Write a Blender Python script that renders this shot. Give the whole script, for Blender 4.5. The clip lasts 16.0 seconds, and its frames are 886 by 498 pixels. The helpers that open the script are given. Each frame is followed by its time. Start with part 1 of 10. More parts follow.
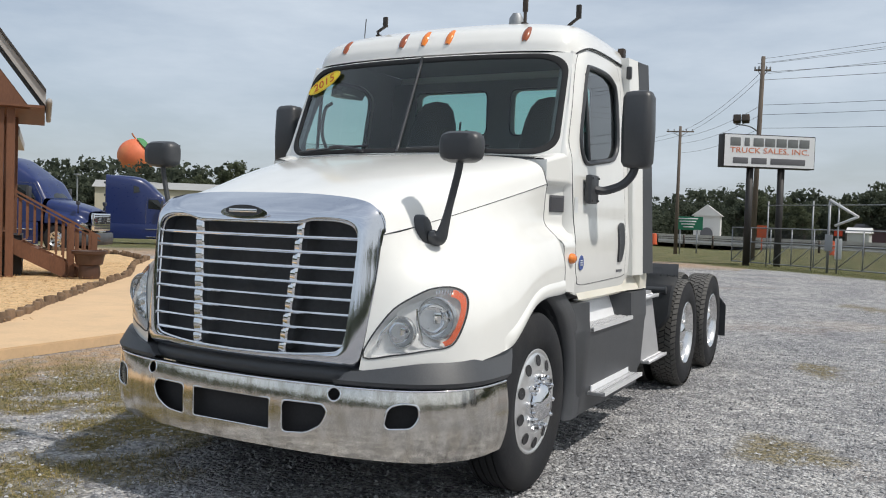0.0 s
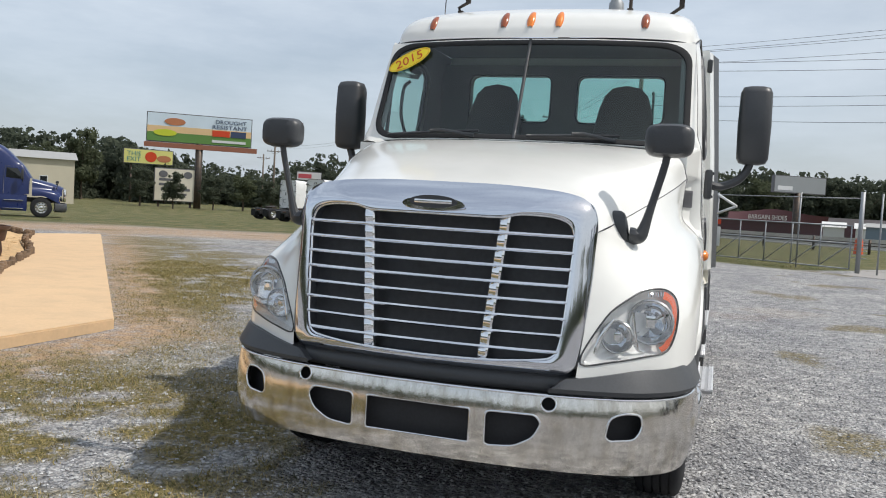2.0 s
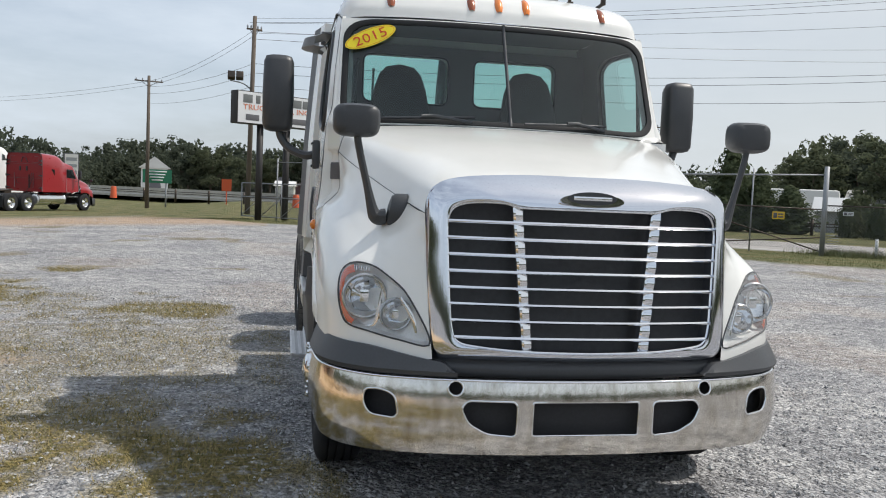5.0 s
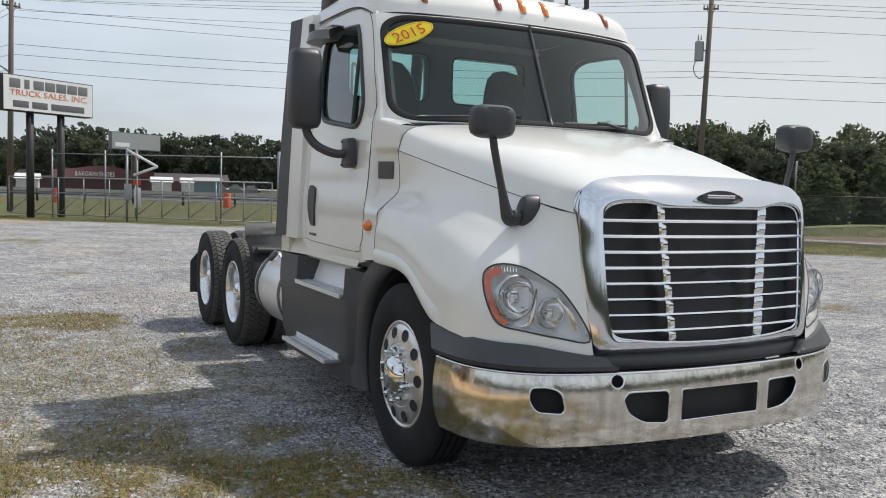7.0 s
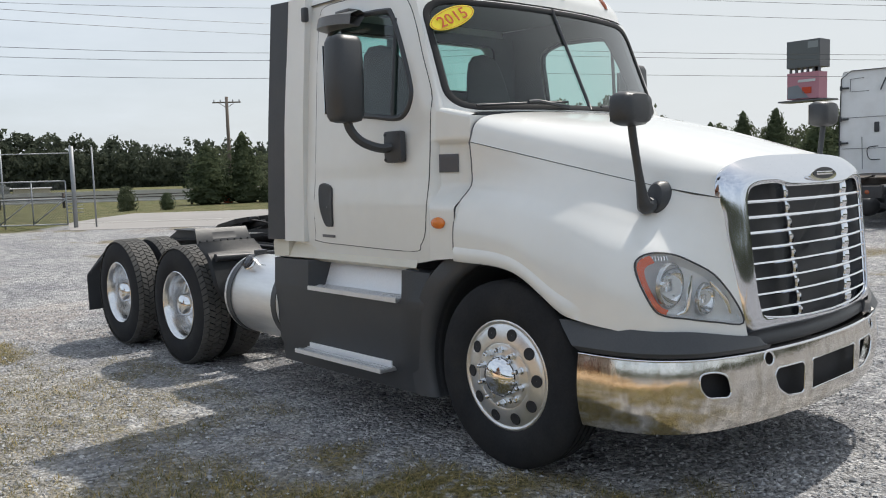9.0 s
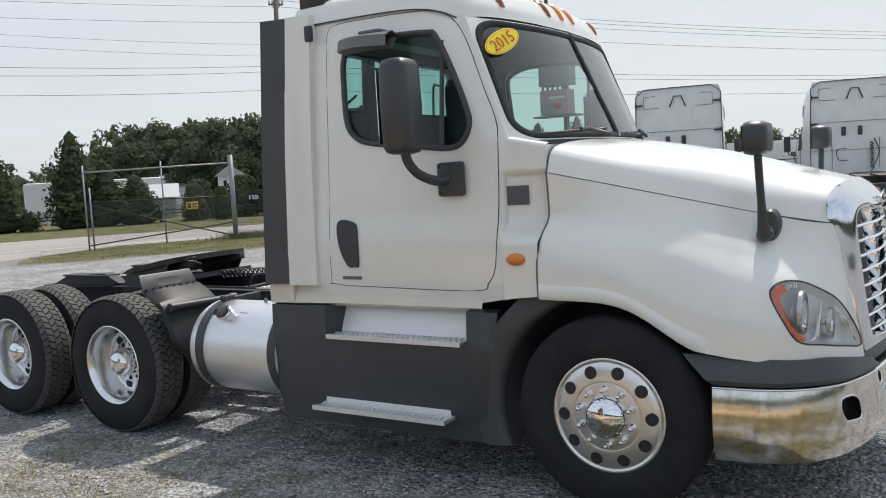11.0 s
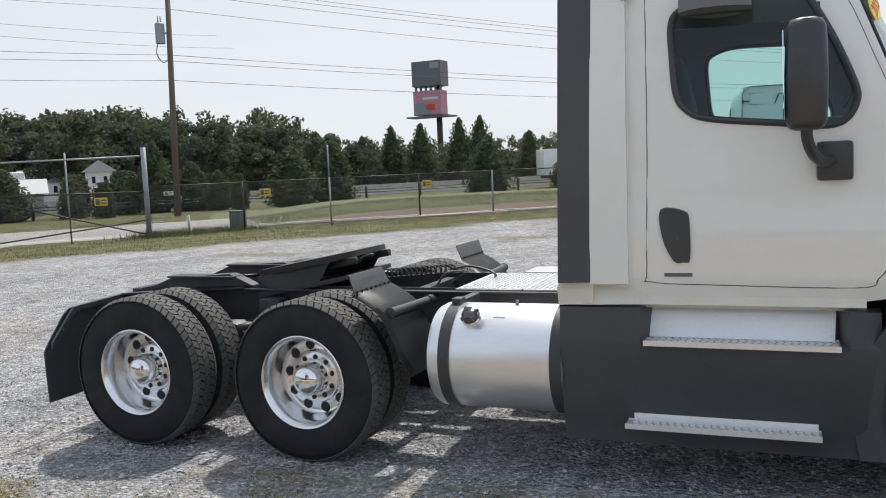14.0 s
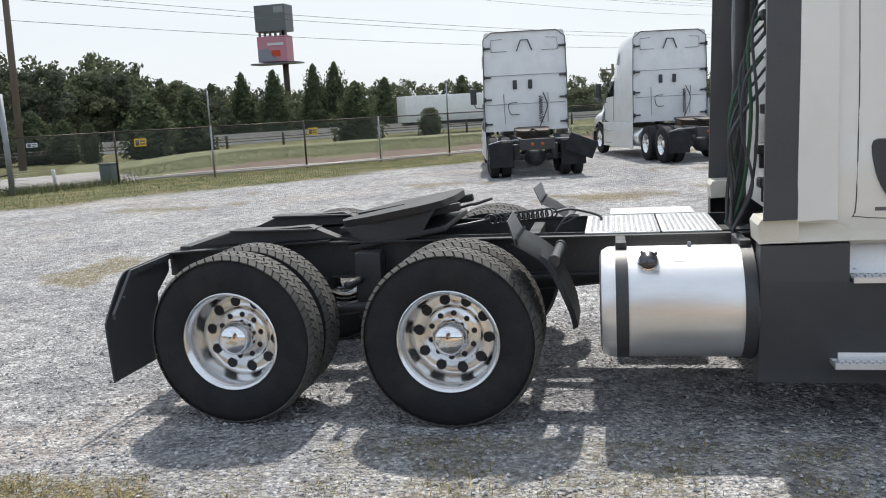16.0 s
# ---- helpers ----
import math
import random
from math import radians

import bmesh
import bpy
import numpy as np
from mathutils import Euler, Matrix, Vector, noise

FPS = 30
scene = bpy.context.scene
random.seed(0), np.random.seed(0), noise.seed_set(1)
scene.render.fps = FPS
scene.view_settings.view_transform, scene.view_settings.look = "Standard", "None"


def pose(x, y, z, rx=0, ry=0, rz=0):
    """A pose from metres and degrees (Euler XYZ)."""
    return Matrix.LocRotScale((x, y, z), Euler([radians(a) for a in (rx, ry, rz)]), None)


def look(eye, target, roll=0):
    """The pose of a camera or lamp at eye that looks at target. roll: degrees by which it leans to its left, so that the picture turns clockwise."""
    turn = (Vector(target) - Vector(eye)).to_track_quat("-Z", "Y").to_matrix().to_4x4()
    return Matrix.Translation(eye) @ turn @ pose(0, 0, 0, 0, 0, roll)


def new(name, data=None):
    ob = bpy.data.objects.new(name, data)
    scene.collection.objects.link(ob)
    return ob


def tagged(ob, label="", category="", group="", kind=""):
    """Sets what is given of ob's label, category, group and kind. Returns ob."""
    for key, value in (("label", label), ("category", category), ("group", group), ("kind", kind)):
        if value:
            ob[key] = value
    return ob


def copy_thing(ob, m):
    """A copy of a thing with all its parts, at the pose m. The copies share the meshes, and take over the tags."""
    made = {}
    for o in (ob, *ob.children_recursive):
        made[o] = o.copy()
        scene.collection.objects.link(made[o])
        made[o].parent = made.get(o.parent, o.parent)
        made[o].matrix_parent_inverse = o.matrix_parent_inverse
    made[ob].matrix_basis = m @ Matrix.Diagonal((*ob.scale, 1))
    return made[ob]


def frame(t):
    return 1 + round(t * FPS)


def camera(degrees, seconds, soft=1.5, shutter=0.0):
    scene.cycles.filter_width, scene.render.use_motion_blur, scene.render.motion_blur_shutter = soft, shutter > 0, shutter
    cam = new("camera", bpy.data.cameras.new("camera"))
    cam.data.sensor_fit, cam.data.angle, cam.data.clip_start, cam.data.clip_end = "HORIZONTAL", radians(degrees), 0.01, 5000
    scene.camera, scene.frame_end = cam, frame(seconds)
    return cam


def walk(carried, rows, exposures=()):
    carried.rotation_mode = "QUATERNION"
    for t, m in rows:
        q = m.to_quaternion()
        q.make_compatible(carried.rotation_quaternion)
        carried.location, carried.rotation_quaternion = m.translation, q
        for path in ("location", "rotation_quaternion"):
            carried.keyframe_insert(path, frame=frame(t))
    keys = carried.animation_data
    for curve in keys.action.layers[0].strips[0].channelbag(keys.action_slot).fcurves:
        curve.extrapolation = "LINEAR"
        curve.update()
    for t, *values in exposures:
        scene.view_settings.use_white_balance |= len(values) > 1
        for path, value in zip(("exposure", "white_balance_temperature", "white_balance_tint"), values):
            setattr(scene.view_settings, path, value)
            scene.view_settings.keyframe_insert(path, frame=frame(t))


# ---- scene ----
cam = camera(55.4, 16.0, soft=1.05)
PATH = [
    (0, (2.948, -3.367, 1.558), (2.017, -1.599, 1.49), 1.9),
    (0.5, (2.539, -3.428, 1.563), (1.664, -1.631, 1.504), 3.1),
    (1, (2.102, -3.586, 1.547), (1.295, -1.758, 1.467), 4.1),
    (1.5, (1.704, -3.689, 1.542), (1.013, -1.816, 1.436), 3.7),
    (2, (1.269, -3.729, 1.561), (0.655, -1.829, 1.457), 3.4),
    (2.5, (0.84, -3.785, 1.555), (0.374, -1.843, 1.451), 2.3),
    (3, (0.401, -3.815, 1.565), (0.099, -1.841, 1.447), 1.0),
    (3.5, (-0.044, -3.762, 1.573), (-0.199, -1.772, 1.442), 1.7),
    (3.7, (-0.218, -3.77, 1.574), (-0.308, -1.776, 1.445), 2.2),
    (5.8, (-2.126, -3.526, 1.566), (-1.52, -1.626, 1.42), 1.1),
    (6, (-2.307, -3.479, 1.551), (-1.658, -1.593, 1.401), 0.8),
    (6.5, (-2.732, -3.343, 1.566), (-1.983, -1.494, 1.417), 0.8),
    (7, (-3.12, -3.11, 1.572), (-2.216, -1.331, 1.433), 1.5),
    (7.5, (-3.417, -2.847, 1.562), (-2.405, -1.129, 1.407), 1.0),
    (8, (-3.703, -2.534, 1.583), (-2.619, -0.863, 1.406), 0.3),
    (8.2, (-3.851, -2.416, 1.573), (-2.717, -0.78, 1.388), 0.0),
    (10.3, (-5.012, -0.965, 1.795), (-3.423, 0.235, 1.611), -4.2),
    (10.5, (-5.043, -0.794, 1.791), (-3.424, 0.365, 1.599), -4.2),
    (11, (-5.247, -0.379, 1.816), (-3.557, 0.676, 1.644), -3.3),
    (11.5, (-5.435, 0.043, 1.802), (-3.67, 0.971, 1.646), -2.5),
    (12, (-5.523, 0.484, 1.815), (-3.751, 1.398, 1.655), -1.5),
    (12.5, (-5.577, 0.902, 1.824), (-3.816, 1.839, 1.688), -2.0),
    (13, (-5.66, 1.334, 1.842), (-3.893, 2.262, 1.705), -3.1),
    (13.5, (-5.696, 1.824, 1.842), (-3.909, 2.71, 1.693), -3.1),
    (14, (-5.759, 2.298, 1.84), (-3.915, 3.051, 1.652), -2.6),
    (14.5, (-5.761, 2.794, 1.825), (-3.883, 3.436, 1.576), -1.8),
    (15, (-5.783, 3.266, 1.828), (-3.89, 3.848, 1.55), -1.6),
    (15.5, (-5.802, 3.733, 1.846), (-3.887, 4.216, 1.532), -2.3),
    (16, (-5.832, 4.222, 1.846), (-3.898, 4.618, 1.521), -3.1),
]
walk(cam, [(t, look(eye, target, roll)) for t, eye, target, roll in PATH],
     exposures=((0, 0.10, 6500, 10), (3.5, 0.27, 6500, 10), (7, 0.26, 6600, 10), (8.2, 0.33, 6590, 10), (11, 0.36, 6540, 10.5), (12.5, 0.42, 6530, 10.5), (14.5, 0.50, 6480, 10.5), (16, 0.59, 6480, 10.5)))

# ---- light -------------------------------------------------------------
SUN_DIR = Vector((1.87, 0.10, 2.85)).normalized()
world = bpy.data.worlds.new("sky")
scene.world = world
world.use_nodes = True
wn, wl = world.node_tree.nodes, world.node_tree.links
for n in list(wn):
    wn.remove(n)
w_out = wn.new("ShaderNodeOutputWorld")
w_bg = wn.new("ShaderNodeBackground")
w_sky = wn.new("ShaderNodeTexSky")
w_sky.sky_type = "NISHITA"
w_sky.sun_disc = False
w_sky.sun_elevation = math.asin(SUN_DIR.z)
w_sky.sun_rotation = math.atan2(SUN_DIR.x, SUN_DIR.y)
w_sky.altitude, w_sky.air_density, w_sky.dust_density, w_sky.ozone_density = 200, 1.0, 3.0, 1.0
# thin high cloud that veils the blue
w_tc = wn.new("ShaderNodeTexCoord")
w_map = wn.new("ShaderNodeMapping")
w_map.inputs["Scale"].default_value = (1.0, 1.0, 4.0)
w_noise = wn.new("ShaderNodeTexNoise")
w_noise.inputs["Scale"].default_value = 2.4
w_noise.inputs["Detail"].default_value = 7
w_noise.inputs["Roughness"].default_value = 0.6
w_ramp = wn.new("ShaderNodeValToRGB")
w_ramp.color_ramp.elements[0].position, w_ramp.color_ramp.elements[0].color = 0.38, (0.46, 0.46, 0.46, 1)
w_ramp.color_ramp.elements[1].position, w_ramp.color_ramp.elements[1].color = 0.72, (0.93, 0.93, 0.93, 1)
w_mix = wn.new("ShaderNodeMixRGB")
w_mix.inputs["Color2"].default_value = (6.20, 6.95, 7.80, 1)
wl.new(w_tc.outputs["Generated"], w_map.inputs["Vector"])
wl.new(w_map.outputs["Vector"], w_noise.inputs["Vector"])
wl.new(w_noise.outputs["Fac"], w_ramp.inputs["Fac"])
wl.new(w_ramp.outputs["Color"], w_mix.inputs["Fac"])
wl.new(w_sky.outputs["Color"], w_mix.inputs["Color1"])
# pale warm haze over the side of the sky where the sun stands
w_dot = wn.new("ShaderNodeVectorMath")
w_dot.operation = "DOT_PRODUCT"
w_dot.inputs[1].default_value = Vector((SUN_DIR.x, SUN_DIR.y, 0)).normalized()
w_haze = wn.new("ShaderNodeMapRange")
w_haze.inputs["From Min"].default_value, w_haze.inputs["From Max"].default_value = 0.05, 0.80
w_haze.inputs["To Max"].default_value = 0.80
w_pale = wn.new("ShaderNodeMixRGB")
w_cloud = wn.new("ShaderNodeMixRGB")
w_cloud.inputs["Color1"].default_value, w_cloud.inputs["Color2"].default_value = (5.45, 5.85, 6.10, 1), (6.25, 6.50, 6.60, 1)
wl.new(w_tc.outputs["Generated"], w_dot.inputs[0])
wl.new(w_dot.outputs["Value"], w_haze.inputs["Value"])
wl.new(w_haze.outputs["Result"], w_pale.inputs["Fac"])
wl.new(w_noise.outputs["Fac"], w_cloud.inputs["Fac"])
wl.new(w_mix.outputs["Color"], w_pale.inputs["Color1"])
wl.new(w_cloud.outputs["Color"], w_pale.inputs["Color2"])
wl.new(w_pale.outputs["Color"], w_bg.inputs["Color"])
w_bg.inputs["Strength"].default_value = 0.10
wl.new(w_bg.outputs["Background"], w_out.inputs["Surface"])

sun = new("sun", bpy.data.lights.new("sun", "SUN"))
sun.data.energy, sun.data.angle, sun.data.color = 3.0, radians(1.2), (1.0, 0.95, 0.88)
sun.rotation_euler = (-SUN_DIR).to_track_quat("-Z", "Y").to_euler()
sun.location = (20, 0, 40)

# ---- materials -----------------------------------------------------------
MATS = {}


def material(name, color, rough=0.5, metal=0.0, vary=0.12, scale=6.0, fine=80.0, bump=0.0, bump_scale=60.0, coat=0.0,
             spec=0.5, per_object=0.0, dirt=None, dirt_amount=0.0, dirt_scale=3.0, stretch=None, rough_vary=0.08):
    """A procedural surface: base colour with variation at two scales, worn gloss, fine relief."""
    if name in MATS:
        return MATS[name]
    m = bpy.data.materials.new(name)
    m.use_nodes = True
    t = m.node_tree
    b = t.nodes["Principled BSDF"]
    b.inputs["Roughness"].default_value, b.inputs["Metallic"].default_value = rough, metal
    b.inputs["Coat Weight"].default_value = coat
    b.inputs["Coat Roughness"].default_value = 0.08
    b.inputs["Specular IOR Level"].default_value = spec
    tc = t.nodes.new("ShaderNodeTexCoord")
    vec = tc.outputs["Object"]
    if stretch:
        mp = t.nodes.new("ShaderNodeMapping")
        mp.inputs["Scale"].default_value = stretch
        t.links.new(vec, mp.inputs["Vector"])
        vec = mp.outputs["Vector"]

    def noise_node(s, detail):
        n = t.nodes.new("ShaderNodeTexNoise")
        n.inputs["Scale"].default_value, n.inputs["Detail"].default_value = s, detail
        t.links.new(vec, n.inputs["Vector"])
        return n

    big, small = noise_node(scale, 4), noise_node(fine, 3)
    add = t.nodes.new("ShaderNodeMath")
    add.operation = "MULTIPLY_ADD"
    add.inputs[1].default_value = 0.5
    t.links.new(small.outputs["Fac"], add.inputs[0])
    half = t.nodes.new("ShaderNodeMath")
    half.operation = "MULTIPLY"
    half.inputs[1].default_value = 0.5
    t.links.new(big.outputs["Fac"], half.inputs[0])
    t.links.new(half.outputs[0], add.inputs[2])
    ramp = t.nodes.new("ShaderNodeMapRange")
    ramp.inputs["From Min"].default_value, ramp.inputs["From Max"].default_value = 0.3, 0.7
    ramp.inputs["To Min"].default_value, ramp.inputs["To Max"].default_value = 1 - vary, 1 + vary
    t.links.new(add.outputs[0], ramp.inputs["Value"])
    mul = t.nodes.new("ShaderNodeMixRGB")
    mul.blend_type, mul.inputs["Fac"].default_value = "MULTIPLY", 1.0
    mul.inputs["Color1"].default_value = (*color, 1)
    t.links.new(ramp.outputs[0], mul.inputs["Color2"])
    col = mul.outputs["Color"]
    if per_object:
        oi = t.nodes.new("ShaderNodeObjectInfo")
        r2 = t.nodes.new("ShaderNodeMapRange")
        r2.inputs["To Min"].default_value, r2.inputs["To Max"].default_value = 1 - per_object, 1 + per_object
        t.links.new(oi.outputs["Random"], r2.inputs["Value"])
        m2 = t.nodes.new("ShaderNodeMixRGB")
        m2.blend_type, m2.inputs["Fac"].default_value = "MULTIPLY", 1.0
        t.links.new(col, m2.inputs["Color1"])
        t.links.new(r2.outputs[0], m2.inputs["Color2"])
        col = m2.outputs["Color"]
    if dirt:
        dn = noise_node(dirt_scale, 6)
        dr = t.nodes.new("ShaderNodeMapRange")
        dr.inputs["From Min"].default_value, dr.inputs["From Max"].default_value = 0.45, 0.75
        dr.inputs["To Min"].default_value, dr.inputs["To Max"].default_value = 0.0, dirt_amount
        t.links.new(dn.outputs["Fac"], dr.inputs["Value"])
        m3 = t.nodes.new("ShaderNodeMixRGB")
        m3.inputs["Color2"].default_value = (*dirt, 1)
        t.links.new(dr.outputs[0], m3.inputs["Fac"])
        t.links.new(col, m3.inputs["Color1"])
        col = m3.outputs["Color"]
    t.links.new(col, b.inputs["Base Color"])
    rr = t.nodes.new("ShaderNodeMapRange")
    rr.inputs["To Min"].default_value, rr.inputs["To Max"].default_value = max(0.02, rough - rough_vary), min(1.0, rough + rough_vary)
    t.links.new(big.outputs["Fac"], rr.inputs["Value"])
    t.links.new(rr.outputs[0], b.inputs["Roughness"])
    if bump:
        bn = noise_node(bump_scale, 5)
        bp = t.nodes.new("ShaderNodeBump")
        bp.inputs["Strength"].default_value, bp.inputs["Distance"].default_value = bump, 0.02
        t.links.new(bn.outputs["Fac"], bp.inputs["Height"])
        t.links.new(bp.outputs["Normal"], b.inputs["Normal"])
    MATS[name] = m
    return m


def glass(name, tint=(0.75, 0.85, 0.82), rough=0.02, base=0.04):
    """Thin pane: tinted see-through with a clear reflection."""
    if name in MATS:
        return MATS[name]
    m = bpy.data.materials.new(name)
    m.use_nodes = True
    t = m.node_tree
    t.nodes.remove(t.nodes["Principled BSDF"])
    out = t.nodes["Material Output"]
    tr, gl, mix, lw, pw, ma = (t.nodes.new(k) for k in ("ShaderNodeBsdfTransparent", "ShaderNodeBsdfGlossy", "ShaderNodeMixShader", "ShaderNodeLayerWeight", "ShaderNodeMath", "ShaderNodeMath"))
    lw.inputs["Blend"].default_value = 0.5
    pw.operation, ma.operation = "POWER", "MULTIPLY_ADD"
    pw.inputs[1].default_value, ma.inputs[1].default_value, ma.inputs[2].default_value = 3.0, 0.90, base
    t.links.new(lw.outputs["Facing"], pw.inputs[0])
    t.links.new(pw.outputs[0], ma.inputs[0])
    tr.inputs["Color"].default_value = (*tint, 1)
    gl.inputs["Roughness"].default_value = rough
    t.links.new(ma.outputs[0], mix.inputs[0])
    t.links.new(tr.outputs[0], mix.inputs[1])
    t.links.new(gl.outputs[0], mix.inputs[2])
    t.links.new(mix.outputs[0], out.inputs["Surface"])
    MATS[name] = m
    return m


WHITE = material("white_truck_paint", (0.80, 0.80, 0.77), 0.22, vary=0.025, scale=1.5, fine=9, coat=0.6, dirt=(0.62, 0.60, 0.54), dirt_amount=0.12, dirt_scale=2.2)
WHITE2 = material("white_sleeper_paint", (0.78, 0.79, 0.79), 0.3, vary=0.04, scale=1.0, coat=0.3, dirt=(0.5, 0.48, 0.44), dirt_amount=0.25)
CREAM = material("aged_cream_trim", (0.70, 0.67, 0.58), 0.4, vary=0.05, dirt=(0.45, 0.40, 0.30), dirt_amount=0.25)
CHROME = material("chrome_plate", (0.82, 0.83, 0.85), 0.05, 1.0, vary=0.02, scale=3, rough_vary=0.03)
CHROME_SATIN = material("satin_chrome", (0.72, 0.74, 0.79), 0.07, 1.0, vary=0.03, scale=3, rough_vary=0.03)
BUMPER = material("weathered_bumper_chrome", (0.74, 0.71, 0.66), 0.12, 1.0, vary=0.14, scale=7, fine=60, stretch=(3.0, 3.0, 1.0), dirt=(0.34, 0.28, 0.20), dirt_amount=0.5, dirt_scale=6.0, bump=0.07, bump_scale=9, rough_vary=0.07)
ALU = material("polished_aluminium", (0.80, 0.80, 0.80), 0.22, 1.0, vary=0.06, scale=9, bump=0.03, bump_scale=40)
TANK = material("brushed_aluminium_tank", (0.88, 0.88, 0.88), 0.36, 0.9, vary=0.06, scale=4, fine=60, stretch=(1, 0.15, 1), dirt=(0.45, 0.38, 0.30), dirt_amount=0.22, dirt_scale=4)
STEEL = material("galvanised_steel", (0.30, 0.315, 0.33), 0.55, 0.55, vary=0.14, scale=5)
BLACK = material("black_plastic_trim", (0.044, 0.047, 0.052), 0.42, vary=0.18, scale=5, fine=140, bump=0.06, bump_scale=260)
SKIRT = material("charcoal_side_fairing", (0.056, 0.060, 0.067), 0.45, vary=0.16, scale=2.5, fine=120, bump=0.05, bump_scale=260, dirt=(0.12, 0.11, 0.10), dirt_amount=0.18)
RUBBER = material("tyre_rubber", (0.022, 0.023, 0.026), 0.8, spec=0.22, vary=0.2, scale=9, bump=0.1, bump_scale=90, dirt=(0.07, 0.066, 0.06), dirt_amount=0.25, dirt_scale=5)
FRAME = material("black_frame_paint", (0.028, 0.029, 0.033), 0.5, vary=0.25, scale=6, bump=0.08, bump_scale=60, dirt=(0.075, 0.066, 0.058), dirt_amount=0.28)
# near-black that paints the shade in holes and gaps; engine and gearbox share it
DARK = material("dark_parts_and_cavity_shade", (0.030, 0.030, 0.033), 0.8, vary=0.2)
MESH = material("grille_mesh_black", (0.030, 0.032, 0.036), 0.5, vary=0.4, scale=40, fine=300)
GREASE = material("greasy_steel", (0.05, 0.042, 0.036), 0.5, 0.5, vary=0.4, scale=8, bump=0.2, bump_scale=30, dirt=(0.16, 0.10, 0.06), dirt_amount=0.5)
AMBER = material("amber_lens", (0.75, 0.20, 0.02), 0.15, vary=0.1, coat=0.6)
AMBER_DARK = material("dim_amber_lens", (0.30, 0.07, 0.02), 0.2, vary=0.15, coat=0.5)
RED_LENS = material("red_orange_reflector", (0.66, 0.12, 0.045), 0.2, vary=0.1, coat=0.5)
YELLOW = material("yellow_decal", (0.85, 0.70, 0.02), 0.35, vary=0.04)
RED_INK = material("red_ink", (0.55, 0.05, 0.01), 0.5, vary=0.05)
SEAT = material("dark_grey_fabric", (0.085, 0.085, 0.09), 0.85, vary=0.2, scale=20, bump=0.1, bump_scale=150)
CABIN = material("grey_cab_lining", (0.17, 0.175, 0.18), 0.8, vary=0.15, scale=6)
GREEN_HOSE = material("green_air_hose", (0.025, 0.085, 0.045), 0.4, vary=0.1)
DIAMOND = material("diamond_plate_aluminium", (0.70, 0.71, 0.72), 0.42, 0.5, vary=0.08, scale=4, bump=0.2, bump_scale=50)
STICKER = material("white_label", (0.6, 0.62, 0.63), 0.5, vary=0.05)
GREY_INK = material("grey_ink", (0.12, 0.12, 0.13), 0.5, vary=0.05)
BLUE_INK = material("blue_ink", (0.05, 0.09, 0.28), 0.5, vary=0.05)
GLASS = glass("windscreen_glass", (0.76, 0.89, 0.86), 0.02, 0.06)
GLASS_SIDE = glass("door_glass", (0.64, 0.82, 0.79), 0.02, 0.04)
LENS = glass("headlamp_lens", (0.97, 0.97, 0.96), 0.03, 0.05)
STEP_TOP = material("bright_step_studs", (0.80, 0.80, 0.81), 0.34, 0.4, vary=0.08, scale=12)
STEP = material("cast_aluminium_step", (0.46, 0.46, 0.47), 0.42, 0.45, vary=0.1, scale=9, dirt=(0.35, 0.33, 0.3), dirt_amount=0.3)
MIRROR = material("mirror_glass", (0.85, 0.86, 0.87), 0.02, 1.0, vary=0.0, rough_vary=0.0)

# ---- building helpers ------------------------------------------------------
def mesh_of(bm, mat, smooth=None):
    me = bpy.data.meshes.new("m")
    if smooth is not None:
        for f in bm.faces:
            f.smooth = True
        for e in bm.edges:
            if len(e.link_faces) == 2 and e.calc_face_angle(0) > radians(smooth):
                e.smooth = False
    bm.to_mesh(me)
    bm.free()
    for k in (mat if isinstance(mat, (list, tuple)) else [mat]):
        me.materials.append(k)
    return me


def part(name, bm, mat, parent=None, label="", smooth=35):
    """Links a bmesh (or a ready mesh) as one mesh object under a thing or a part."""
    me = bm if isinstance(bm, bpy.types.Mesh) else mesh_of(bm, mat, smooth)
    me.name = name
    ob = new(name, me)
    if parent is not None:
        ob.parent = parent
    return tagged(ob, label)


def thing(name, label, category, group="", at=(0, 0, 0), rz=0, kind=""):
    ob = new(name)
    ob.matrix_world = pose(*at, 0, 0, rz)
    return tagged(ob, label, category, group, kind)


def solid(name, bm, mat, label, category, group="", kind="", smooth=35):
    ob = part(name, bm, mat, None, label, smooth)
    return tagged(ob, label, category, group, kind)


def quad_grid(bm, rows, closed_u=False, closed_v=False, mat=0):
    """Skins a list of rows of points."""
    vs = [[bm.verts.new(p) for p in r] for r in rows]
    nu, nv = len(vs), len(vs[0])
    for i in range(nu if closed_u else nu - 1):
        for j in range(nv if closed_v else nv - 1):
            a, b, c, d = vs[i][j], vs[(i + 1) % nu][j], vs[(i + 1) % nu][(j + 1) % nv], vs[i][(j + 1) % nv]
            try:
                bm.faces.new((a, b, c, d)).material_index = mat
            except ValueError:
                pass
    return vs


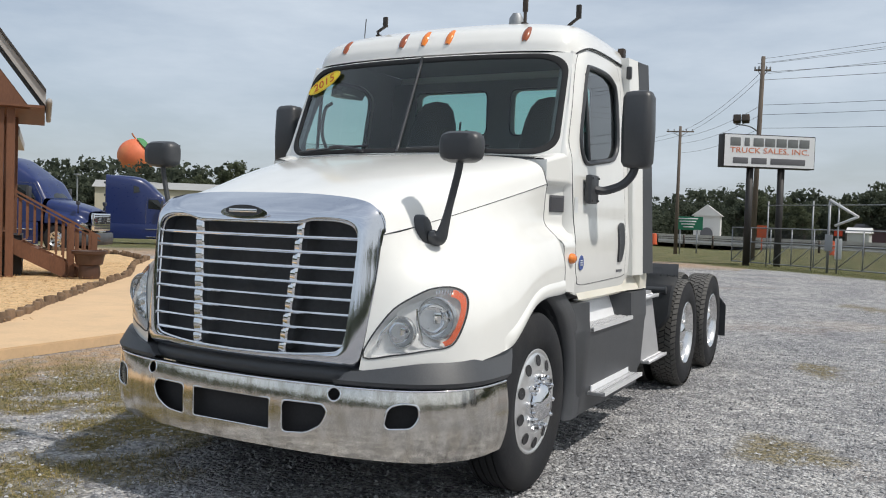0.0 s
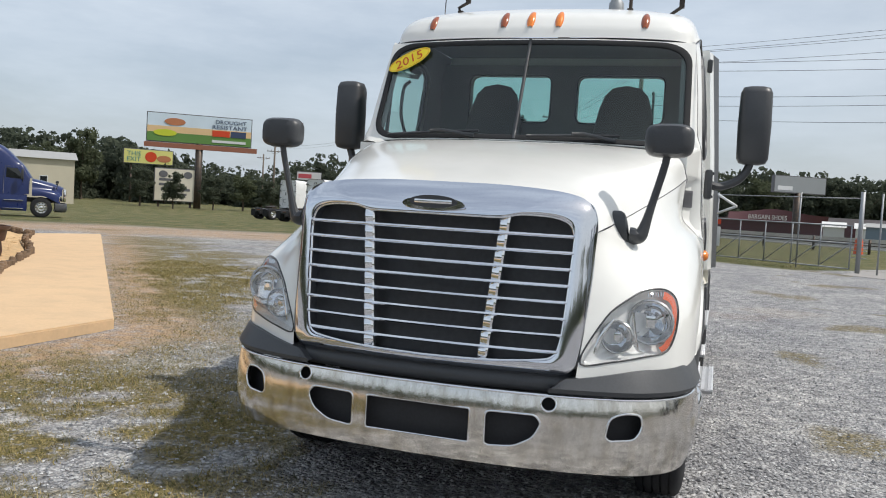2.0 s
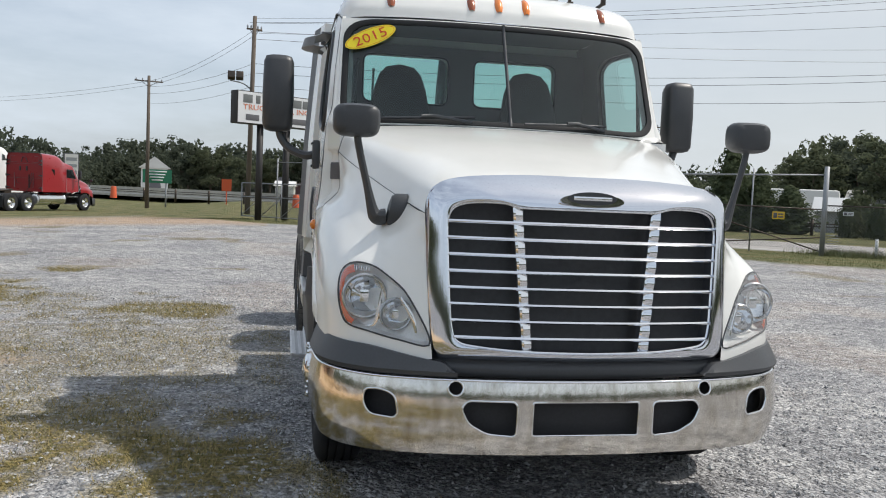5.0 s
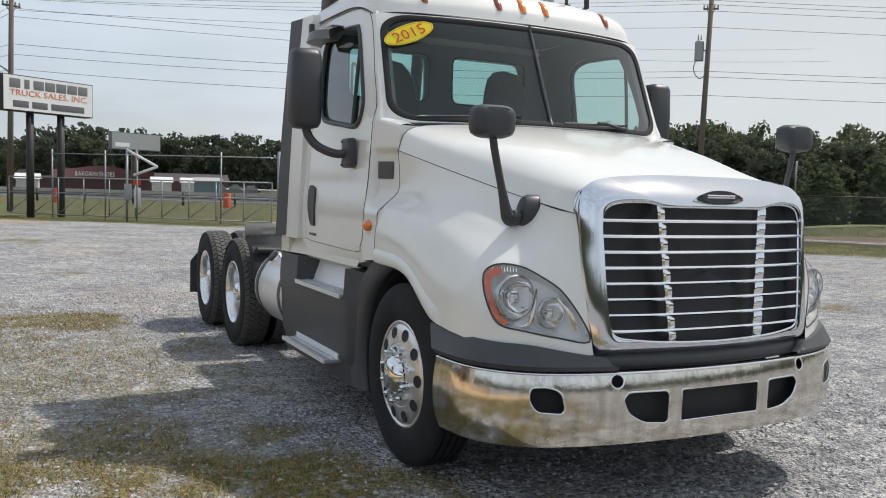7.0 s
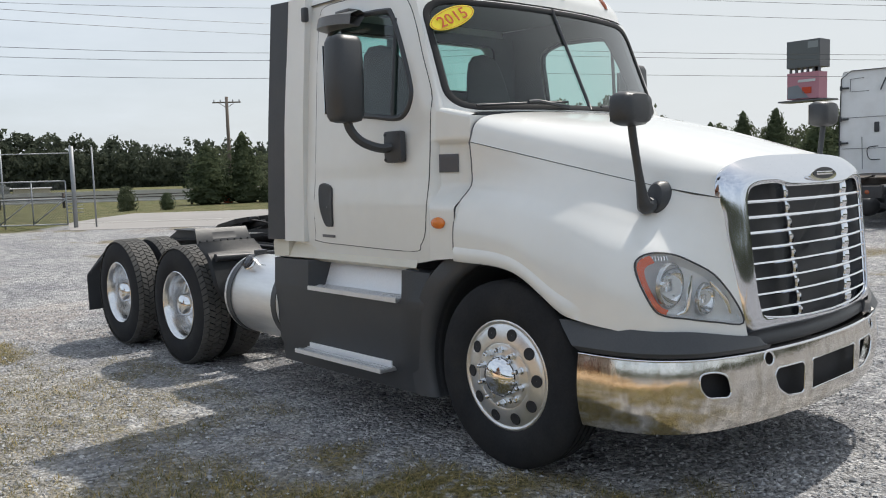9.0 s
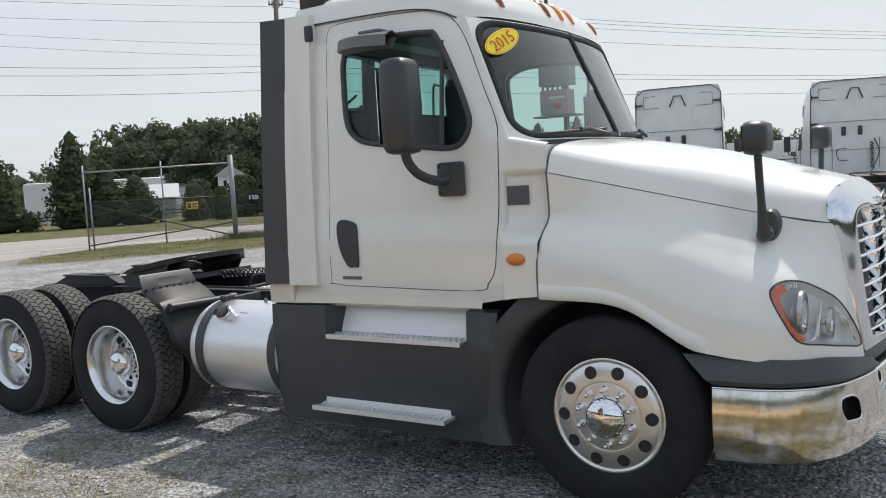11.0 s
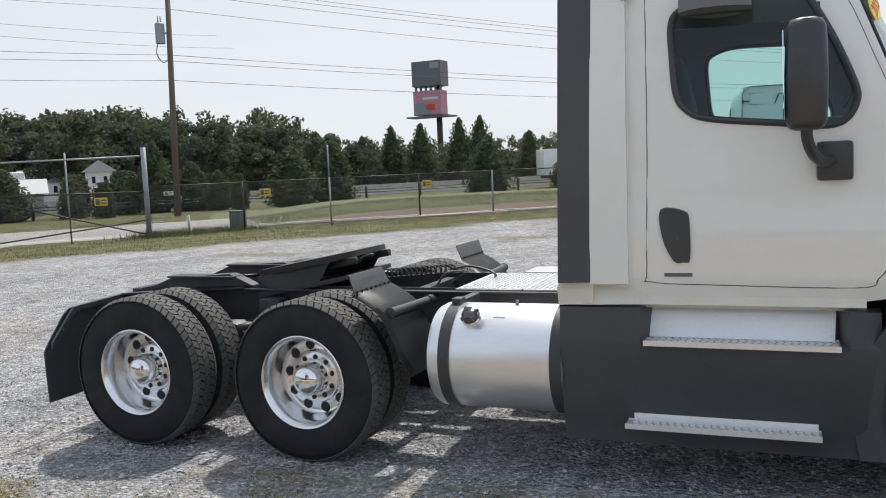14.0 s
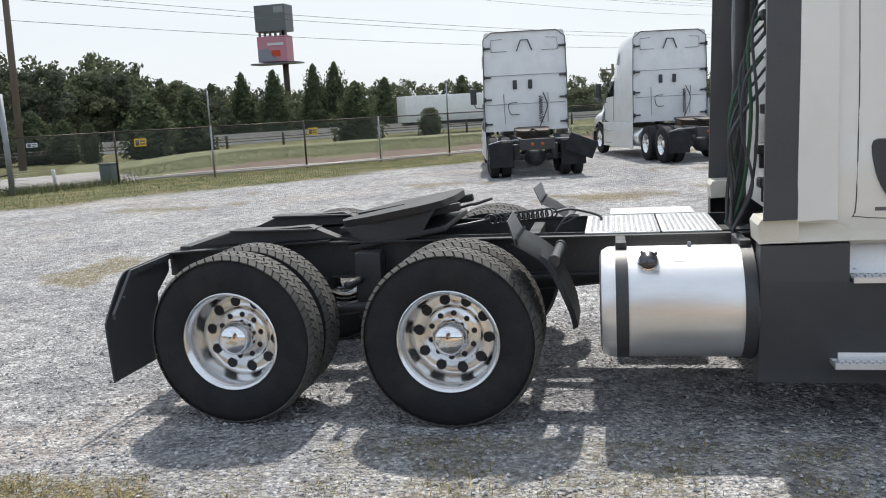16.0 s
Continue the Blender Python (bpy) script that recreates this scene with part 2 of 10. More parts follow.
def box(bm, x0, x1, y0, y1, z0, z1, bevel=0.0, m=None, mat=0):
    r = bmesh.ops.create_cube(bm, size=1)
    vs = r["verts"]
    for v in vs:
        v.co = Vector(((x0 + x1) / 2 + v.co.x * (x1 - x0), (y0 + y1) / 2 + v.co.y * (y1 - y0), (z0 + z1) / 2 + v.co.z * (z1 - z0)))
    fs = {f for v in vs for f in v.link_faces}
    for f in fs:
        f.material_index = mat
    if bevel:
        es = list({e for v in vs for e in v.link_edges})
        r = bmesh.ops.bevel(bm, geom=es, offset=bevel, segments=2, profile=0.6, affect="EDGES")
        vs = list({v for f in r["faces"] for v in f.verts} | {v for v in vs if v.is_valid})
    if m is not None:
        bmesh.ops.transform(bm, matrix=m, verts=vs)
    return vs


def slim_box(bm, x0, x1, y0, y1, z0, z1, m=None, mat=0):
    """A plain box straight from its corners (fast)."""
    co = [Vector((x, y, z)) for x in (x0, x1) for y in (y0, y1) for z in (z0, z1)]
    if m is not None:
        co = [m @ c for c in co]
    v = [bm.verts.new(c) for c in co]
    for q in ((0, 1, 3, 2), (4, 6, 7, 5), (0, 4, 5, 1), (2, 3, 7, 6), (0, 2, 6, 4), (1, 5, 7, 3)):
        bm.faces.new([v[k] for k in q]).material_index = mat


def rod(bm, a, b, r0, r1=None, seg=10, caps=True, mat=0):
    a, b = Vector(a), Vector(b)
    r1 = r0 if r1 is None else r1
    q = (b - a).to_track_quat("Z", "Y")
    rows = []
    for p, r in ((a, r0), (b, r1)):
        rows.append([bm.verts.new(p + q @ Vector((r * math.cos(2 * math.pi * k / seg), r * math.sin(2 * math.pi * k / seg), 0))) for k in range(seg)])
    for k in range(seg):
        bm.faces.new((rows[0][k], rows[0][(k + 1) % seg], rows[1][(k + 1) % seg], rows[1][k])).material_index = mat
    if caps:
        bm.faces.new(rows[0][::-1]).material_index = mat
        bm.faces.new(rows[1]).material_index = mat


def curve_pts(pts, n=6, closed=False):
    """Catmull-Rom through the points, n steps a span."""
    P = [Vector(p) for p in pts]
    k = len(P)
    out = []
    for i in range(k if closed else k - 1):
        p0 = P[(i - 1) % k] if closed or i > 0 else P[0] * 2 - P[1]
        p1, p2 = P[i], P[(i + 1) % k]
        p3 = P[(i + 2) % k] if closed or i + 2 < k else P[-1] * 2 - P[-2]
        for s in range(n):
            t = s / n
            out.append(0.5 * ((2 * p1) + (p2 - p0) * t + (2 * p0 - 5 * p1 + 4 * p2 - p3) * t * t + (3 * p1 - p0 - 3 * p2 + p3) * t ** 3))
    if not closed:
        out.append(P[-1])
    return out


def tube(bm, pts, r, seg=8, closed=False, mat=0, flat=1.0):
    """A round tube along points; flat squeezes it along the second axis."""
    P = [Vector(p) for p in pts]
    n = len(P)
    rows = []
    ref = None
    for i, p in enumerate(P):
        t = (P[(i + 1) % n] - P[i - 1]) if closed else (P[min(i + 1, n - 1)] - P[max(i - 1, 0)])
        t.normalize()
        if ref is None:
            ref = t.orthogonal().normalized()
        ref = (ref - t * ref.dot(t)).normalized()
        bi = t.cross(ref)
        rr = r(i / max(1, n - 1)) if callable(r) else r
        rows.append([p + ref * (rr * math.cos(2 * math.pi * k / seg)) + bi * (rr * flat * math.sin(2 * math.pi * k / seg)) for k in range(seg)])
    vs = quad_grid(bm, rows, closed_u=closed, closed_v=True, mat=mat)
    if not closed:
        bm.faces.new(vs[0][::-1]).material_index = mat
        bm.faces.new(vs[-1]).material_index = mat


def lathe(bm, profile, centre, axis="X", seg=40, mat=0, sign=1, closed_profile=False):
    """Turns (offset along axis, radius) pairs round an axis through centre."""
    c = Vector(centre)
    rows = []
    for a, r in profile:
        row = []
        for k in range(seg):
            u, v = r * math.cos(2 * math.pi * k / seg), r * math.sin(2 * math.pi * k / seg)
            d = {"X": (a * sign, u, v), "Y": (u, a * sign, v), "Z": (u, v, a * sign)}[axis]
            row.append(c + Vector(d))
        rows.append(row)
    quad_grid(bm, rows, closed_u=closed_profile, closed_v=True, mat=mat)
    bmesh.ops.remove_doubles(bm, verts=bm.verts, dist=1e-5)


def prism(bm, pts, d, mat=0):
    """A flat outline (3D points) pushed along the vector d."""
    d = Vector(d)
    a = [bm.verts.new(Vector(p)) for p in pts]
    b = [bm.verts.new(Vector(p) + d) for p in pts]
    n = len(a)
    bm.faces.new(a[::-1]).material_index = mat
    bm.faces.new(b).material_index = mat
    for i in range(n):
        bm.faces.new((a[i], a[(i + 1) % n], b[(i + 1) % n], b[i])).material_index = mat
    bmesh.ops.recalc_face_normals(bm, faces=bm.faces)


def poly2(pts, n=4, closed=True):
    return np.array([(p.x, p.y) for p in curve_pts([(x, y, 0) for x, y in pts], n, closed)])


def rounded(pts, r, n=5):
    """A polygon with rounded corners."""
    out = []
    k = len(pts)
    for i in range(k):
        p, a, b = Vector(pts[i]), Vector(pts[i - 1]), Vector(pts[(i + 1) % k])
        rr = min(r, (a - p).length * 0.45, (b - p).length * 0.45)
        s, e = p + (a - p).normalized() * rr, p + (b - p).normalized() * rr
        for j in range(n + 1):
            t = j / n
            q = s * (1 - t) ** 2 + p * 2 * t * (1 - t) + e * t * t
            out.append((q.x, q.y))
    return np.array(out)


def inside(poly, x, y):
    res = np.zeros(x.shape, bool)
    px, py = poly[:, 0], poly[:, 1]
    j = len(poly) - 1
    for i in range(len(poly)):
        cond = (py[i] > y) != (py[j] > y)
        xx = (px[j] - px[i]) * (y - py[i]) / (py[j] - py[i] + 1e-12) + px[i]
        res ^= cond & (x < xx)
        j = i
    return res


def nearest(polys, x, y):
    """Nearest point on any of the outlines."""
    best, bx, by = np.full(x.shape, 1e9), x.copy(), y.copy()
    for poly in polys:
        for i in range(len(poly)):
            a, b = poly[i - 1], poly[i]
            d = b - a
            t = np.clip(((x - a[0]) * d[0] + (y - a[1]) * d[1]) / (d @ d + 1e-12), 0, 1)
            qx, qy = a[0] + t * d[0], a[1] + t * d[1]
            dd = (x - qx) ** 2 + (y - qy) ** 2
            m = dd < best
            best, bx, by = np.where(m, dd, best), np.where(m, qx, bx), np.where(m, qy, by)
    return bx, by


def panel(outer, holes, step, to3d, mat=0, bm=None, thick=None):
    """A sheet cut to an outline with holes, its rim drawn on to the outlines, laid in space by to3d(a, b)."""
    bm = bm or bmesh.new()
    lo, hi = outer.min(0), outer.max(0)
    na, nb = max(2, int((hi[0] - lo[0]) / step)), max(2, int((hi[1] - lo[1]) / step))
    A, B = np.meshgrid(np.linspace(lo[0], hi[0], na + 1), np.linspace(lo[1], hi[1], nb + 1), indexing="ij")
    ca, cb = (A[:-1, :-1] + A[1:, 1:]) / 2, (B[:-1, :-1] + B[1:, 1:]) / 2
    keep = inside(outer, ca, cb)
    for h in holes:
        keep &= ~inside(h, ca, cb)
    cnt = np.zeros(A.shape, int)
    for da in (0, 1):
        for db in (0, 1):
            cnt[da:na + da, db:nb + db] += keep
    rim = (cnt > 0) & (cnt < 4)
    qa, qb = nearest([outer] + list(holes), A[rim], B[rim])
    A[rim], B[rim] = qa, qb
    used = np.argwhere(cnt > 0)
    vs = {}
    for i, j in used:
        vs[i, j] = bm.verts.new(to3d(A[i, j], B[i, j]))
    for i, j in np.argwhere(keep):
        try:
            bm.faces.new((vs[i, j], vs[i + 1, j], vs[i + 1, j + 1], vs[i, j + 1])).material_index = mat
        except ValueError:
            pass
    if thick:
        r = bmesh.ops.extrude_face_region(bm, geom=bm.faces[:])
        bmesh.ops.translate(bm, vec=thick, verts=[g for g in r["geom"] if isinstance(g, bmesh.types.BMVert)])
        bmesh.ops.recalc_face_normals(bm, faces=bm.faces)
    return bm


def words(name, text, mat, parent, m, width, height=None, thick=0.002, label=""):
    """Raised lettering set to a width and height, its middle at the pose m (letters face its +z)."""
    cu = bpy.data.curves.new("t", "FONT")
    cu.body, cu.align_x, cu.align_y, cu.resolution_u, cu.extrude = text, "CENTER", "CENTER", 2, 0.5
    tmp = bpy.data.objects.new("t", cu)
    scene.collection.objects.link(tmp)
    bpy.context.view_layer.update()
    me = bpy.data.meshes.new_from_object(tmp.evaluated_get(bpy.context.evaluated_depsgraph_get()))
    bpy.data.objects.remove(tmp)
    bpy.data.curves.remove(cu)
    co = np.array([v.co[:] for v in me.vertices])
    lo, hi = co.min(0), co.max(0)
    s = width / (hi[0] - lo[0])
    sy = (height / (hi[1] - lo[1])) if height else s
    mid = (lo + hi) / 2
    for v in me.vertices:
        v.co = m @ Vector(((v.co.x - mid[0]) * s, (v.co.y - mid[1]) * sy, (v.co.z - lo[2]) / max(1e-6, hi[2] - lo[2]) * thick))
    me.materials.clear()
    me.materials.append(mat)
    return part(name, me, mat, parent, label)


def smoothstep(a, b, x):
    t = min(1.0, max(0.0, (x - a) / (b - a)))
    return t * t * (3 - 2 * t)


class Patch:
    """A smooth surface through a net of control points: net[i][j]."""

    def __init__(self, net):
        self.n = np.array(net, float)

    @staticmethod
    def _w(t):
        return np.array([-t + 2 * t * t - t ** 3, 2 - 5 * t * t + 3 * t ** 3, t + 4 * t * t - 3 * t ** 3, -t * t + t ** 3]) * 0.5

    def __call__(self, a, b):
        N = self.n
        na, nb = N.shape[0] - 1, N.shape[1] - 1
        a, b = min(max(a, 0), na), min(max(b, 0), nb)
        i, j = min(int(a), na - 1), min(int(b), nb - 1)

        def get(k, n, take):
            if k < 0:
                return 2 * take(0) - take(1)
            if k > n:
                return 2 * take(n) - take(n - 1)
            return take(k)

        wb, wa = self._w(b - j), self._w(a - i)
        row = lambda k: sum(wb[q] * get(j - 1 + q, nb, lambda m: N[k, m]) for q in range(4))
        return Vector(sum(wa[q] * get(i - 1 + q, na, row) for q in range(4)))

    def rows(self, sa, sb):
        na, nb = self.n.shape[0] - 1, self.n.shape[1] - 1
        return [[self(na * i / sa, nb * j / sb) for j in range(sb + 1)] for i in range(sa + 1)]


def flip(bm):
    """The same half on the other side."""
    for v in bm.verts:
        v.co.x = -v.co.x
    bmesh.ops.reverse_faces(bm, faces=bm.faces)
    return bm

# ---- ground -----------------------------------------------------------------
N_, T_ = Vector((0.642, 0.767, 0)), Vector((0.767, -0.642, 0))  # across and along the road


def uv(x, y):
    return 0.642 * x + 0.767 * y, 0.767 * x - 0.642 * y


def lot(u, v, z=0.0):
    return Vector((0.642 * u + 0.767 * v, 0.767 * u - 0.642 * v, z))


def gz(x, y):
    """The yard falls away gently behind the office side."""
    w = -0.53 * x + 0.85 * y
    return -0.0125 * max(0.0, min(w, 75.0) - 18) * smoothstep(3, 14, -x)


def fbm(x, y, s, seed=0.0):
    return noise.fractal(Vector((x * s, y * s, seed)), 0.9, 2.1, 4) * 0.5 + 0.5


def walk_dist(x, y):
    """Signed distance outside the sidewalk's yard-side edge."""
    if y < 3.85:
        return x + 4.88
    return 0.76 * (x + 4.88) + 0.65 * (y - 3.85)


def masks(x, y):
    """Dry grass, lawn, bare sandy earth."""
    u, v = uv(x, y)
    wd = walk_dist(x, y)
    zone = (1 - smoothstep(3.3, 5.0, wd + 0.05 * y)) * smoothstep(-7, -4.5, y) * (1 - smoothstep(18, 24, y))
    band = (1 - smoothstep(0.3, 2.2, wd)) * 0.08 + 0.065 * (1 - smoothstep(0.5, 2.5, y)) + 0.10 * smoothstep(0.7, 1.3, wd) * (1 - smoothstep(2.0, 3.2, wd))
    g = zone * smoothstep(0.435, 0.575, fbm(x, y, 0.75, 3.1) * 0.5 + fbm(x, y, 2.6, 9.0) * 0.5 + band)
    g *= 0.25 + 0.75 * smoothstep(0.25, 1.0, wd + 0.6 * (fbm(x, y, 1.1, 33) - 0.5)) if y > 1.0 else 1.0
    g *= 1 - 0.62 * smoothstep(1.2, 3.2, y) * smoothstep(-5.4, -4.2, x)
    if x > -1.30 + 0.85 * (1 - smoothstep(0.0, 1.4, y)) or wd < -0.02:
        g = 0.0
    g = max(g, 0.75 * smoothstep(0.70, 0.78, fbm(x, y, 0.5, 22)) * (1 if abs(x) > 2 else 0))
    lawn = 0.0
    edge = 21.3 + 1.6 * (fbm(x, y, 0.25, 5) - 0.5) + (2.2 if v < -15 else 0)
    lawn = smoothstep(edge, edge + 1.0, u) * (1 - smoothstep(-15.6, -14.8, v) * (1 - smoothstep(-8.4, -7.4, v)) * (1 - smoothstep(28, 28.4, u)))
    w = -0.53 * x + 0.85 * y
    if x < -2:
        lawn = max(lawn if x > -8 else 0, smoothstep(33, 39, w + 6 * (fbm(x, y, 0.08, 8) - 0.5)))
    sand = smoothstep(0.62, 0.74, fbm(x, y, 0.35, 14)) * 0.15
    if x < -2:
        sand = max(sand, 0.8 * smoothstep(26, 30, w) * (1 - smoothstep(34, 40, w)))
    sand = max(sand, 0.9 * (1 - smoothstep(0.1, 1.1, abs(wd - 0.45))) * (1 if wd > 0 else 0))
    return g, lawn, sand


def lines_(spans):
    out = []
    for a, b, n in spans:
        out += list(np.linspace(a, b, n, endpoint=False))
    return out + [spans[-1][1]]


gxs = lines_([(-1500, -200, 8), (-200, -60, 18), (-60, -14, 46), (-14, 8, 150), (8, 40, 50), (40, 200, 24), (200, 1500, 8)])
gys = lines_([(-1500, -100, 8), (-100, -8, 20), (-8, 14, 150), (14, 50, 70), (50, 200, 40), (200, 1500, 8)])
bm = bmesh.new()
lay = [bm.verts.layers.float.new(k) for k in ("dry_grass", "lawn", "sand")]
rows = []
for x in gxs:
    r = []
    for y in gys:
        near = -16 < x < 12 and -8 < y < 16
        v = bm.verts.new((x, y, gz(x, y) + (0.022 * (fbm(x, y, 1.4, 40) - 0.5) + 0.012 * (fbm(x, y, 6, 41) - 0.5) if near else 0)))
        for k, m in zip(lay, masks(x, y)):
            v[k] = m
        r.append(v)
    rows.append(r)
for i in range(len(gxs) - 1):
    for j in range(len(gys) - 1):
        bm.faces.new((rows[i][j], rows[i + 1][j], rows[i + 1][j + 1], rows[i][j + 1]))


def ground_material():
    m = bpy.data.materials.new("crushed_stone_yard")
    m.use_nodes = True
    t = m.node_tree
    b = t.nodes["Principled BSDF"]
    b.inputs["Roughness"].default_value = 0.92
    b.inputs["Specular IOR Level"].default_value = 0.25
    tc = t.nodes.new("ShaderNodeTexCoord")
    L = t.links.new

    def vor(s, feat="F1"):
        n = t.nodes.new("ShaderNodeTexVoronoi")
        n.feature = feat
        n.inputs["Scale"].default_value = s
        L(tc.outputs["Object"], n.inputs["Vector"])
        return n

    def noi(s, d=4):
        n = t.nodes.new("ShaderNodeTexNoise")
        n.inputs["Scale"].default_value, n.inputs["Detail"].default_value = s, d
        L(tc.outputs["Object"], n.inputs["Vector"])
        return n

    def ramp(src, stops):
        n = t.nodes.new("ShaderNodeValToRGB")
        e = n.color_ramp.elements
        while len(e) < len(stops):
            e.new(0.5)
        for k, (p, c) in zip(e, stops):
            k.position, k.color = p, (*c, 1)
        L(src, n.inputs["Fac"])
        return n.outputs["Color"]

    def mix(fac, a, c, blend="MIX"):
        n = t.nodes.new("ShaderNodeMixRGB")
        n.blend_type = blend
        for s, k in ((fac, "Fac"), (a, "Color1"), (c, "Color2")):
            if isinstance(s, (int, float)):
                n.inputs[k].default_value = s
            elif isinstance(s, tuple):
                n.inputs[k].default_value = (*s, 1)
            else:
                L(s, n.inputs[k])
        return n.outputs["Color"]

    def attr(name):
        n = t.nodes.new("ShaderNodeAttribute")
        n.attribute_name = name
        return n.outputs["Fac"]

    def math2(op, a, c):
        n = t.nodes.new("ShaderNodeMath")
        n.operation = op
        for s, k in ((a, 0), (c, 1)):
            if isinstance(s, (int, float)):
                n.inputs[k].default_value = s
            else:
                L(s, n.inputs[k])
        return n.outputs[0]

    v1, v2, v3 = vor(33), vor(72), vor(11)
    sep = t.nodes.new("ShaderNodeSeparateColor")
    L(v1.outputs["Color"], sep.inputs[0])
    stone = ramp(sep.outputs[0], [(0.0, (0.14, 0.145, 0.155)), (0.35, (0.35, 0.355, 0.365)), (0.75, (0.54, 0.545, 0.55)), (1.0, (0.68, 0.68, 0.68))])
    fines = ramp(v2.outputs["Distance"], [(0.0, (0.48, 0.475, 0.47)), (0.7, (0.19, 0.19, 0.195))])
    base = mix(math2("MULTIPLY", v1.outputs["Distance"], 1.0), stone, fines)
    large = ramp(noi(0.7, 5).outputs["Fac"], [(0.3, (0.72, 0.72, 0.74)), (0.7, (1.15, 1.13, 1.10))])
    base = mix(1.0, base, large, "MULTIPLY")
    base = mix(1.0, base, ramp(noi(5.5, 8).outputs["Fac"], [(0.34, (0.78, 0.78, 0.79)), (0.5, (1.08, 1.08, 1.08)), (0.66, (1.38, 1.37, 1.35))]), "MULTIPLY")
    sand = ramp(noi(14, 6).outputs["Fac"], [(0.3, (0.36, 0.22, 0.12)), (0.7, (0.58, 0.40, 0.24))])
    base = mix(math2("MULTIPLY", attr("sand"), ramp(noi(7, 6).outputs["Fac"], [(0.30, (0.25, 0.25, 0.25)), (0.55, (1, 1, 1))])), base, sand)
    dry = ramp(noi(30, 6).outputs["Fac"], [(0.3, (0.075, 0.066, 0.026)), (0.5, (0.18, 0.146, 0.058)), (0.7, (0.34, 0.265, 0.11))])
    base = mix(math2("MULTIPLY", attr("dry_grass"), ramp(noi(13, 6).outputs["Fac"], [(0.32, (0.10, 0.10, 0.10)), (0.50, (1, 1, 1))])), base, dry)
    lawn = ramp(noi(1.1, 7).outputs["Fac"], [(0.3, (0.085, 0.102, 0.038)), (0.5, (0.145, 0.146, 0.062)), (0.7, (0.25, 0.205, 0.110))])
    lawn = mix(1.0, lawn, ramp(noi(25, 4).outputs["Fac"], [(0.3, (0.7, 0.7, 0.7)), (0.7, (1.2, 1.2, 1.2))]), "MULTIPLY")
    base = mix(attr("lawn"), base, lawn)
    L(base, b.inputs["Base Color"])
    h = math2("ADD", math2("MULTIPLY", v1.outputs["Distance"], -1.0), math2("MULTIPLY", v3.outputs["Distance"], -0.5))
    h = math2("ADD", h, math2("MULTIPLY", v2.outputs["Distance"], -0.4))
    bp = t.nodes.new("ShaderNodeBump")
    bp.inputs["Strength"].default_value, bp.inputs["Distance"].default_value = 0.95, 0.035
    L(h, bp.inputs["Height"])
    L(bp.outputs["Normal"], b.inputs["Normal"])
    return m


GROUND = ground_material()
solid("ground", bm, GROUND, "grey crushed stone yard with dry grass patches", "ground", kind="structure", smooth=80)


def scatter_mesh(name, verts, faces, mat, label, category):
    me = bpy.data.meshes.new(name)
    me.from_pydata(verts, [], faces)
    me.materials.append(mat)
    me.update()
    return tagged(new(name, me), label, category, "", "stuff")


# loose stones lying on the yard, denser close to the truck
rng = np.random.default_rng(7)
OCT = np.array([(1, 0, 0), (-1, 0, 0), (0, 1, 0), (0, -1, 0), (0, 0, 1), (0, 0, -0.6)], float)
OCF = [(0, 2, 4), (2, 1, 4), (1, 3, 4), (3, 0, 4), (2, 0, 5), (1, 2, 5), (3, 1, 5), (0, 3, 5)]
sv, sf = [], []
mask_grid = {(i, j): masks(i * 0.16, j * 0.16) for i in range(-82, 57) for j in range(-26, 101)}
for k in range(76000):
    if k < 56000:
        x, y = rng.uniform(-7.5, 3.5), rng.uniform(-3.6, 9.5)
    else:
        x, y = rng.uniform(-13, 9), rng.uniform(-4, 16)
    g, l, s_ = mask_grid.get((round(x / 0.16), round(y / 0.16)), (0, 0, 0))
    if walk_dist(x, y) < 0.05 or rng.uniform() < 0.8 * g or s_ > 0.6:
        continue
    r = rng.choice((0.006, 0.009, 0.013, 0.018), p=(0.36, 0.38, 0.22, 0.04))
    a = rng.uniform(0, 6.28)
    sc = r * rng.uniform(0.6, 1.3, 3) * np.array((1, 1, 0.7))
    p = (OCT + rng.uniform(-0.25, 0.25, (6, 3))) * sc
    c, s2 = math.cos(a), math.sin(a)
    p = np.stack((p[:, 0] * c - p[:, 1] * s2, p[:, 0] * s2 + p[:, 1] * c, p[:, 2]), 1) + (x, y, 0.004 + 0.002)
    n0 = len(sv)
    sv.extend(map(tuple, p))
    sf.extend([tuple(n0 + i for i in f) for f in OCF])


def island_material(name, stops, rough=0.9):
    m = bpy.data.materials.new(name)
    m.use_nodes = True
    t = m.node_tree
    b = t.nodes["Principled BSDF"]
    b.inputs["Roughness"].default_value = rough
    b.inputs["Specular IOR Level"].default_value = 0.25
    g = t.nodes.new("ShaderNodeNewGeometry")
    n = t.nodes.new("ShaderNodeValToRGB")
    e = n.color_ramp.elements
    while len(e) < len(stops):
        e.new(0.5)
    for k, (p, c) in zip(e, stops):
        k.position, k.color = p, (*c, 1)
    t.links.new(g.outputs["Random Per Island"], n.inputs["Fac"])
    t.links.new(n.outputs["Color"], b.inputs["Base Color"])
    return m


STONE = island_material("loose_stone", [(0.0, (0.15, 0.155, 0.165)), (0.4, (0.36, 0.365, 0.375)), (0.8, (0.50, 0.50, 0.505)), (1.0, (0.60, 0.60, 0.595))])
scatter_mesh("loose_gravel", sv, sf, STONE, "loose grey crushed stones on the yard", "gravel")

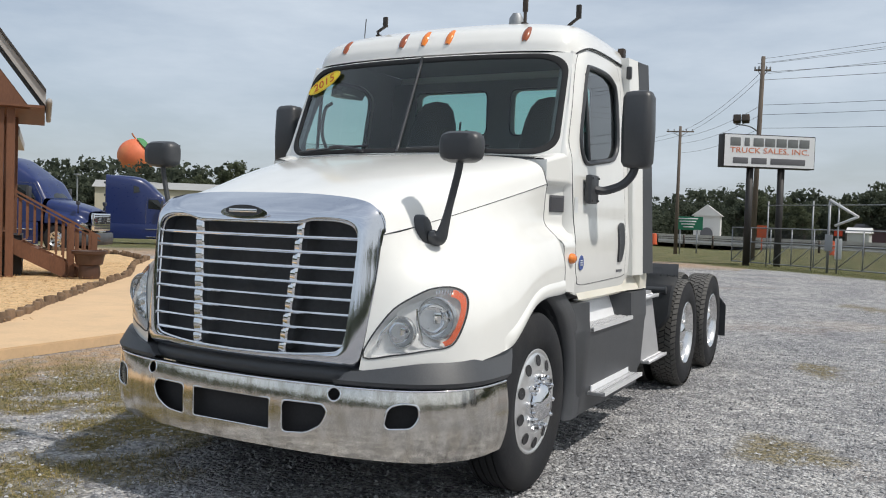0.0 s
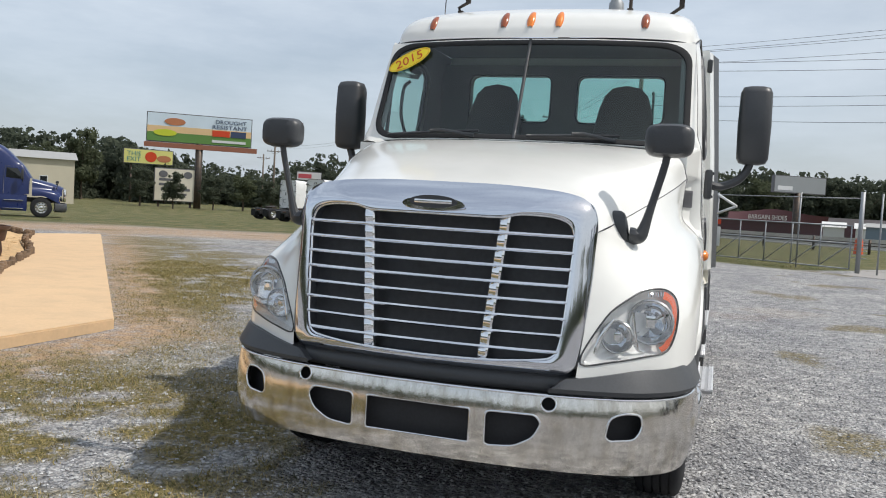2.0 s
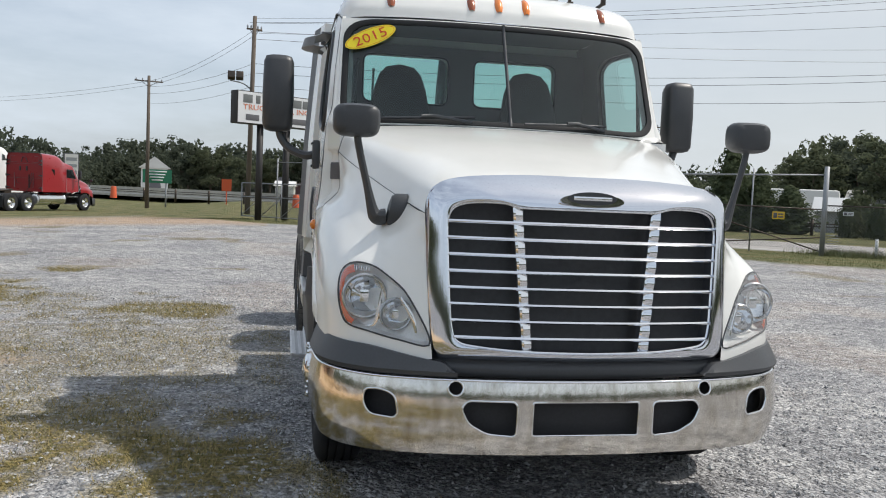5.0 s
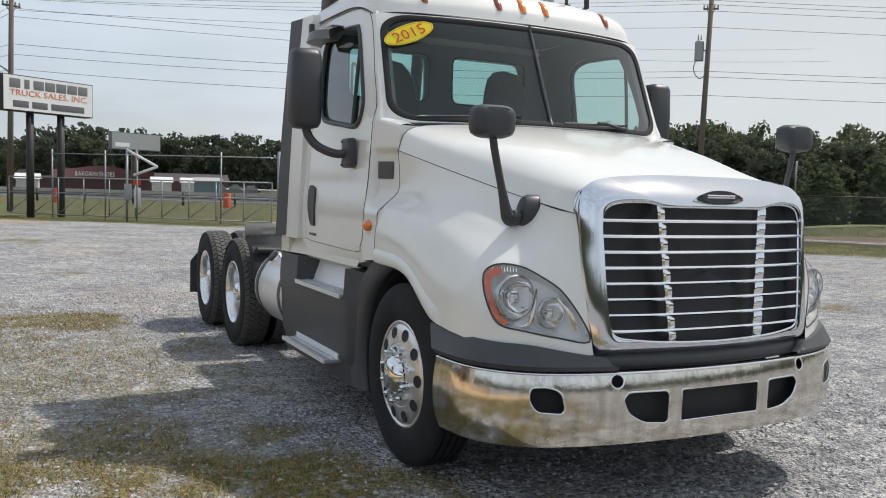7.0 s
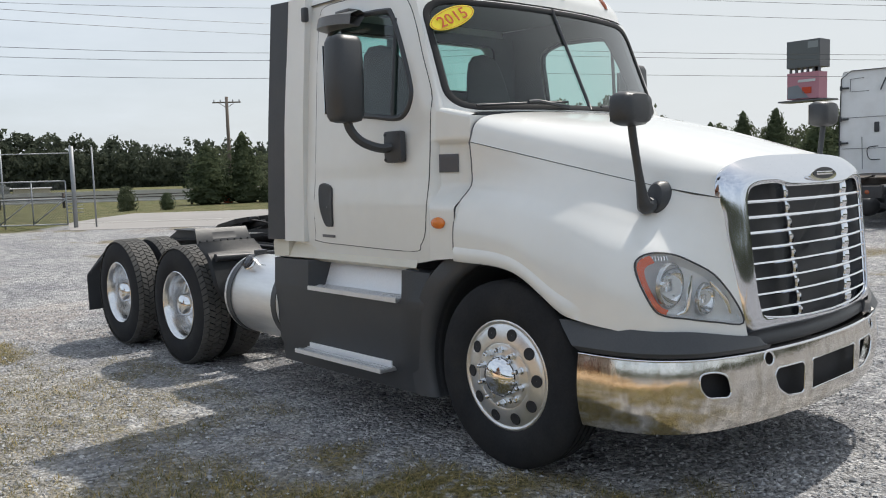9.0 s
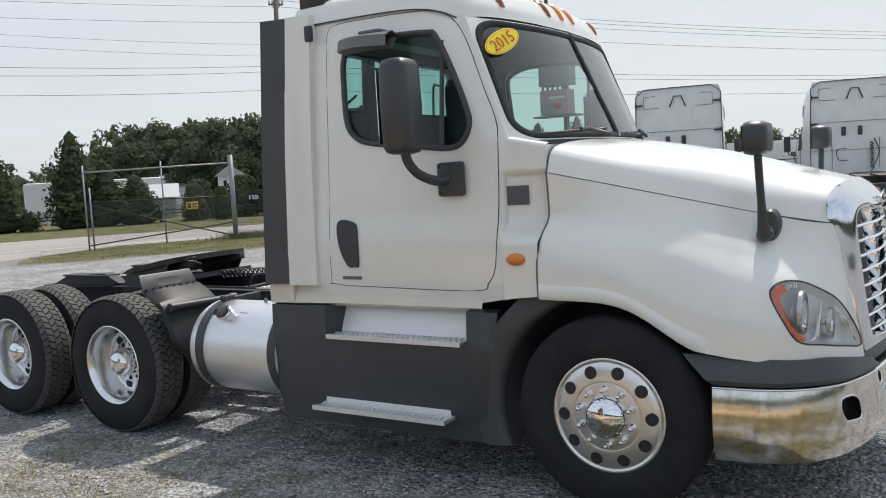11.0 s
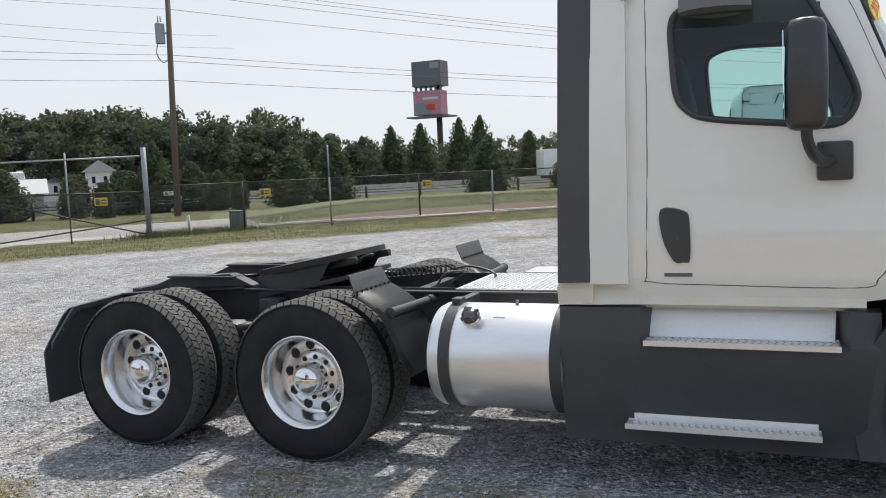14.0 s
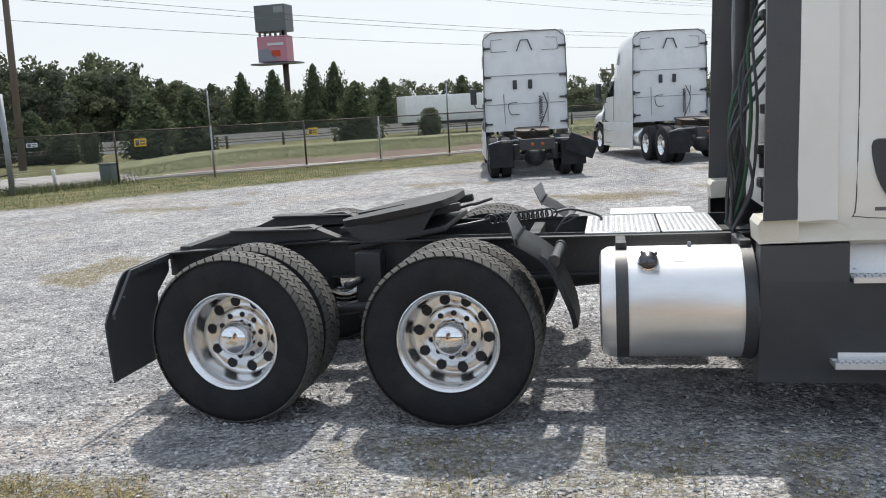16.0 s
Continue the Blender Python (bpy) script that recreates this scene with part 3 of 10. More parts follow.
# dry grass blades
gv, gf = [], []
tries = 0
while len(gf) < 170000 and tries < 300000:
    tries += 1
    x, y = rng.uniform(-10, -0.3), rng.uniform(-4.5, 12)
    g = mask_grid.get((round(x / 0.16), round(y / 0.16)), (0, 0, 0))[0]
    if rng.uniform() > g * 0.95 or g < 0.2:
        continue
    for _ in range(8):
        bx, by = x + rng.normal(0, 0.045), y + rng.normal(0, 0.045)
        h, a, w = rng.uniform(0.010, 0.042), rng.uniform(0, 6.28), rng.uniform(0.0015, 0.0032)
        lean = rng.uniform(0.6, 2.2) * h
        n0 = len(gv)
        ca, sa = math.cos(a), math.sin(a)
        gv += [(bx - w * sa, by + w * ca, -0.005), (bx + w * sa, by - w * ca, -0.005), (bx + lean * ca, by + lean * sa, h)]
        gf.append((n0, n0 + 1, n0 + 2))
DRY = island_material("dry_grass_blades", [(0.0, (0.065, 0.075, 0.022)), (0.3, (0.14, 0.130, 0.040)), (0.7, (0.28, 0.215, 0.078)), (1.0, (0.46, 0.355, 0.16))], 0.8)
scatter_mesh("dry_grass", gv, gf, DRY, "short brown and green dry grass tufts", "grass")
# lawn blades along the near edge of the fence strip
gv, gf = [], []
for _ in range(42000):
    u, v = rng.uniform(20.5, 28.3), rng.uniform(-27, 14)
    x, y, _z = lot(u, v)
    if masks(x, y)[1] < 0.5:
        continue
    h, a, w = rng.uniform(0.02, 0.06), rng.uniform(0, 6.28), rng.uniform(0.004, 0.009)
    n0 = len(gv)
    ca, sa = math.cos(a), math.sin(a)
    gv += [(x - w * sa, y + w * ca, -0.005), (x + w * sa, y - w * ca, -0.005), (x + 0.6 * h * ca, y + 0.6 * h * sa, h)]
    gf.append((n0, n0 + 1, n0 + 2))
LAWN_B = island_material("lawn_blades", [(0.0, (0.075, 0.10, 0.03)), (0.5, (0.14, 0.155, 0.055)), (1.0, (0.26, 0.23, 0.10))], 0.8)
scatter_mesh("lawn_grass", gv, gf, LAWN_B, "rough green and straw grass along the fence", "grass")

# ---- road, barrier -------------------------------------------------------------
ROAD = material("pale_asphalt", (0.30, 0.285, 0.27), 0.9, vary=0.12, scale=0.6, fine=12, bump=0.15, bump_scale=60)
bm = bmesh.new()
vs_ = np.linspace(-15.6, 130, 40)
quad_grid(bm, [[lot(u, v, z) for u, z in ((28.6, -0.02), (28.7, 0.02), (33, 0.05), (37.2, 0.02), (37.3, -0.02))] for v in vs_])
prism(bm, [lot(u, v, -0.03) for u, v in ((24.5, -13.6), (28.9, -15.4), (28.9, -5.0), (24.5, -8.6))], (0, 0, 0.042))
bmesh.ops.recalc_face_normals(bm, faces=bm.faces)
solid("road", bm, ROAD, "sun-bleached two-lane asphalt road", "road", kind="structure")
PAINT = material("worn_white_line", (0.62, 0.61, 0.58), 0.8, vary=0.2, scale=3)
for u in (29.1, 36.8):
    bm = bmesh.new()
    quad_grid(bm, [[lot(u, v, 0.030), lot(u + 0.12, v, 0.031)] for v in np.linspace(-15.4, 130, 30)])
    solid("trim", bm, PAINT, "white painted edge line on the road", "road line", kind="structure")
CONC = material("weathered_concrete", (0.46, 0.44, 0.40), 0.9, vary=0.15, scale=1.5, bump=0.1, bump_scale=20, dirt=(0.2, 0.19, 0.17), dirt_amount=0.3)
bm = bmesh.new()
prof = [(62.0, 0), (62.0, 0.25), (62.2, 0.35), (62.25, 1.05), (62.45, 1.05), (62.5, 0.35), (62.7, 0.25), (62.7, 0)]
quad_grid(bm, [[lot(u, v, z - 0.2) for u, z in prof] for v in np.linspace(-150, 130, 50)])
bmesh.ops.recalc_face_normals(bm, faces=bm.faces)
solid("highway_barrier", bm, CONC, "long pale concrete highway barrier", "barrier", kind="structure")
bm = bmesh.new()
quad_grid(bm, [[lot(u, v, z) for u, z in ((63, 0.01), (95, 0.3))] for v in np.linspace(-200, 200, 30)])
solid("highway_road", bm, ROAD, "pale highway carriageway beyond the barrier", "road", kind="structure")
rail_t = thing("guard_rail", "rusty cable guard rail on dark posts", "guard rail")
bm = bmesh.new()
for z in (0.55, 0.72):
    tube(bm, [lot(50, v, z) for v in np.linspace(-70, 60, 20)], 0.03, 5)
part("cable", bm, GREASE, rail_t)
bm = bmesh.new()
rod(bm, (0, 0, -0.2), (0, 0, 0.95), 0.09, 0.09, 8)
post_me = mesh_of(bm, GREASE, 40)
for k, v in enumerate(np.arange(-68, 60, 4.0)):
    o_ = part("post", post_me, None, rail_t)
    o_.location = lot(50, v)

# grassy bank between the fence and the road, with a strip of bare red soil and a pipe at its foot
def bank(s_, w_, lift=0.0):
    x, y = 19.9 + 0.623 * s_ + 0.782 * w_, 20.4 - 0.782 * s_ + 0.623 * w_
    z = float(np.interp(w_, [0.2, 1.5, 3, 5, 8, 14, 20], [-0.03, 0.10, 0.28, 0.44, 0.50, 0.45, -0.1]))
    return Vector((x, y, z * smoothstep(-1, 7, s_) + 0.06 * (fbm(x, y, 0.5, 17) - 0.5) + lift))


BANK = material("rough_green_grass", (0.140, 0.150, 0.072), 0.95, vary=0.35, scale=0.9, fine=14, bump=0.4, bump_scale=25, dirt=(0.22, 0.20, 0.09), dirt_amount=0.35, dirt_scale=0.6)
bm = bmesh.new()
quad_grid(bm, [[bank(s_, w_) for w_ in (0.2, 0.8, 1.5, 2.2, 3, 4, 5, 6.5, 8, 11, 14, 17, 20)] for s_ in np.linspace(-1, 60, 90)])
bmesh.ops.recalc_face_normals(bm, faces=bm.faces)
solid("grass_bank", bm, BANK, "low green grass bank behind the fence", "grass bank", kind="structure", smooth=80)
bm = bmesh.new()
quad_grid(bm, [[bank(s_, 0.22 + (1.9 + 1.3 * fbm(s_, 0, 0.4, 6)) * k / 4, 0.014 + (0.02 if 0 < k < 4 else -0.01)) for k in range(5)] for s_ in np.linspace(2.5, 40, 70)])
bmesh.ops.recalc_face_normals(bm, faces=bm.faces)
solid("soil_strip", bm, material("bare_red_soil", (0.140, 0.100, 0.074), 0.95, vary=0.3, scale=2.5, fine=30, bump=0.5, bump_scale=30), "strip of bare reddish soil along the fence", "soil", kind="structure", smooth=80)
bm = bmesh.new()
tube(bm, [bank(s_, 0.7 + 0.18 * math.sin(s_ * 0.5), 0.07) for s_ in np.linspace(1.5, 42, 60)], 0.04, 6)
solid("drain_pipe", bm, material("pale_plastic_pipe", (0.50, 0.44, 0.40), 0.6, vary=0.15), "pale plastic pipe lying along the fence", "pipe")
gv, gf = [], []
for _ in range(45000):
    p = bank(rng.uniform(0, 45), 2.6 + 5.6 * rng.uniform() ** 1.3)
    h, a, w = rng.uniform(0.04, 0.13), rng.uniform(0, 6.28), rng.uniform(0.005, 0.010)
    n0, ca, sa = len(gv), math.cos(a), math.sin(a)
    gv += [(p.x - w * sa, p.y + w * ca, p.z - 0.02), (p.x + w * sa, p.y - w * ca, p.z - 0.02), (p.x + 0.6 * h * ca, p.y + 0.6 * h * sa, p.z + h)]
    gf.append((n0, n0 + 1, n0 + 2))
GREEN_B = island_material("green_blades", [(0.0, (0.09, 0.11, 0.045)), (0.5, (0.14, 0.155, 0.07)), (1.0, (0.22, 0.215, 0.11))], 0.8)
scatter_mesh("bank_grass", gv, gf, GREEN_B, "rough green grass blades on the bank", "grass")

# ---- sidewalk and mulch bed ----------------------------------------------------
SIDEWALK = material("sunlit_tan_concrete", (0.60, 0.42, 0.25), 0.9, vary=0.08, scale=1.2, fine=30, bump=0.06, bump_scale=50, dirt=(0.36, 0.27, 0.18), dirt_amount=0.3)
bm = bmesh.new()
edge_r = [Vector((-4.90, -9, 0)), Vector((-4.88, 3.85, 0)), Vector((-16.9, 17.9, 0))]
edge_l = [Vector((-6.75, -9, 0)), Vector((-6.68, 3.2, 0)), Vector((-8.04, 4.95, 0)), Vector((-11.75, 9.7, 0)), Vector((-14.45, 12.25, 0)), Vector((-17.3, 15.6, 0))]
prism(bm, edge_r + edge_l[::-1], (0, 0, 0.12))
bmesh.ops.bevel(bm, geom=[e for e in bm.edges if all(v.co.z > 0.1 for v in e.verts)], offset=0.015, segments=2, affect="EDGES")
for v in bm.verts:
    v.co.z += gz(v.co.x, v.co.y)
solid("pavement", bm, SIDEWALK, "tan concrete sidewalk slab beside the mulch bed", "sidewalk", kind="structure")
MULCH = material("pale_wood_mulch", (0.56, 0.38, 0.20), 0.95, vary=0.5, scale=8, fine=40, bump=0.6, bump_scale=45)
bm = bmesh.new()
BED = np.array([(-6.72, 3.24), (-8.08, 4.95), (-9.78, 7.1), (-11.8, 9.7), (-14.5, 12.25), (-16.8, 14.85), (-20.5, 17.2), (-27, 17.5), (-22, 8), (-14, 1.0), (-9, -1.0)])
panel(BED, [], 0.4, lambda a, b: Vector((a, b, gz(a, b) + 0.07 + 0.05 * fbm(a, b, 1.5, 2))), bm=bm)
solid("mulch_bed", bm, MULCH, "raised bed of pale orange wood mulch", "mulch", kind="structure", smooth=60)
cv, cf = [], []
for _ in range(9000):
    x, y = rng.uniform(-16, -6.6), rng.uniform(-1, 13)
    if walk_dist(x, y) > -1.75 or -0.60 * (x + 6.8) + 0.0 > 9 or (y < 3.3 and x > -6.8 - 0.55 * (3.3 - y)):
        continue
    z, a, r_ = 0.125 + gz(x, y) + rng.uniform(-0.01, 0.03), rng.uniform(0, 6.28), rng.uniform(0.012, 0.035)
    n0, ca, sa, t_ = len(cv), math.cos(a), math.sin(a), rng.uniform(-0.012, 0.012)
    cv += [(x + r_ * ca, y + r_ * sa, z + t_), (x - 0.4 * r_ * sa, y + 0.4 * r_ * ca, z + 0.006), (x - r_ * ca, y - r_ * sa, z - t_), (x + 0.4 * r_ * sa, y - 0.4 * r_ * ca, z + 0.004)]
    cf.append((n0, n0 + 1, n0 + 2, n0 + 3))
scatter_mesh("mulch_chips", cv, cf, island_material("wood_chips", [(0.0, (0.30, 0.17, 0.07)), (0.5, (0.58, 0.38, 0.18)), (1.0, (0.78, 0.60, 0.38))], 0.9), "loose pale orange wood chips", "mulch")
edging = thing("garden_edging", "row of weathered short log stakes round the mulch bed", "edging")
LOG = material("weathered_log", (0.16, 0.105, 0.065), 0.9, vary=0.3, scale=10, per_object=0.3, bump=0.2, bump_scale=40)
logs = []
for k in range(4):
    bm = bmesh.new()
    h = 0.17 + 0.025 * k
    lathe(bm, [(-0.05, 0.050), (h - 0.012, 0.050), (h, 0.042), (h + 0.002, 0.001)], (0, 0, 0), "Z", 8)
    logs.append(mesh_of(bm, LOG, 40))
line = [Vector((-9, -0.95, 0)), Vector((-6.64, 3.24, 0)), Vector((-8.0, 4.95, 0)), Vector((-9.7, 7.1, 0)), Vector((-11.7, 9.75, 0)), Vector((-14.4, 12.3, 0)), Vector((-16.7, 14.9, 0)), Vector((-20.5, 17.3, 0)), Vector((-27, 17.6, 0))]
for a, b in zip(line, line[1:]):
    n = int((b - a).length / 0.105)
    for k in range(n):
        if rng.uniform() < 0.02:
            continue
        p = a + (b - a) * (k / n)
        o_ = part("log", logs[int(rng.integers(4))], None, edging)
        o_.matrix_local = pose(p.x + rng.normal(0, 0.012), p.y + rng.normal(0, 0.012), gz(p.x, p.y), rng.normal(0, 4), rng.normal(0, 4), 0)

# ---- the white day-cab tractor ---------------------------------------------
truck = thing("semi_truck", "white day cab semi truck with chrome grille, parked on gravel", "truck")


def sided(name, build, mat, parent, label="", smooth=35, sides=(1, -1)):
    """The same part on the driver's (+x) and the passenger's (-x) side."""
    made = []
    for s in sides:
        bm = bmesh.new()
        build(bm)
        bmesh.ops.recalc_face_normals(bm, faces=bm.faces)
        if s < 0:
            flip(bm)
        made.append(part(name, bm, mat, parent[s] if isinstance(parent, dict) else parent, label, smooth))
    return made


# hood: top panel from the middle to the seam, and the fender side below it
HOOD_TOP = [
    [(0, 0.165, 1.672), (0.30, 0.165, 1.668), (0.55, 0.165, 1.642), (0.685, 0.165, 1.592), (0.745, 0.165, 1.475)],
    [(0, 0.45, 1.755), (0.34, 0.45, 1.748), (0.60, 0.45, 1.715), (0.74, 0.46, 1.650), (0.815, 0.47, 1.535)],
    [(0, 0.85, 1.865), (0.40, 0.85, 1.857), (0.70, 0.85, 1.822), (0.85, 0.86, 1.752), (0.925, 0.87, 1.635)],
    [(0, 1.25, 1.950), (0.46, 1.25, 1.942), (0.80, 1.25, 1.912), (0.97, 1.25, 1.846), (1.025, 1.26, 1.735)],
    [(0, 1.50, 1.990), (0.50, 1.505, 1.984), (0.88, 1.515, 1.960), (1.025, 1.53, 1.915), (1.072, 1.54, 1.802)],
]
FENDER_FRONT = [
    [(0.745, 0.165, 1.475), (0.748, 0.145, 1.345), (0.744, 0.122, 1.22), (0.736, 0.098, 1.10), (0.726, 0.075, 0.98), (0.710, 0.05, 0.82)],
    [(0.775, 0.31, 1.495), (0.815, 0.265, 1.37), (0.855, 0.220, 1.245), (0.880, 0.180, 1.11), (0.895, 0.150, 0.98), (0.895, 0.135, 0.81)],
    [(0.815, 0.47, 1.535), (0.87, 0.44, 1.42), (0.955, 0.39, 1.31), (1.050, 0.335, 1.195), (1.082, 0.295, 1.03), (1.08, 0.275, 0.82)],
    [(0.865, 0.66, 1.585), (0.925, 0.64, 1.480), (1.010, 0.59, 1.370), (1.115, 0.53, 1.235), (1.172, 0.48, 1.07), (1.175, 0.45, 0.86)],
]
FENDER_REAR = [
    [(0.925, 0.87, 1.635), (0.980, 0.87, 1.545), (1.052, 0.85, 1.445), (1.145, 0.82, 1.320), (1.205, 0.77, 1.130), (1.214, 0.74, 0.915)],
    [(1.025, 1.26, 1.735), (1.035, 1.23, 1.615), (1.068, 1.20, 1.525), (1.148, 1.17, 1.420), (1.202, 1.14, 1.280), (1.210, 1.11, 1.115)],
    [(1.072, 1.54, 1.802), (1.060, 1.54, 1.66), (1.068, 1.54, 1.555), (1.160, 1.55, 1.455), (1.200, 1.56, 1.325), (1.203, 1.56, 1.145)],
]
top_patch, side_patch = Patch(HOOD_TOP), Patch(FENDER_FRONT + FENDER_REAR)

# headlamp outline, as seen from the front, laid on the fender
LAMP_XZ = [(0.728, 0.884), (0.765, 1.0), (0.835, 1.118), (0.932, 1.198), (1.02, 1.236), (1.095, 1.222), (1.132, 1.175), (1.136, 1.085), (1.112, 0.972), (1.07, 0.938), (0.985, 0.915), (0.86, 0.893)]
grid_a, grid_b = np.meshgrid(np.linspace(0, 4, 81), np.linspace(0, 5, 81), indexing="ij")
grid_p = np.array([[side_patch(grid_a[i, j], grid_b[i, j])[:] for j in range(81)] for i in range(81)])


def on_side(x, z):
    """Net coordinates of the point of the fender that shows at (x, z) from the front."""
    k = np.argmin((grid_p[:, :, 0] - x) ** 2 + (grid_p[:, :, 2] - z) ** 2 + 0.02 * grid_p[:, :, 1] ** 2)
    i, j = divmod(int(k), 81)
    return grid_a[i, j], grid_b[i, j]


lamp_ab = poly2([on_side(x, z) for x, z in LAMP_XZ], 4)
hood_holder = {}
for s in (1, -1):
    bm = bmesh.new()
    quad_grid(bm, top_patch.rows(40, 24))
    full = np.array([(0, 0), (6, 0), (6, 5), (0, 5)], float)
    panel(full, [lamp_ab], 0.07, lambda a, b: side_patch(a, b), bm=bm)
    bmesh.ops.remove_doubles(bm, verts=bm.verts, dist=0.004)
    bmesh.ops.recalc_face_normals(bm, faces=bm.faces)
    if s < 0:
        flip(bm)
    hood_holder[s] = bm
bm = hood_holder[1]
tmp = bpy.data.meshes.new("t")
hood_holder[-1].to_mesh(tmp)
hood_holder[-1].free()
bm.from_mesh(tmp)
bpy.data.meshes.remove(tmp)
bmesh.ops.remove_doubles(bm, verts=bm.verts, dist=0.002)
hood = part("hood", bm, WHITE, truck, "glossy white fibreglass hood with flared fenders", 40)
# seam between hood top and side, and the hood's rear gap
sided("hood_seam", lambda bm: tube(bm, [top_patch(a / 10, 4) + Vector((0.001, 0, 0)) for a in range(0, 41)], 0.0022, 5), BLACK, truck)
sided("hood_lip", lambda bm: quad_grid(bm, [[q, q + Vector((-0.05 * min(1, q.x / 0.5), 0.035, -0.04 if b_ <= 24 else 0.0))] for b_, q in enumerate([top_patch(0, b / 6) for b in range(25)] + [side_patch(0, b / 6) for b in range(1, 22)])]), WHITE, truck)
sided("hood_gap", lambda bm: tube(bm, [top_patch(4, b / 6) + Vector((0, 0.006, -0.004)) for b in range(12, 25)] + [side_patch(6, b / 6) + Vector((-0.004, 0.006, 0)) for b in range(1, 31)], 0.006, 6), GREY_INK, truck)


# raised lip round the wheel arch
def arch_lip(bm):
    rows = []
    for k in range(49):
        a = 3.72 + 2.28 * k / 48
        grow = smoothstep(3.72, 4.1, a)
        p, q, e = side_patch(a, 4.60), side_patch(a, 4.72), side_patch(a, 5)
        out = Vector((0.013 * grow, -0.004 * grow, 0))
        rows.append([p - Vector((0.003, 0, 0)), q + out, (q + e) / 2 + out * 1.1, e + out, e + Vector((0.004, 0, -0.012 * grow)), e + Vector((-0.05, 0, -0.010 * grow))])
    quad_grid(bm, rows)


sided("arch_lip", arch_lip, WHITE, truck, "", 50)


# headlamps
def lamp_point(k, r, push):
    c = np.array(lamp_c)
    a, b = c + (lamp_ab[k % len(lamp_ab)] - c) * r
    p = side_patch(a, b)
    n = (side_patch(a + 0.02, b) - p).cross(side_patch(a, b + 0.02) - p).normalized()
    if n.y > 0:
        n = -n
    return p + n * push


lamp_c = on_side(1.0, 1.04)
headlamp = {}
for s in (1, -1):
    K = len(lamp_ab)
    bm = bmesh.new()
    rows = [[lamp_point(k, r, d) for k in range(K)] for r, d in ((1.0, 0.0), (0.985, -0.03), (0.90, -0.060), (0.4, -0.085), (0.02, -0.09))]
    quad_grid(bm, rows, closed_v=True)
    if s < 0:
        flip(bm)
    bmesh.ops.recalc_face_normals(bm, faces=bm.faces)
    headlamp[s] = part("headlamp", bm, material("headlamp_bowl", (0.78, 0.79, 0.80), 0.32, 0.15, vary=0.08, scale=12), truck, "clear headlamp with twin round reflectors")
sided("lamp_lens", lambda bm: quad_grid(bm, [[lamp_point(k, r, 0.014 * (1 - r * r) + 0.002) for k in range(len(lamp_ab))] for r in (1.0, 0.85, 0.6, 0.3, 0.02)], closed_v=True), LENS, headlamp)
sided("lamp_seal", lambda bm: tube(bm, [lamp_point(k, 1.0, 0.0) for k in range(len(lamp_ab))], 0.0045, 6, True), BLACK, headlamp)


def side_reflector(bm):
    ks = [k for k in range(len(lamp_ab)) if 4.4 * 4 < k < 9.2 * 4]
    quad_grid(bm, [[lamp_point(k, 0.95, -0.003) for k in ks], [lamp_point(k, 0.86, -0.004) for k in ks], [lamp_point(k, 0.76, -0.008) for k in ks]])


sided("side_reflector", side_reflector, RED_LENS, headlamp, "red-orange side reflector")
for cx, cy, cz, r in ((1.005, 0.262, 1.075, 0.098), (0.868, 0.160, 1.005, 0.070)):
    def bowl(bm):
        lathe(bm, [(0.0, r), (0.006, r * 0.97), (0.03, r * 0.8), (0.055, r * 0.45), (0.06, 0.012)], (cx, cy + 0.018, cz), "Y", 28)
        rod(bm, (cx, cy + 0.07, cz), (cx, cy + 0.02, cz), r * 0.16, r * 0.12, 10)
        box(bm, cx - r * 0.22, cx + r * 0.22, cy + 0.022, cy + 0.034, cz - r * 0.30, cz + r * 0.30, 0.004)
    sided("reflector", bowl, CHROME, headlamp)
    sided("reflector_ring", lambda bm: lathe(bm, [(-0.004, r * 0.97), (-0.008, r * 1.03), (-0.002, r * 1.10), (0.012, r * 1.1)], (cx, cy + 0.018, cz), "Y", 28), material("smoked_silver_ring", (0.50, 0.51, 0.52), 0.25, 0.8, vary=0.1), headlamp)


def lamp_web(bm):
    for pts in (((0.93, 0.200, 1.12), (0.94, 0.205, 1.03), (0.955, 0.215, 0.955), (0.99, 0.240, 0.935)), ((0.78, 0.085, 0.93), (0.80, 0.10, 1.0), (0.85, 0.150, 1.085))):
        tube(bm, [Vector(p) + Vector((0, 0.016, 0)) for p in curve_pts(pts, 5)], lambda t: 0.006 + 0.006 * math.sin(math.pi * t), 8, flat=0.6)
    for k in range(9):
        x = 0.985 + k * 0.011
        rod(bm, (x, 0.31 + (x - 0.985) * 0.8, 1.190), (x, 0.315 + (x - 0.985) * 0.8, 1.212), 0.0032, 0.0032, 6)


sided("lamp_web", lamp_web, CHROME, headlamp, "bright arm between the reflectors")


# grille: surround, backing, bars and slats
def grille_y(x, z):
    return 0.085 * (abs(x) / 0.7) ** 2.2 - 0.035 + 0.09 * (z - 0.86)


OUT = [(0, 1.672), (0.25, 1.671), (0.45, 1.662), (0.60, 1.646), (0.695, 1.614), (0.744, 1.54), (0.745, 1.30), (0.735, 1.10), (0.718, 0.92), (0.692, 0.845), (0.62, 0.822), (0.3, 0.806), (0, 0.803)]
INN = [(0, 1.520), (0.20, 1.520), (0.33, 1.522), (0.42, 1.540), (0.585, 1.530), (0.652, 1.47), (0.652, 1.30), (0.641, 1.10), (0.628, 0.965), (0.600, 0.905), (0.52, 0.885), (0.3, 0.868), (0, 0.862)]


def ring_pts(pts):
    half = [(p.x, p.y) for p in curve_pts([(x, z, 0) for x, z in pts], 5)]
    return half + [(-x, z) for x, z in half[-2:0:-1]]


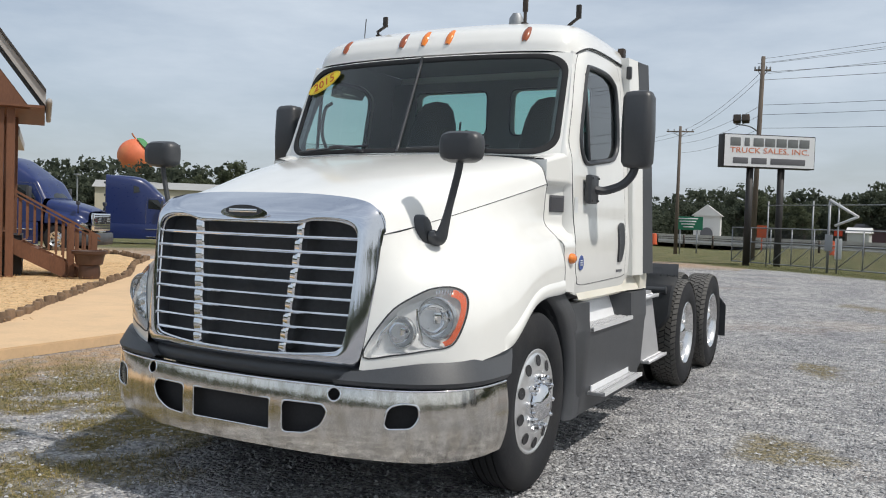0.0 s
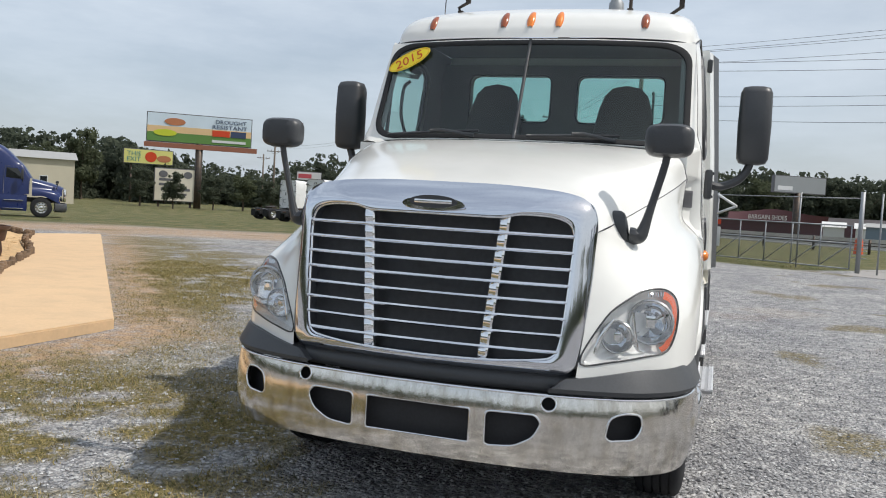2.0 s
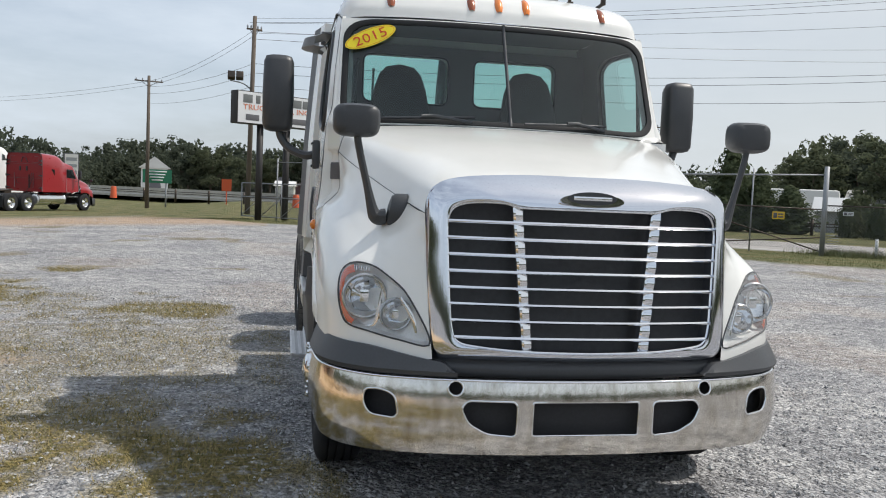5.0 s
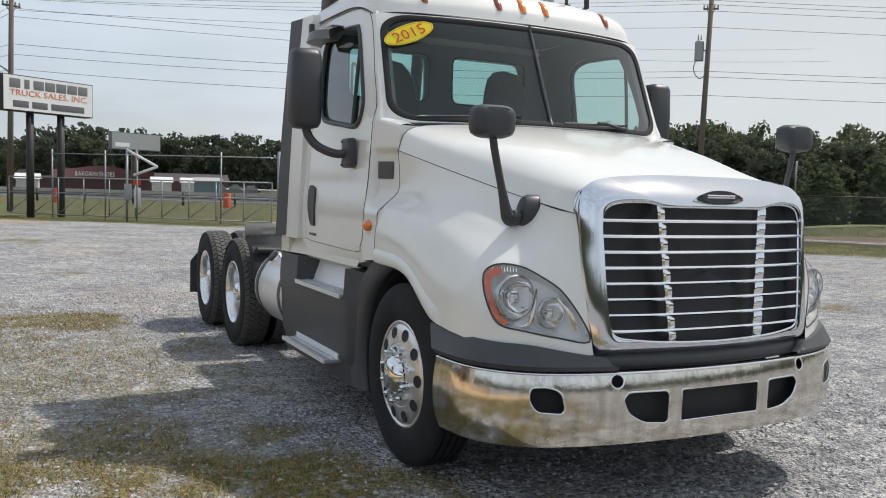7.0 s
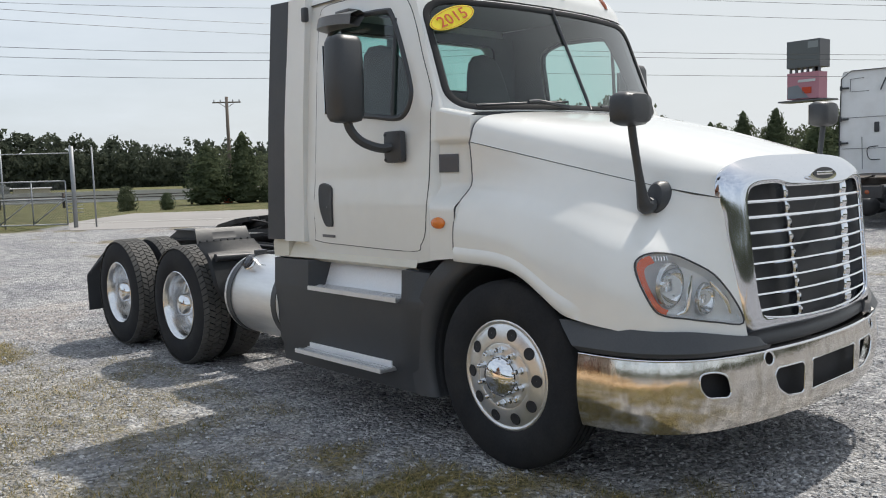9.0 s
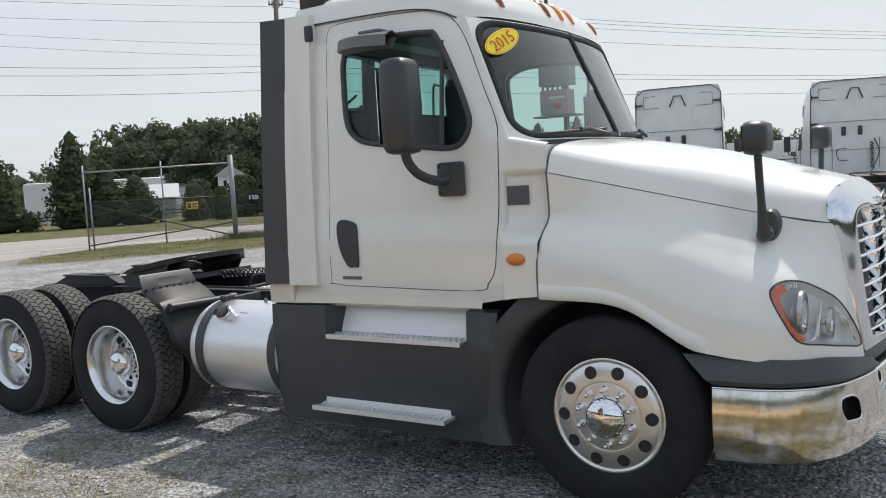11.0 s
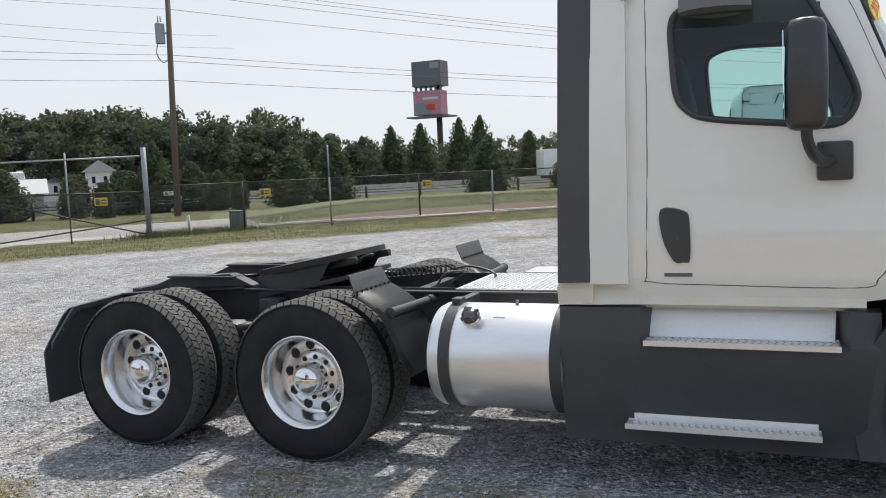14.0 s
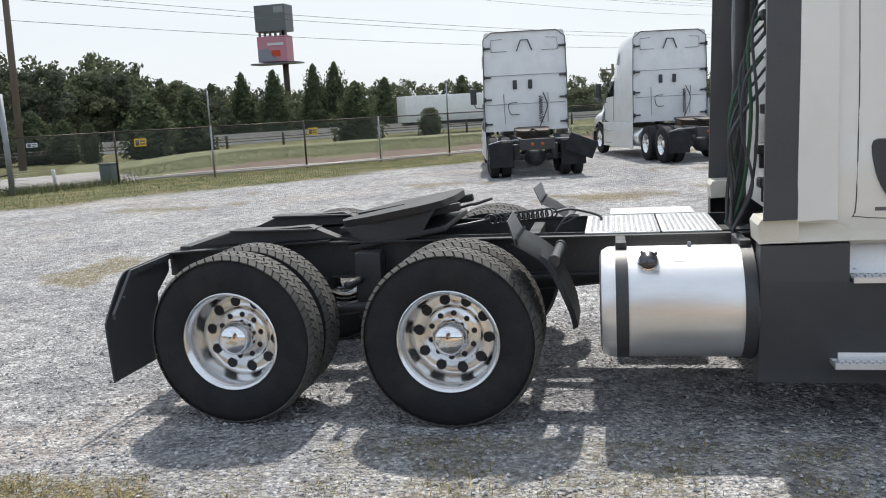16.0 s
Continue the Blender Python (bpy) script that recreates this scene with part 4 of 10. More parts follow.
o, n_ = ring_pts(OUT), ring_pts(INN)
hood_edge = [top_patch(0, b / 12) for b in range(49)] + [side_patch(0, b / 12) for b in range(1, 61)]
bm = bmesh.new()
rows = []
outer_y = [min(hood_edge, key=lambda q: (q.x - abs(ox)) ** 2 + (q.z - oz) ** 2).y for ox, oz in o]
outer_y = [sum(outer_y[(k + d) % len(o)] for d in range(-3, 4)) / 7 for k in range(len(o))]
rows.append([(ox, y + 0.04, oz - 0.012) for (ox, oz), y in zip(o, outer_y)])
for deg in (0, 10, 22, 36, 50, 63, 75, 84, 90):
    s_ = math.sin(radians(deg))
    c_ = 0.68 * (1 - math.cos(radians(deg))) + 0.32 * s_
    rows.append([(ox + (ix - ox) * c_ * 0.95, y + (grille_y(ix, iz) - 0.012 - y) * s_, oz + 0.004 * (1 - s_) + (iz - oz) * c_ * 0.95 - 0.26 * s_ * (1 - c_) * (y - grille_y(ix, iz)) * smoothstep(1.54, 1.64, oz)) for (ox, oz), (ix, iz), y in zip(o, n_, outer_y)])
for dy in (0.004, 0.085):
    rows.append([(ix, grille_y(ix, iz) + dy, iz) for ix, iz in n_])
quad_grid(bm, rows, closed_v=True)
bmesh.ops.recalc_face_normals(bm, faces=bm.faces)
surround = part("grille_surround", bm, CHROME_SATIN, truck, "polished chrome grille surround", 50)
bm = bmesh.new()
tube(bm, [(x, grille_y(x, z) + 0.006, z) for x, z in n_], 0.007, 6, True)
part("grille_rim", bm, CHROME, surround)
bm = bmesh.new()
bx = [(x, z) for x, z in n_]
quad_grid(bm, [[(x * r, grille_y(x * r, z) + 0.085 + (0.03 if r < 1 else 0), 1.2 + (z - 1.2) * r) for x, z in bx] for r in (1.02, 0.8, 0.5, 0.0005)], closed_v=True)
part("grille_backing", bm, MESH, truck, "black radiator screen behind the grille")


def half_width(z):
    zs, xs = [p[1] for p in INN[5:10]][::-1], [p[0] for p in INN[5:10]][::-1]
    return float(np.interp(z, zs, xs))


bar_x = lambda z: 0.283 + (z - 0.88) * 0.088
for i in range(8):
    z = 0.927 + i * 0.0748
    w = half_width(z) + 0.008
    bm = bmesh.new()
    xs = np.linspace(-w, w, 41)
    rows = []
    for x in xs:
        y = grille_y(x, z)
        rows.append([(x, y + a, z + b) for a, b in ((-0.006, 0.0), (0.0, 0.0075), (0.018, 0.008), (0.045, 0.002), (0.018, -0.003), (0.0, -0.0065))])
    vs = quad_grid(bm, rows, closed_v=True)
    bmesh.ops.recalc_face_normals(bm, faces=bm.faces)
    part("slat", bm, CHROME, surround)


def bar(bm):
    # slanted plates stepping from slat to slat
    for i in range(-1, 9):
        z0, z1 = max(0.872, 0.927 + i * 0.0748), min(1.538, 0.927 + (i + 1) * 0.0748)
        if z1 - z0 < 0.01:
            continue
        rows = []
        for f in (0.0, 0.2, 0.4, 0.6, 0.8, 1.0):
            z = z0 + (z1 - z0) * f
            x, y = bar_x(z), grille_y(bar_x(z), z) + 0.004 + 0.007 * (2 * f - 1.15) ** 2
            rows.append([(x - 0.027, y + 0.045, z), (x - 0.026, y + 0.012, z), (x - 0.019, y + 0.004, z), (x + 0.016, y - 0.004, z), (x + 0.025, y + 0.004, z), (x + 0.027, y + 0.045, z)])
        quad_grid(bm, rows)


sided("upright_bar", bar, CHROME, surround, "bright chrome upright between the slats")
# badge: plain dark oval on a winged plate
bm = bmesh.new()
for rx, rz, y0, cz, t in ((0.155, 0.036, 0.004, 1.562, 0.008),):
    prism(bm, [(rx * math.cos(a), grille_y(rx * math.cos(a), 1.556) - 0.012, cz + rz * math.sin(a) * (1.0 if math.sin(a) > 0 else 0.75)) for a in np.linspace(0, 2 * math.pi, 33)[:-1]], (0, -0.01, 0))
badge = part("badge", bm, CHROME, surround, "chrome winged badge with a plain black oval")
bm = bmesh.new()
prism(bm, [(0.118 * math.cos(a), grille_y(0, 1.57) - 0.018, 1.575 + 0.030 * math.sin(a)) for a in np.linspace(0, 2 * math.pi, 33)[:-1]], (0, -0.006, 0))
part("badge_face", bm, BLACK, badge)
bm = bmesh.new()
box(bm, -0.092, 0.092, grille_y(0, 1.57) - 0.0275, grille_y(0, 1.57) - 0.0235, 1.566, 1.584, 0.001)
part("badge_bar", bm, CHROME, badge)

# bumper: pressed chrome with slots, round holes and tow pockets
BUMP = curve_pts([(-1.225, 0.66, 0), (-1.205, 0.44, 0), (-1.135, 0.27, 0), (-1.0, 0.135, 0), (-0.82, 0.055, 0), (-0.6, 0.0, 0), (-0.3, -0.04, 0), (0, -0.05, 0),
                  (0.3, -0.04, 0), (0.6, 0.0, 0), (0.82, 0.055, 0), (1.0, 0.135, 0), (1.135, 0.27, 0), (1.205, 0.44, 0), (1.225, 0.66, 0)], 8)
blen = [0.0]
for a, b in zip(BUMP, BUMP[1:]):
    blen.append(blen[-1] + (b - a).length)
blen = np.array(blen) - blen[-1] / 2
bxs, bys = np.array([p.x for p in BUMP]), np.array([p.y for p in BUMP])


def bump_at(s, z, out=0.0):
    x, y = np.interp(s, blen, bxs), np.interp(s, blen, bys)
    x2, y2 = np.interp(s + 0.01, blen, bxs), np.interp(s + 0.01, blen, bys)
    x1, y1 = np.interp(s - 0.01, blen, bxs), np.interp(s - 0.01, blen, bys)
    t = Vector((x2 - x1, y2 - y1, 0)).normalized()
    n = Vector((t.y, -t.x, 0))
    f = (z - 0.38) / 0.355
    bulge = 0.020 * (1 - (2 * f - 1) ** 2) - 0.022 * (1 - f) ** 4
    return Vector((x, y, z)) + n * (bulge + out)


def s_of(x):
    return float(np.interp(x, bxs[10:-10], blen[10:-10]))


smax = blen[-1]
z_low = lambda s: 0.392 - 0.022 * (abs(s) / smax) ** 2
outer = np.array([(s, 0.735) for s in np.linspace(-smax, smax, 60)] + [(s, z_low(s)) for s in np.linspace(smax, -smax, 60)])
holes = [rounded([(-0.255, 0.488), (0.255, 0.488), (0.255, 0.645), (-0.255, 0.645)], 0.015)]
for sg in (1, -1):
    q = [(s_of(0.325) * sg, 0.645), (s_of(0.55) * sg, 0.645), (s_of(0.578) * sg, 0.61), (s_of(0.545) * sg, 0.54), (s_of(0.46) * sg, 0.493), (s_of(0.325) * sg, 0.483)]
    holes.append(rounded(q if sg > 0 else q[::-1], 0.03))
    holes.append(np.array([(s_of(0.605) * sg + 0.035 * math.cos(a), 0.698 + 0.033 * math.sin(a)) for a in np.linspace(0, 2 * math.pi, 25)[:-1]]))
    q = [(s_of(0.852) * sg, 0.572), (s_of(0.868) * sg, 0.655), (s_of(0.93) * sg, 0.678), (s_of(1.0) * sg, 0.672), (s_of(1.004) * sg, 0.61), (s_of(0.975) * sg, 0.558), (s_of(0.87) * sg, 0.55)]
    holes.append(rounded(q if sg > 0 else q[::-1], 0.035))
bm = panel(outer, holes, 0.0125, lambda a, b: bump_at(a, b))
bmesh.ops.recalc_face_normals(bm, faces=bm.faces)
bumper = part("bumper", bm, BUMPER, truck, "weathered chrome front bumper with brownish stains and cut-outs", 60)
for h in holes:
    bm = bmesh.new()
    tube(bm, [bump_at(a, b, -0.003) for a, b in h], 0.006, 6, True)
    part("hole_rim", bm, CHROME, bumper)
bm = bmesh.new()
ss = np.linspace(-smax, smax, 80)
quad_grid(bm, [[bump_at(s, 0.735, o_) + Vector((0, 0, dz)) for o_, dz in ((0.003, -0.006), (0.004, 0.003), (-0.03, 0.006), (-0.03, -0.006))] for s in ss], closed_v=True)
part("bumper_lip", bm, CHROME, bumper, "bright chrome top lip")
# near-black sheet added behind the cut-outs to paint the shade inside them
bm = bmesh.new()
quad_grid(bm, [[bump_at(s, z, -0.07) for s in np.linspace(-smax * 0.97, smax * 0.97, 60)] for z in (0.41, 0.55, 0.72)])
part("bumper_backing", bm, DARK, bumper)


# black valance between bumper and fenders
def valance(bm):
    rows = []
    s0 = s_of(0.60)
    for k in range(41):
        q_ = k / 40
        s = s0 + (smax - s0) * q_
        g = smoothstep(0, 0.5, q_)
        top = 0.760 + 0.050 * smoothstep(0, 0.07, q_) + 0.055 * g + 0.018 * smoothstep(0.5, 1.0, q_)
        back = smoothstep(0.72, 1.0, q_) * 0.145
        rows.append([bump_at(s, 0.742, -0.012), bump_at(s, 0.752, 0.010), bump_at(s, 0.742, 0.018) + Vector((0, back * 0.2, 0.03)), bump_at(s, 0.735, 0.004 - 0.02 * g) + Vector((0, back * 0.75, (top - 0.735) * 0.75)),
                     bump_at(s, 0.735, -0.030 * g - 0.005) + Vector((0, back, top - 0.735)), bump_at(s, 0.735, -0.09) + Vector((0, back, top - 0.74))])
    quad_grid(bm, rows)


sided("valance", valance, SKIRT, truck, "black plastic bumper valance")
bm = bmesh.new()
quad_grid(bm, [[(x, grille_y(x, 0.8) + dy, z) for x in np.linspace(-0.72, 0.72, 25)] for dy, z in ((0.10, 0.84), (0.03, 0.80), (0.02, 0.765), (0.06, 0.735))])
part("lower_valance", bm, BLACK, truck)


# cab -------------------------------------------------------------------------
def pillar_y(z):
    """Front edge of the cab's flank."""
    return float(np.interp(z, [2.0, 2.06, 2.31, 2.56, 2.69, 2.78], [1.765, 1.775, 1.868, 1.965, 2.05, 2.17]))


def side_x(y, z):
    """Half width of the cab's flank."""
    x = float(np.interp(z, [1.08, 1.20, 1.36, 1.44, 1.52, 1.60, 1.70, 2.0, 2.35, 2.65, 2.80, 2.88], [1.150, 1.172, 1.180, 1.180, 1.172, 1.163, 1.158, 1.138, 1.112, 1.080, 1.050, 1.0]))
    x -= 0.028 * (1 - smoothstep(0, 0.13, y - pillar_y(z))) * smoothstep(1.97, 2.1, z)
    if y < 1.80:
        block_x = np.interp(y, [1.51, 1.56, 1.79], [1.052, 1.068, 1.138])
        recess = np.interp(y, [1.51, 1.56, 1.67, 1.78], [1.020, 1.026, 1.046, 1.100])
        w = block_x + (recess - block_x) * (1 - smoothstep(1.795, 1.822, z))
        w += (1.196 - w) * (1 - smoothstep(1.42, 1.57, z))
        x += (min(w, 1.2) - x) * (1 - smoothstep(1.772, 1.790, y)) * (1 - smoothstep(1.99, 2.05, z))
    return x


DOOR = [(1.97, 1.165), (1.878, 1.212), (1.832, 1.29), (1.812, 1.437), (1.797, 1.617), (1.794, 1.856), (1.806, 2.065), (1.898, 2.311), (1.998, 2.562), (2.085, 2.69), (2.2, 2.755), (2.405, 2.776), (2.7, 2.782), (2.93, 2.778), (2.983, 2.73), (2.984, 2.56), (2.980, 1.9), (2.990, 1.26), (2.975, 1.188), (2.6, 1.172)]
WINDOW = [(1.960, 2.088), (1.983, 2.196), (2.073, 2.416), (2.182, 2.617), (2.25, 2.650), (2.5, 2.664), (2.69, 2.660), (2.825, 2.613), (2.862, 2.54), (2.858, 2.40), (2.838, 2.18), (2.785, 2.085), (2.67, 2.03), (2.317, 1.985), (2.10, 1.960), (2.006, 1.992)]
door_o, win_o = poly2(DOOR, 5), poly2(WINDOW, 5)
BODY = np.array([(1.566, 1.145), (1.560, 1.45), (1.547, 1.60), (1.547, 1.937), (1.66, 1.965), (1.765, 1.992), (1.775, 2.06), (1.868, 2.31), (1.965, 2.56), (2.05, 2.69), (2.17, 2.78), (2.4, 2.812), (3.27, 2.815), (3.27, 1.07), (2.2, 1.07), (1.95, 1.09), (1.72, 1.13)])
door_obj = {}
for s in (1, -1):
    f3 = lambda a, b: Vector((side_x(a, b), a, b))
    bm = panel(BODY, [door_o], 0.014, f3)
    bmesh.ops.recalc_face_normals(bm, faces=bm.faces)
    if s < 0:
        flip(bm)
    part("cab_side", bm, WHITE, truck, "white cab side and pillar", 45)
    bm = panel(door_o, [win_o], 0.022, lambda a, b: Vector((side_x(a, b) + 0.002, a, b)))
    bmesh.ops.recalc_face_normals(bm, faces=bm.faces)
    if s < 0:
        flip(bm)
    door_obj[s] = part("door", bm, WHITE, truck, "white cab door with a tall window", 45)
sided("door_gap", lambda bm: tube(bm, [(side_x(a, b) - 0.001, a, b) for a, b in door_o], 0.0038, 6, True), BLACK, door_obj)
sided("window_frame", lambda bm: tube(bm, [(side_x(a, b) + 0.002, a + (2.4 - a) * 0.02, b + (2.32 - b) * 0.03) for a, b in win_o], 0.018, 8, True, flat=1.0), BLACK, door_obj, "black rubber window frame")
sided("window_pane", lambda bm: panel(win_o, [], 0.05, lambda a, b: Vector((side_x(a, b) - 0.012, a, b)), bm=bm), GLASS_SIDE, door_obj)
sided("quarter_bar", lambda bm: tube(bm, [(side_x(2.15, z) - 0.004, 2.155 - (z - 2.0) * 0.02, z) for z in np.linspace(1.99, 2.58, 8)], 0.014, 6), BLACK, door_obj)


def handle(bm):
    oo = poly2([(2.915, 1.575), (2.79, 1.565), (2.765, 1.50), (2.765, 1.31), (2.80, 1.292), (2.85, 1.30), (2.905, 1.42)], 4)
    rows = []
    c = oo.mean(0)
    for r, d in ((1.0, 0.003), (0.97, 0.016), (0.8, 0.014), (0.55, 0.010), (0.02, 0.010)):
        rows.append([(side_x(*(c + (p - c) * r)) + d, *(c + (p - c) * r)) for p in oo])
    quad_grid(bm, rows, closed_v=True)


sided("door_handle", handle, BLACK, door_obj, "black recessed door handle", 50)
sided("name_plate", lambda bm: box(bm, side_x(2.82, 1.225) + 0.003, side_x(2.82, 1.225) + 0.008, 2.755, 2.90, 1.217, 1.236, 0.002), GREY_INK, door_obj)
def cab_vent(bm):
    a, b = Vector((1.047, 1.664, 0)), Vector((1.100, 1.774, 0))
    n = Vector((b.y - a.y, a.x - b.x, 0)).normalized()
    for z0, z1, d in [(1.634, 1.740, 0.006)] + [(1.642 + k * 0.0135, 1.648 + k * 0.0135, 0.012) for k in range(7)]:
        i = 0.0 if d < 0.01 else 0.006
        t = (b - a).normalized() * i
        prism(bm, [a + t + Vector((0, 0, z0)), b - t + Vector((0, 0, z0)), b - t + Vector((0, 0, z1)), a + t + Vector((0, 0, z1))], n * d)


sided("cab_vent", cab_vent, GREY_INK, truck, "small grey louvred vent")


def side_marker(bm):
    rows = []
    for r, d in ((1.0, 0.0), (0.95, 0.012), (0.7, 0.024), (0.3, 0.03), (0.02, 0.03)):
        rows.append([(side_x(1.69, 1.345) + 0.002 + d, 1.69 + 0.056 * r * math.cos(a), 1.345 + 0.034 * r * math.sin(a)) for a in np.linspace(0, 2 * math.pi, 25)[:-1]])
    quad_grid(bm, rows, closed_v=True)


sided("side_marker", side_marker, AMBER, truck, "oval amber side marker lamp")
sided("cab_label", lambda bm: box(bm, side_x(1.84, 1.68) + 0.002, side_x(1.84, 1.68) + 0.005, 1.815, 1.875, 1.635, 1.735), STICKER, truck, sides=(1,))
bm = bmesh.new()
lathe(bm, [(0, 0.0), (0.003, 0.001), (0.003, 0.048), (0, 0.05)], (side_x(1.9, 1.33) + 0.003, 1.93, 1.31), "X", 24)
emblem = part("door_emblem", bm, BLUE_INK, door_obj[1], "small round blue emblem")
bm = bmesh.new()
for k in range(3):
    slim_box(bm, side_x(1.93, 1.31) + 0.007, side_x(1.93, 1.31) + 0.009, 1.905, 1.955, 1.292 + k * 0.014, 1.299 + k * 0.014)
part("emblem_bar", bm, STICKER, emblem)

# roof with a rounded brow over the windscreen
ROOF = [
    [(0, 1.845, 2.712), (0.45, 1.87, 2.712), (0.80, 1.925, 2.710), (0.97, 1.985, 2.705), (1.036, 2.055, 2.695)],
    [(0, 1.875, 2.805), (0.45, 1.90, 2.804), (0.80, 1.955, 2.800), (0.985, 2.030, 2.786), (1.058, 2.15, 2.742)],
    [(0, 1.97, 2.905), (0.45, 2.00, 2.902), (0.80, 2.05, 2.892), (0.990, 2.13, 2.862), (1.068, 2.28, 2.776)],
    [(0, 2.25, 2.990), (0.45, 2.27, 2.986), (0.80, 2.31, 2.966), (0.990, 2.36, 2.925), (1.066, 2.48, 2.795)],
    [(0, 2.80, 3.018), (0.45, 2.80, 3.014), (0.80, 2.82, 2.992), (0.985, 2.85, 2.945), (1.062, 2.85, 2.803)],
    [(0, 3.27, 3.008), (0.45, 3.27, 3.004), (0.80, 3.27, 2.985), (0.985, 3.27, 2.940), (1.060, 3.27, 2.803)],
]
roof_patch = Patch(ROOF)
bm = bmesh.new()
r1 = roof_patch.rows(36, 24)
quad_grid(bm, [[Vector((-p.x, p.y, p.z)) for p in r[::-1]][:-1] + r for r in r1])
bmesh.ops.recalc_face_normals(bm, faces=bm.faces)
part("roof", bm, WHITE, truck, "white cab roof with a rounded brow", 50)
sided("roof_seam", lambda bm: tube(bm, [roof_patch(a / 8, 4) + Vector((0.002, 0, 0.0)) for a in range(1, 41)], 0.0045, 6), BLACK, truck)
for x in (-0.72, -0.20, -0.02, 0.165, 0.71):
    bm = bmesh.new()
    b_ = abs(x) / 1.06 * 4 if abs(x) > 0.01 else 0
    bb = np.interp(abs(x), [0, 0.45, 0.80, 0.97], [0, 1, 2, 3])
    p, q = roof_patch(0.75, bb), roof_patch(1.95, bb)
    p.x, q.x = math.copysign(abs(p.x), x), math.copysign(abs(q.x), x)
    d = (q - p)
    nrm = Vector((0, -d.z, d.y)).normalized()
    rows = []
    for k in range(9):
        t = k / 8
        c = p + d * t
        w, h = 0.031 * math.sin(math.pi * (0.12 + 0.8 * t)) ** 0.6, 0.028 * math.sin(math.pi * (0.1 + 0.85 * t)) ** 0.7
        rows.append([c + Vector((w * math.cos(a), 0, 0)) + nrm * (h * math.sin(a)) for a in np.linspace(0, math.pi, 9)])
    quad_grid(bm, rows)
    bmesh.ops.recalc_face_normals(bm, faces=bm.faces)
    part("roof_marker", bm, AMBER if abs(x) < 0.18 else AMBER_DARK, truck, "bright amber roof marker" if abs(x) < 0.18 else "dim amber-brown roof marker")


# windscreen: two curved panes, black seal and middle post
def screen(u, v, off=0.0):
    """u from -1 to 1 across, v from 0 (sill) to 1 (brow)."""
    hw = 1.068 - 0.030 * v
    x = u * hw
    y = (1.52 + 0.215 * abs(u) ** 2.3) * (1 - v) + (1.835 + 0.165 * abs(u) ** 2.3) * v
    z = (2.005 - 0.01 * u * u) * (1 - v) + 2.69 * v
    return Vector((x, y - off, z + 0.3 * off))


for s in (1, -1):
    bm = bmesh.new()
    quad_grid(bm, [[screen(s * (0.012 + 0.985 * i / 24), 0.005 + 0.985 * j / 16) for j in range(17)] for i in range(25)])
    bmesh.ops.recalc_face_normals(bm, faces=bm.faces)
    part("windscreen_pane", bm, GLASS, truck, "tinted curved windscreen pane")
bm = bmesh.new()
edge = rounded([(-0.985, 0.01), (0.985, 0.01), (0.985, 0.985), (-0.985, 0.985)], 0.20, 10)
dense = []
for i in range(len(edge)):
    a, b = edge[i - 1], edge[i]
    m_ = max(1, int(np.hypot(*(b - a)) / 0.06))
    dense += [a + (b - a) * k / m_ for k in range(m_)]
rows = []
for w, off in ((-0.014, -0.004), (-0.010, 0.010), (0.008, 0.012), (0.023, 0.006), (0.026, -0.010)):
    rows.append([screen(p[0] * (1 - w / 0.985), 0.5 + (p[1] - 0.5) * (1 - w * 2.6), off) for p in dense])
quad_grid(bm, rows, closed_v=True)
bmesh.ops.recalc_face_normals(bm, faces=bm.faces)
part("windscreen_seal", bm, material("matte_black_rubber", (0.030, 0.031, 0.033), 0.75, vary=0.15, spec=0.2), truck, "black rubber windscreen seal")
for s in (1, -1):
    bm = bmesh.new()
    quad_grid(bm, [[screen(s * 0.93, v, -0.03), screen(s * 0.955, v, -0.018), screen(s * 0.98, v, -0.02), screen(s * 0.985, v, -0.07)] for v in np.linspace(0.0, 0.98, 12)])
    part("pillar_trim", bm, CABIN, truck)
bm = bmesh.new()
tube(bm, [screen(0, v, 0.006) for v in np.linspace(0.0, 1.0, 12)], 0.0115, 8, flat=1.0)
part("middle_post", bm, BLACK, truck)
# body colour corners outside the seal, and the pillar from there to the flank
def frame_uv(p):
    d = np.array((p[0], (p[1] - 0.4975) * 2))
    return d / max(abs(d[0]) / 1.012, abs(d[1]) / 1.03)


bm = bmesh.new()
ring = [frame_uv(p) for p in dense]
quad_grid(bm, [[screen(p[0] * 1.006, 0.5 + (p[1] - 0.5) * 1.004, 0.003) for p in dense], [screen(d[0], 0.4975 + d[1] / 2, 0.001) for d in ring], [screen(d[0] * 1.004, 0.4975 + d[1] / 2 * 1.01, -0.03) for d in ring]], closed_v=True)
bmesh.ops.recalc_face_normals(bm, faces=bm.faces)
part("screen_surround", bm, WHITE, truck)


def pillar(bm):
    rows = []
    for v in np.linspace(-0.03, 1.03, 30):
        p = screen(1.008, v, 0.0)
        y = pillar_y(p.z)
        q, r = Vector((side_x(y, p.z), y, p.z)), Vector((side_x(y + 0.03, p.z) - 0.002, y + 0.03, p.z))
        m_ = Vector((q.x * 0.75 + p.x * 0.25, p.y * 0.75 + q.y * 0.25 - 0.004, p.z))
        rows.append([p + Vector((-0.02, 0.004, 0)), p, m_, q + Vector((0.001, 0, 0)), r])
    quad_grid(bm, rows)


sided("windscreen_pillar", pillar, WHITE, truck, "", 60)
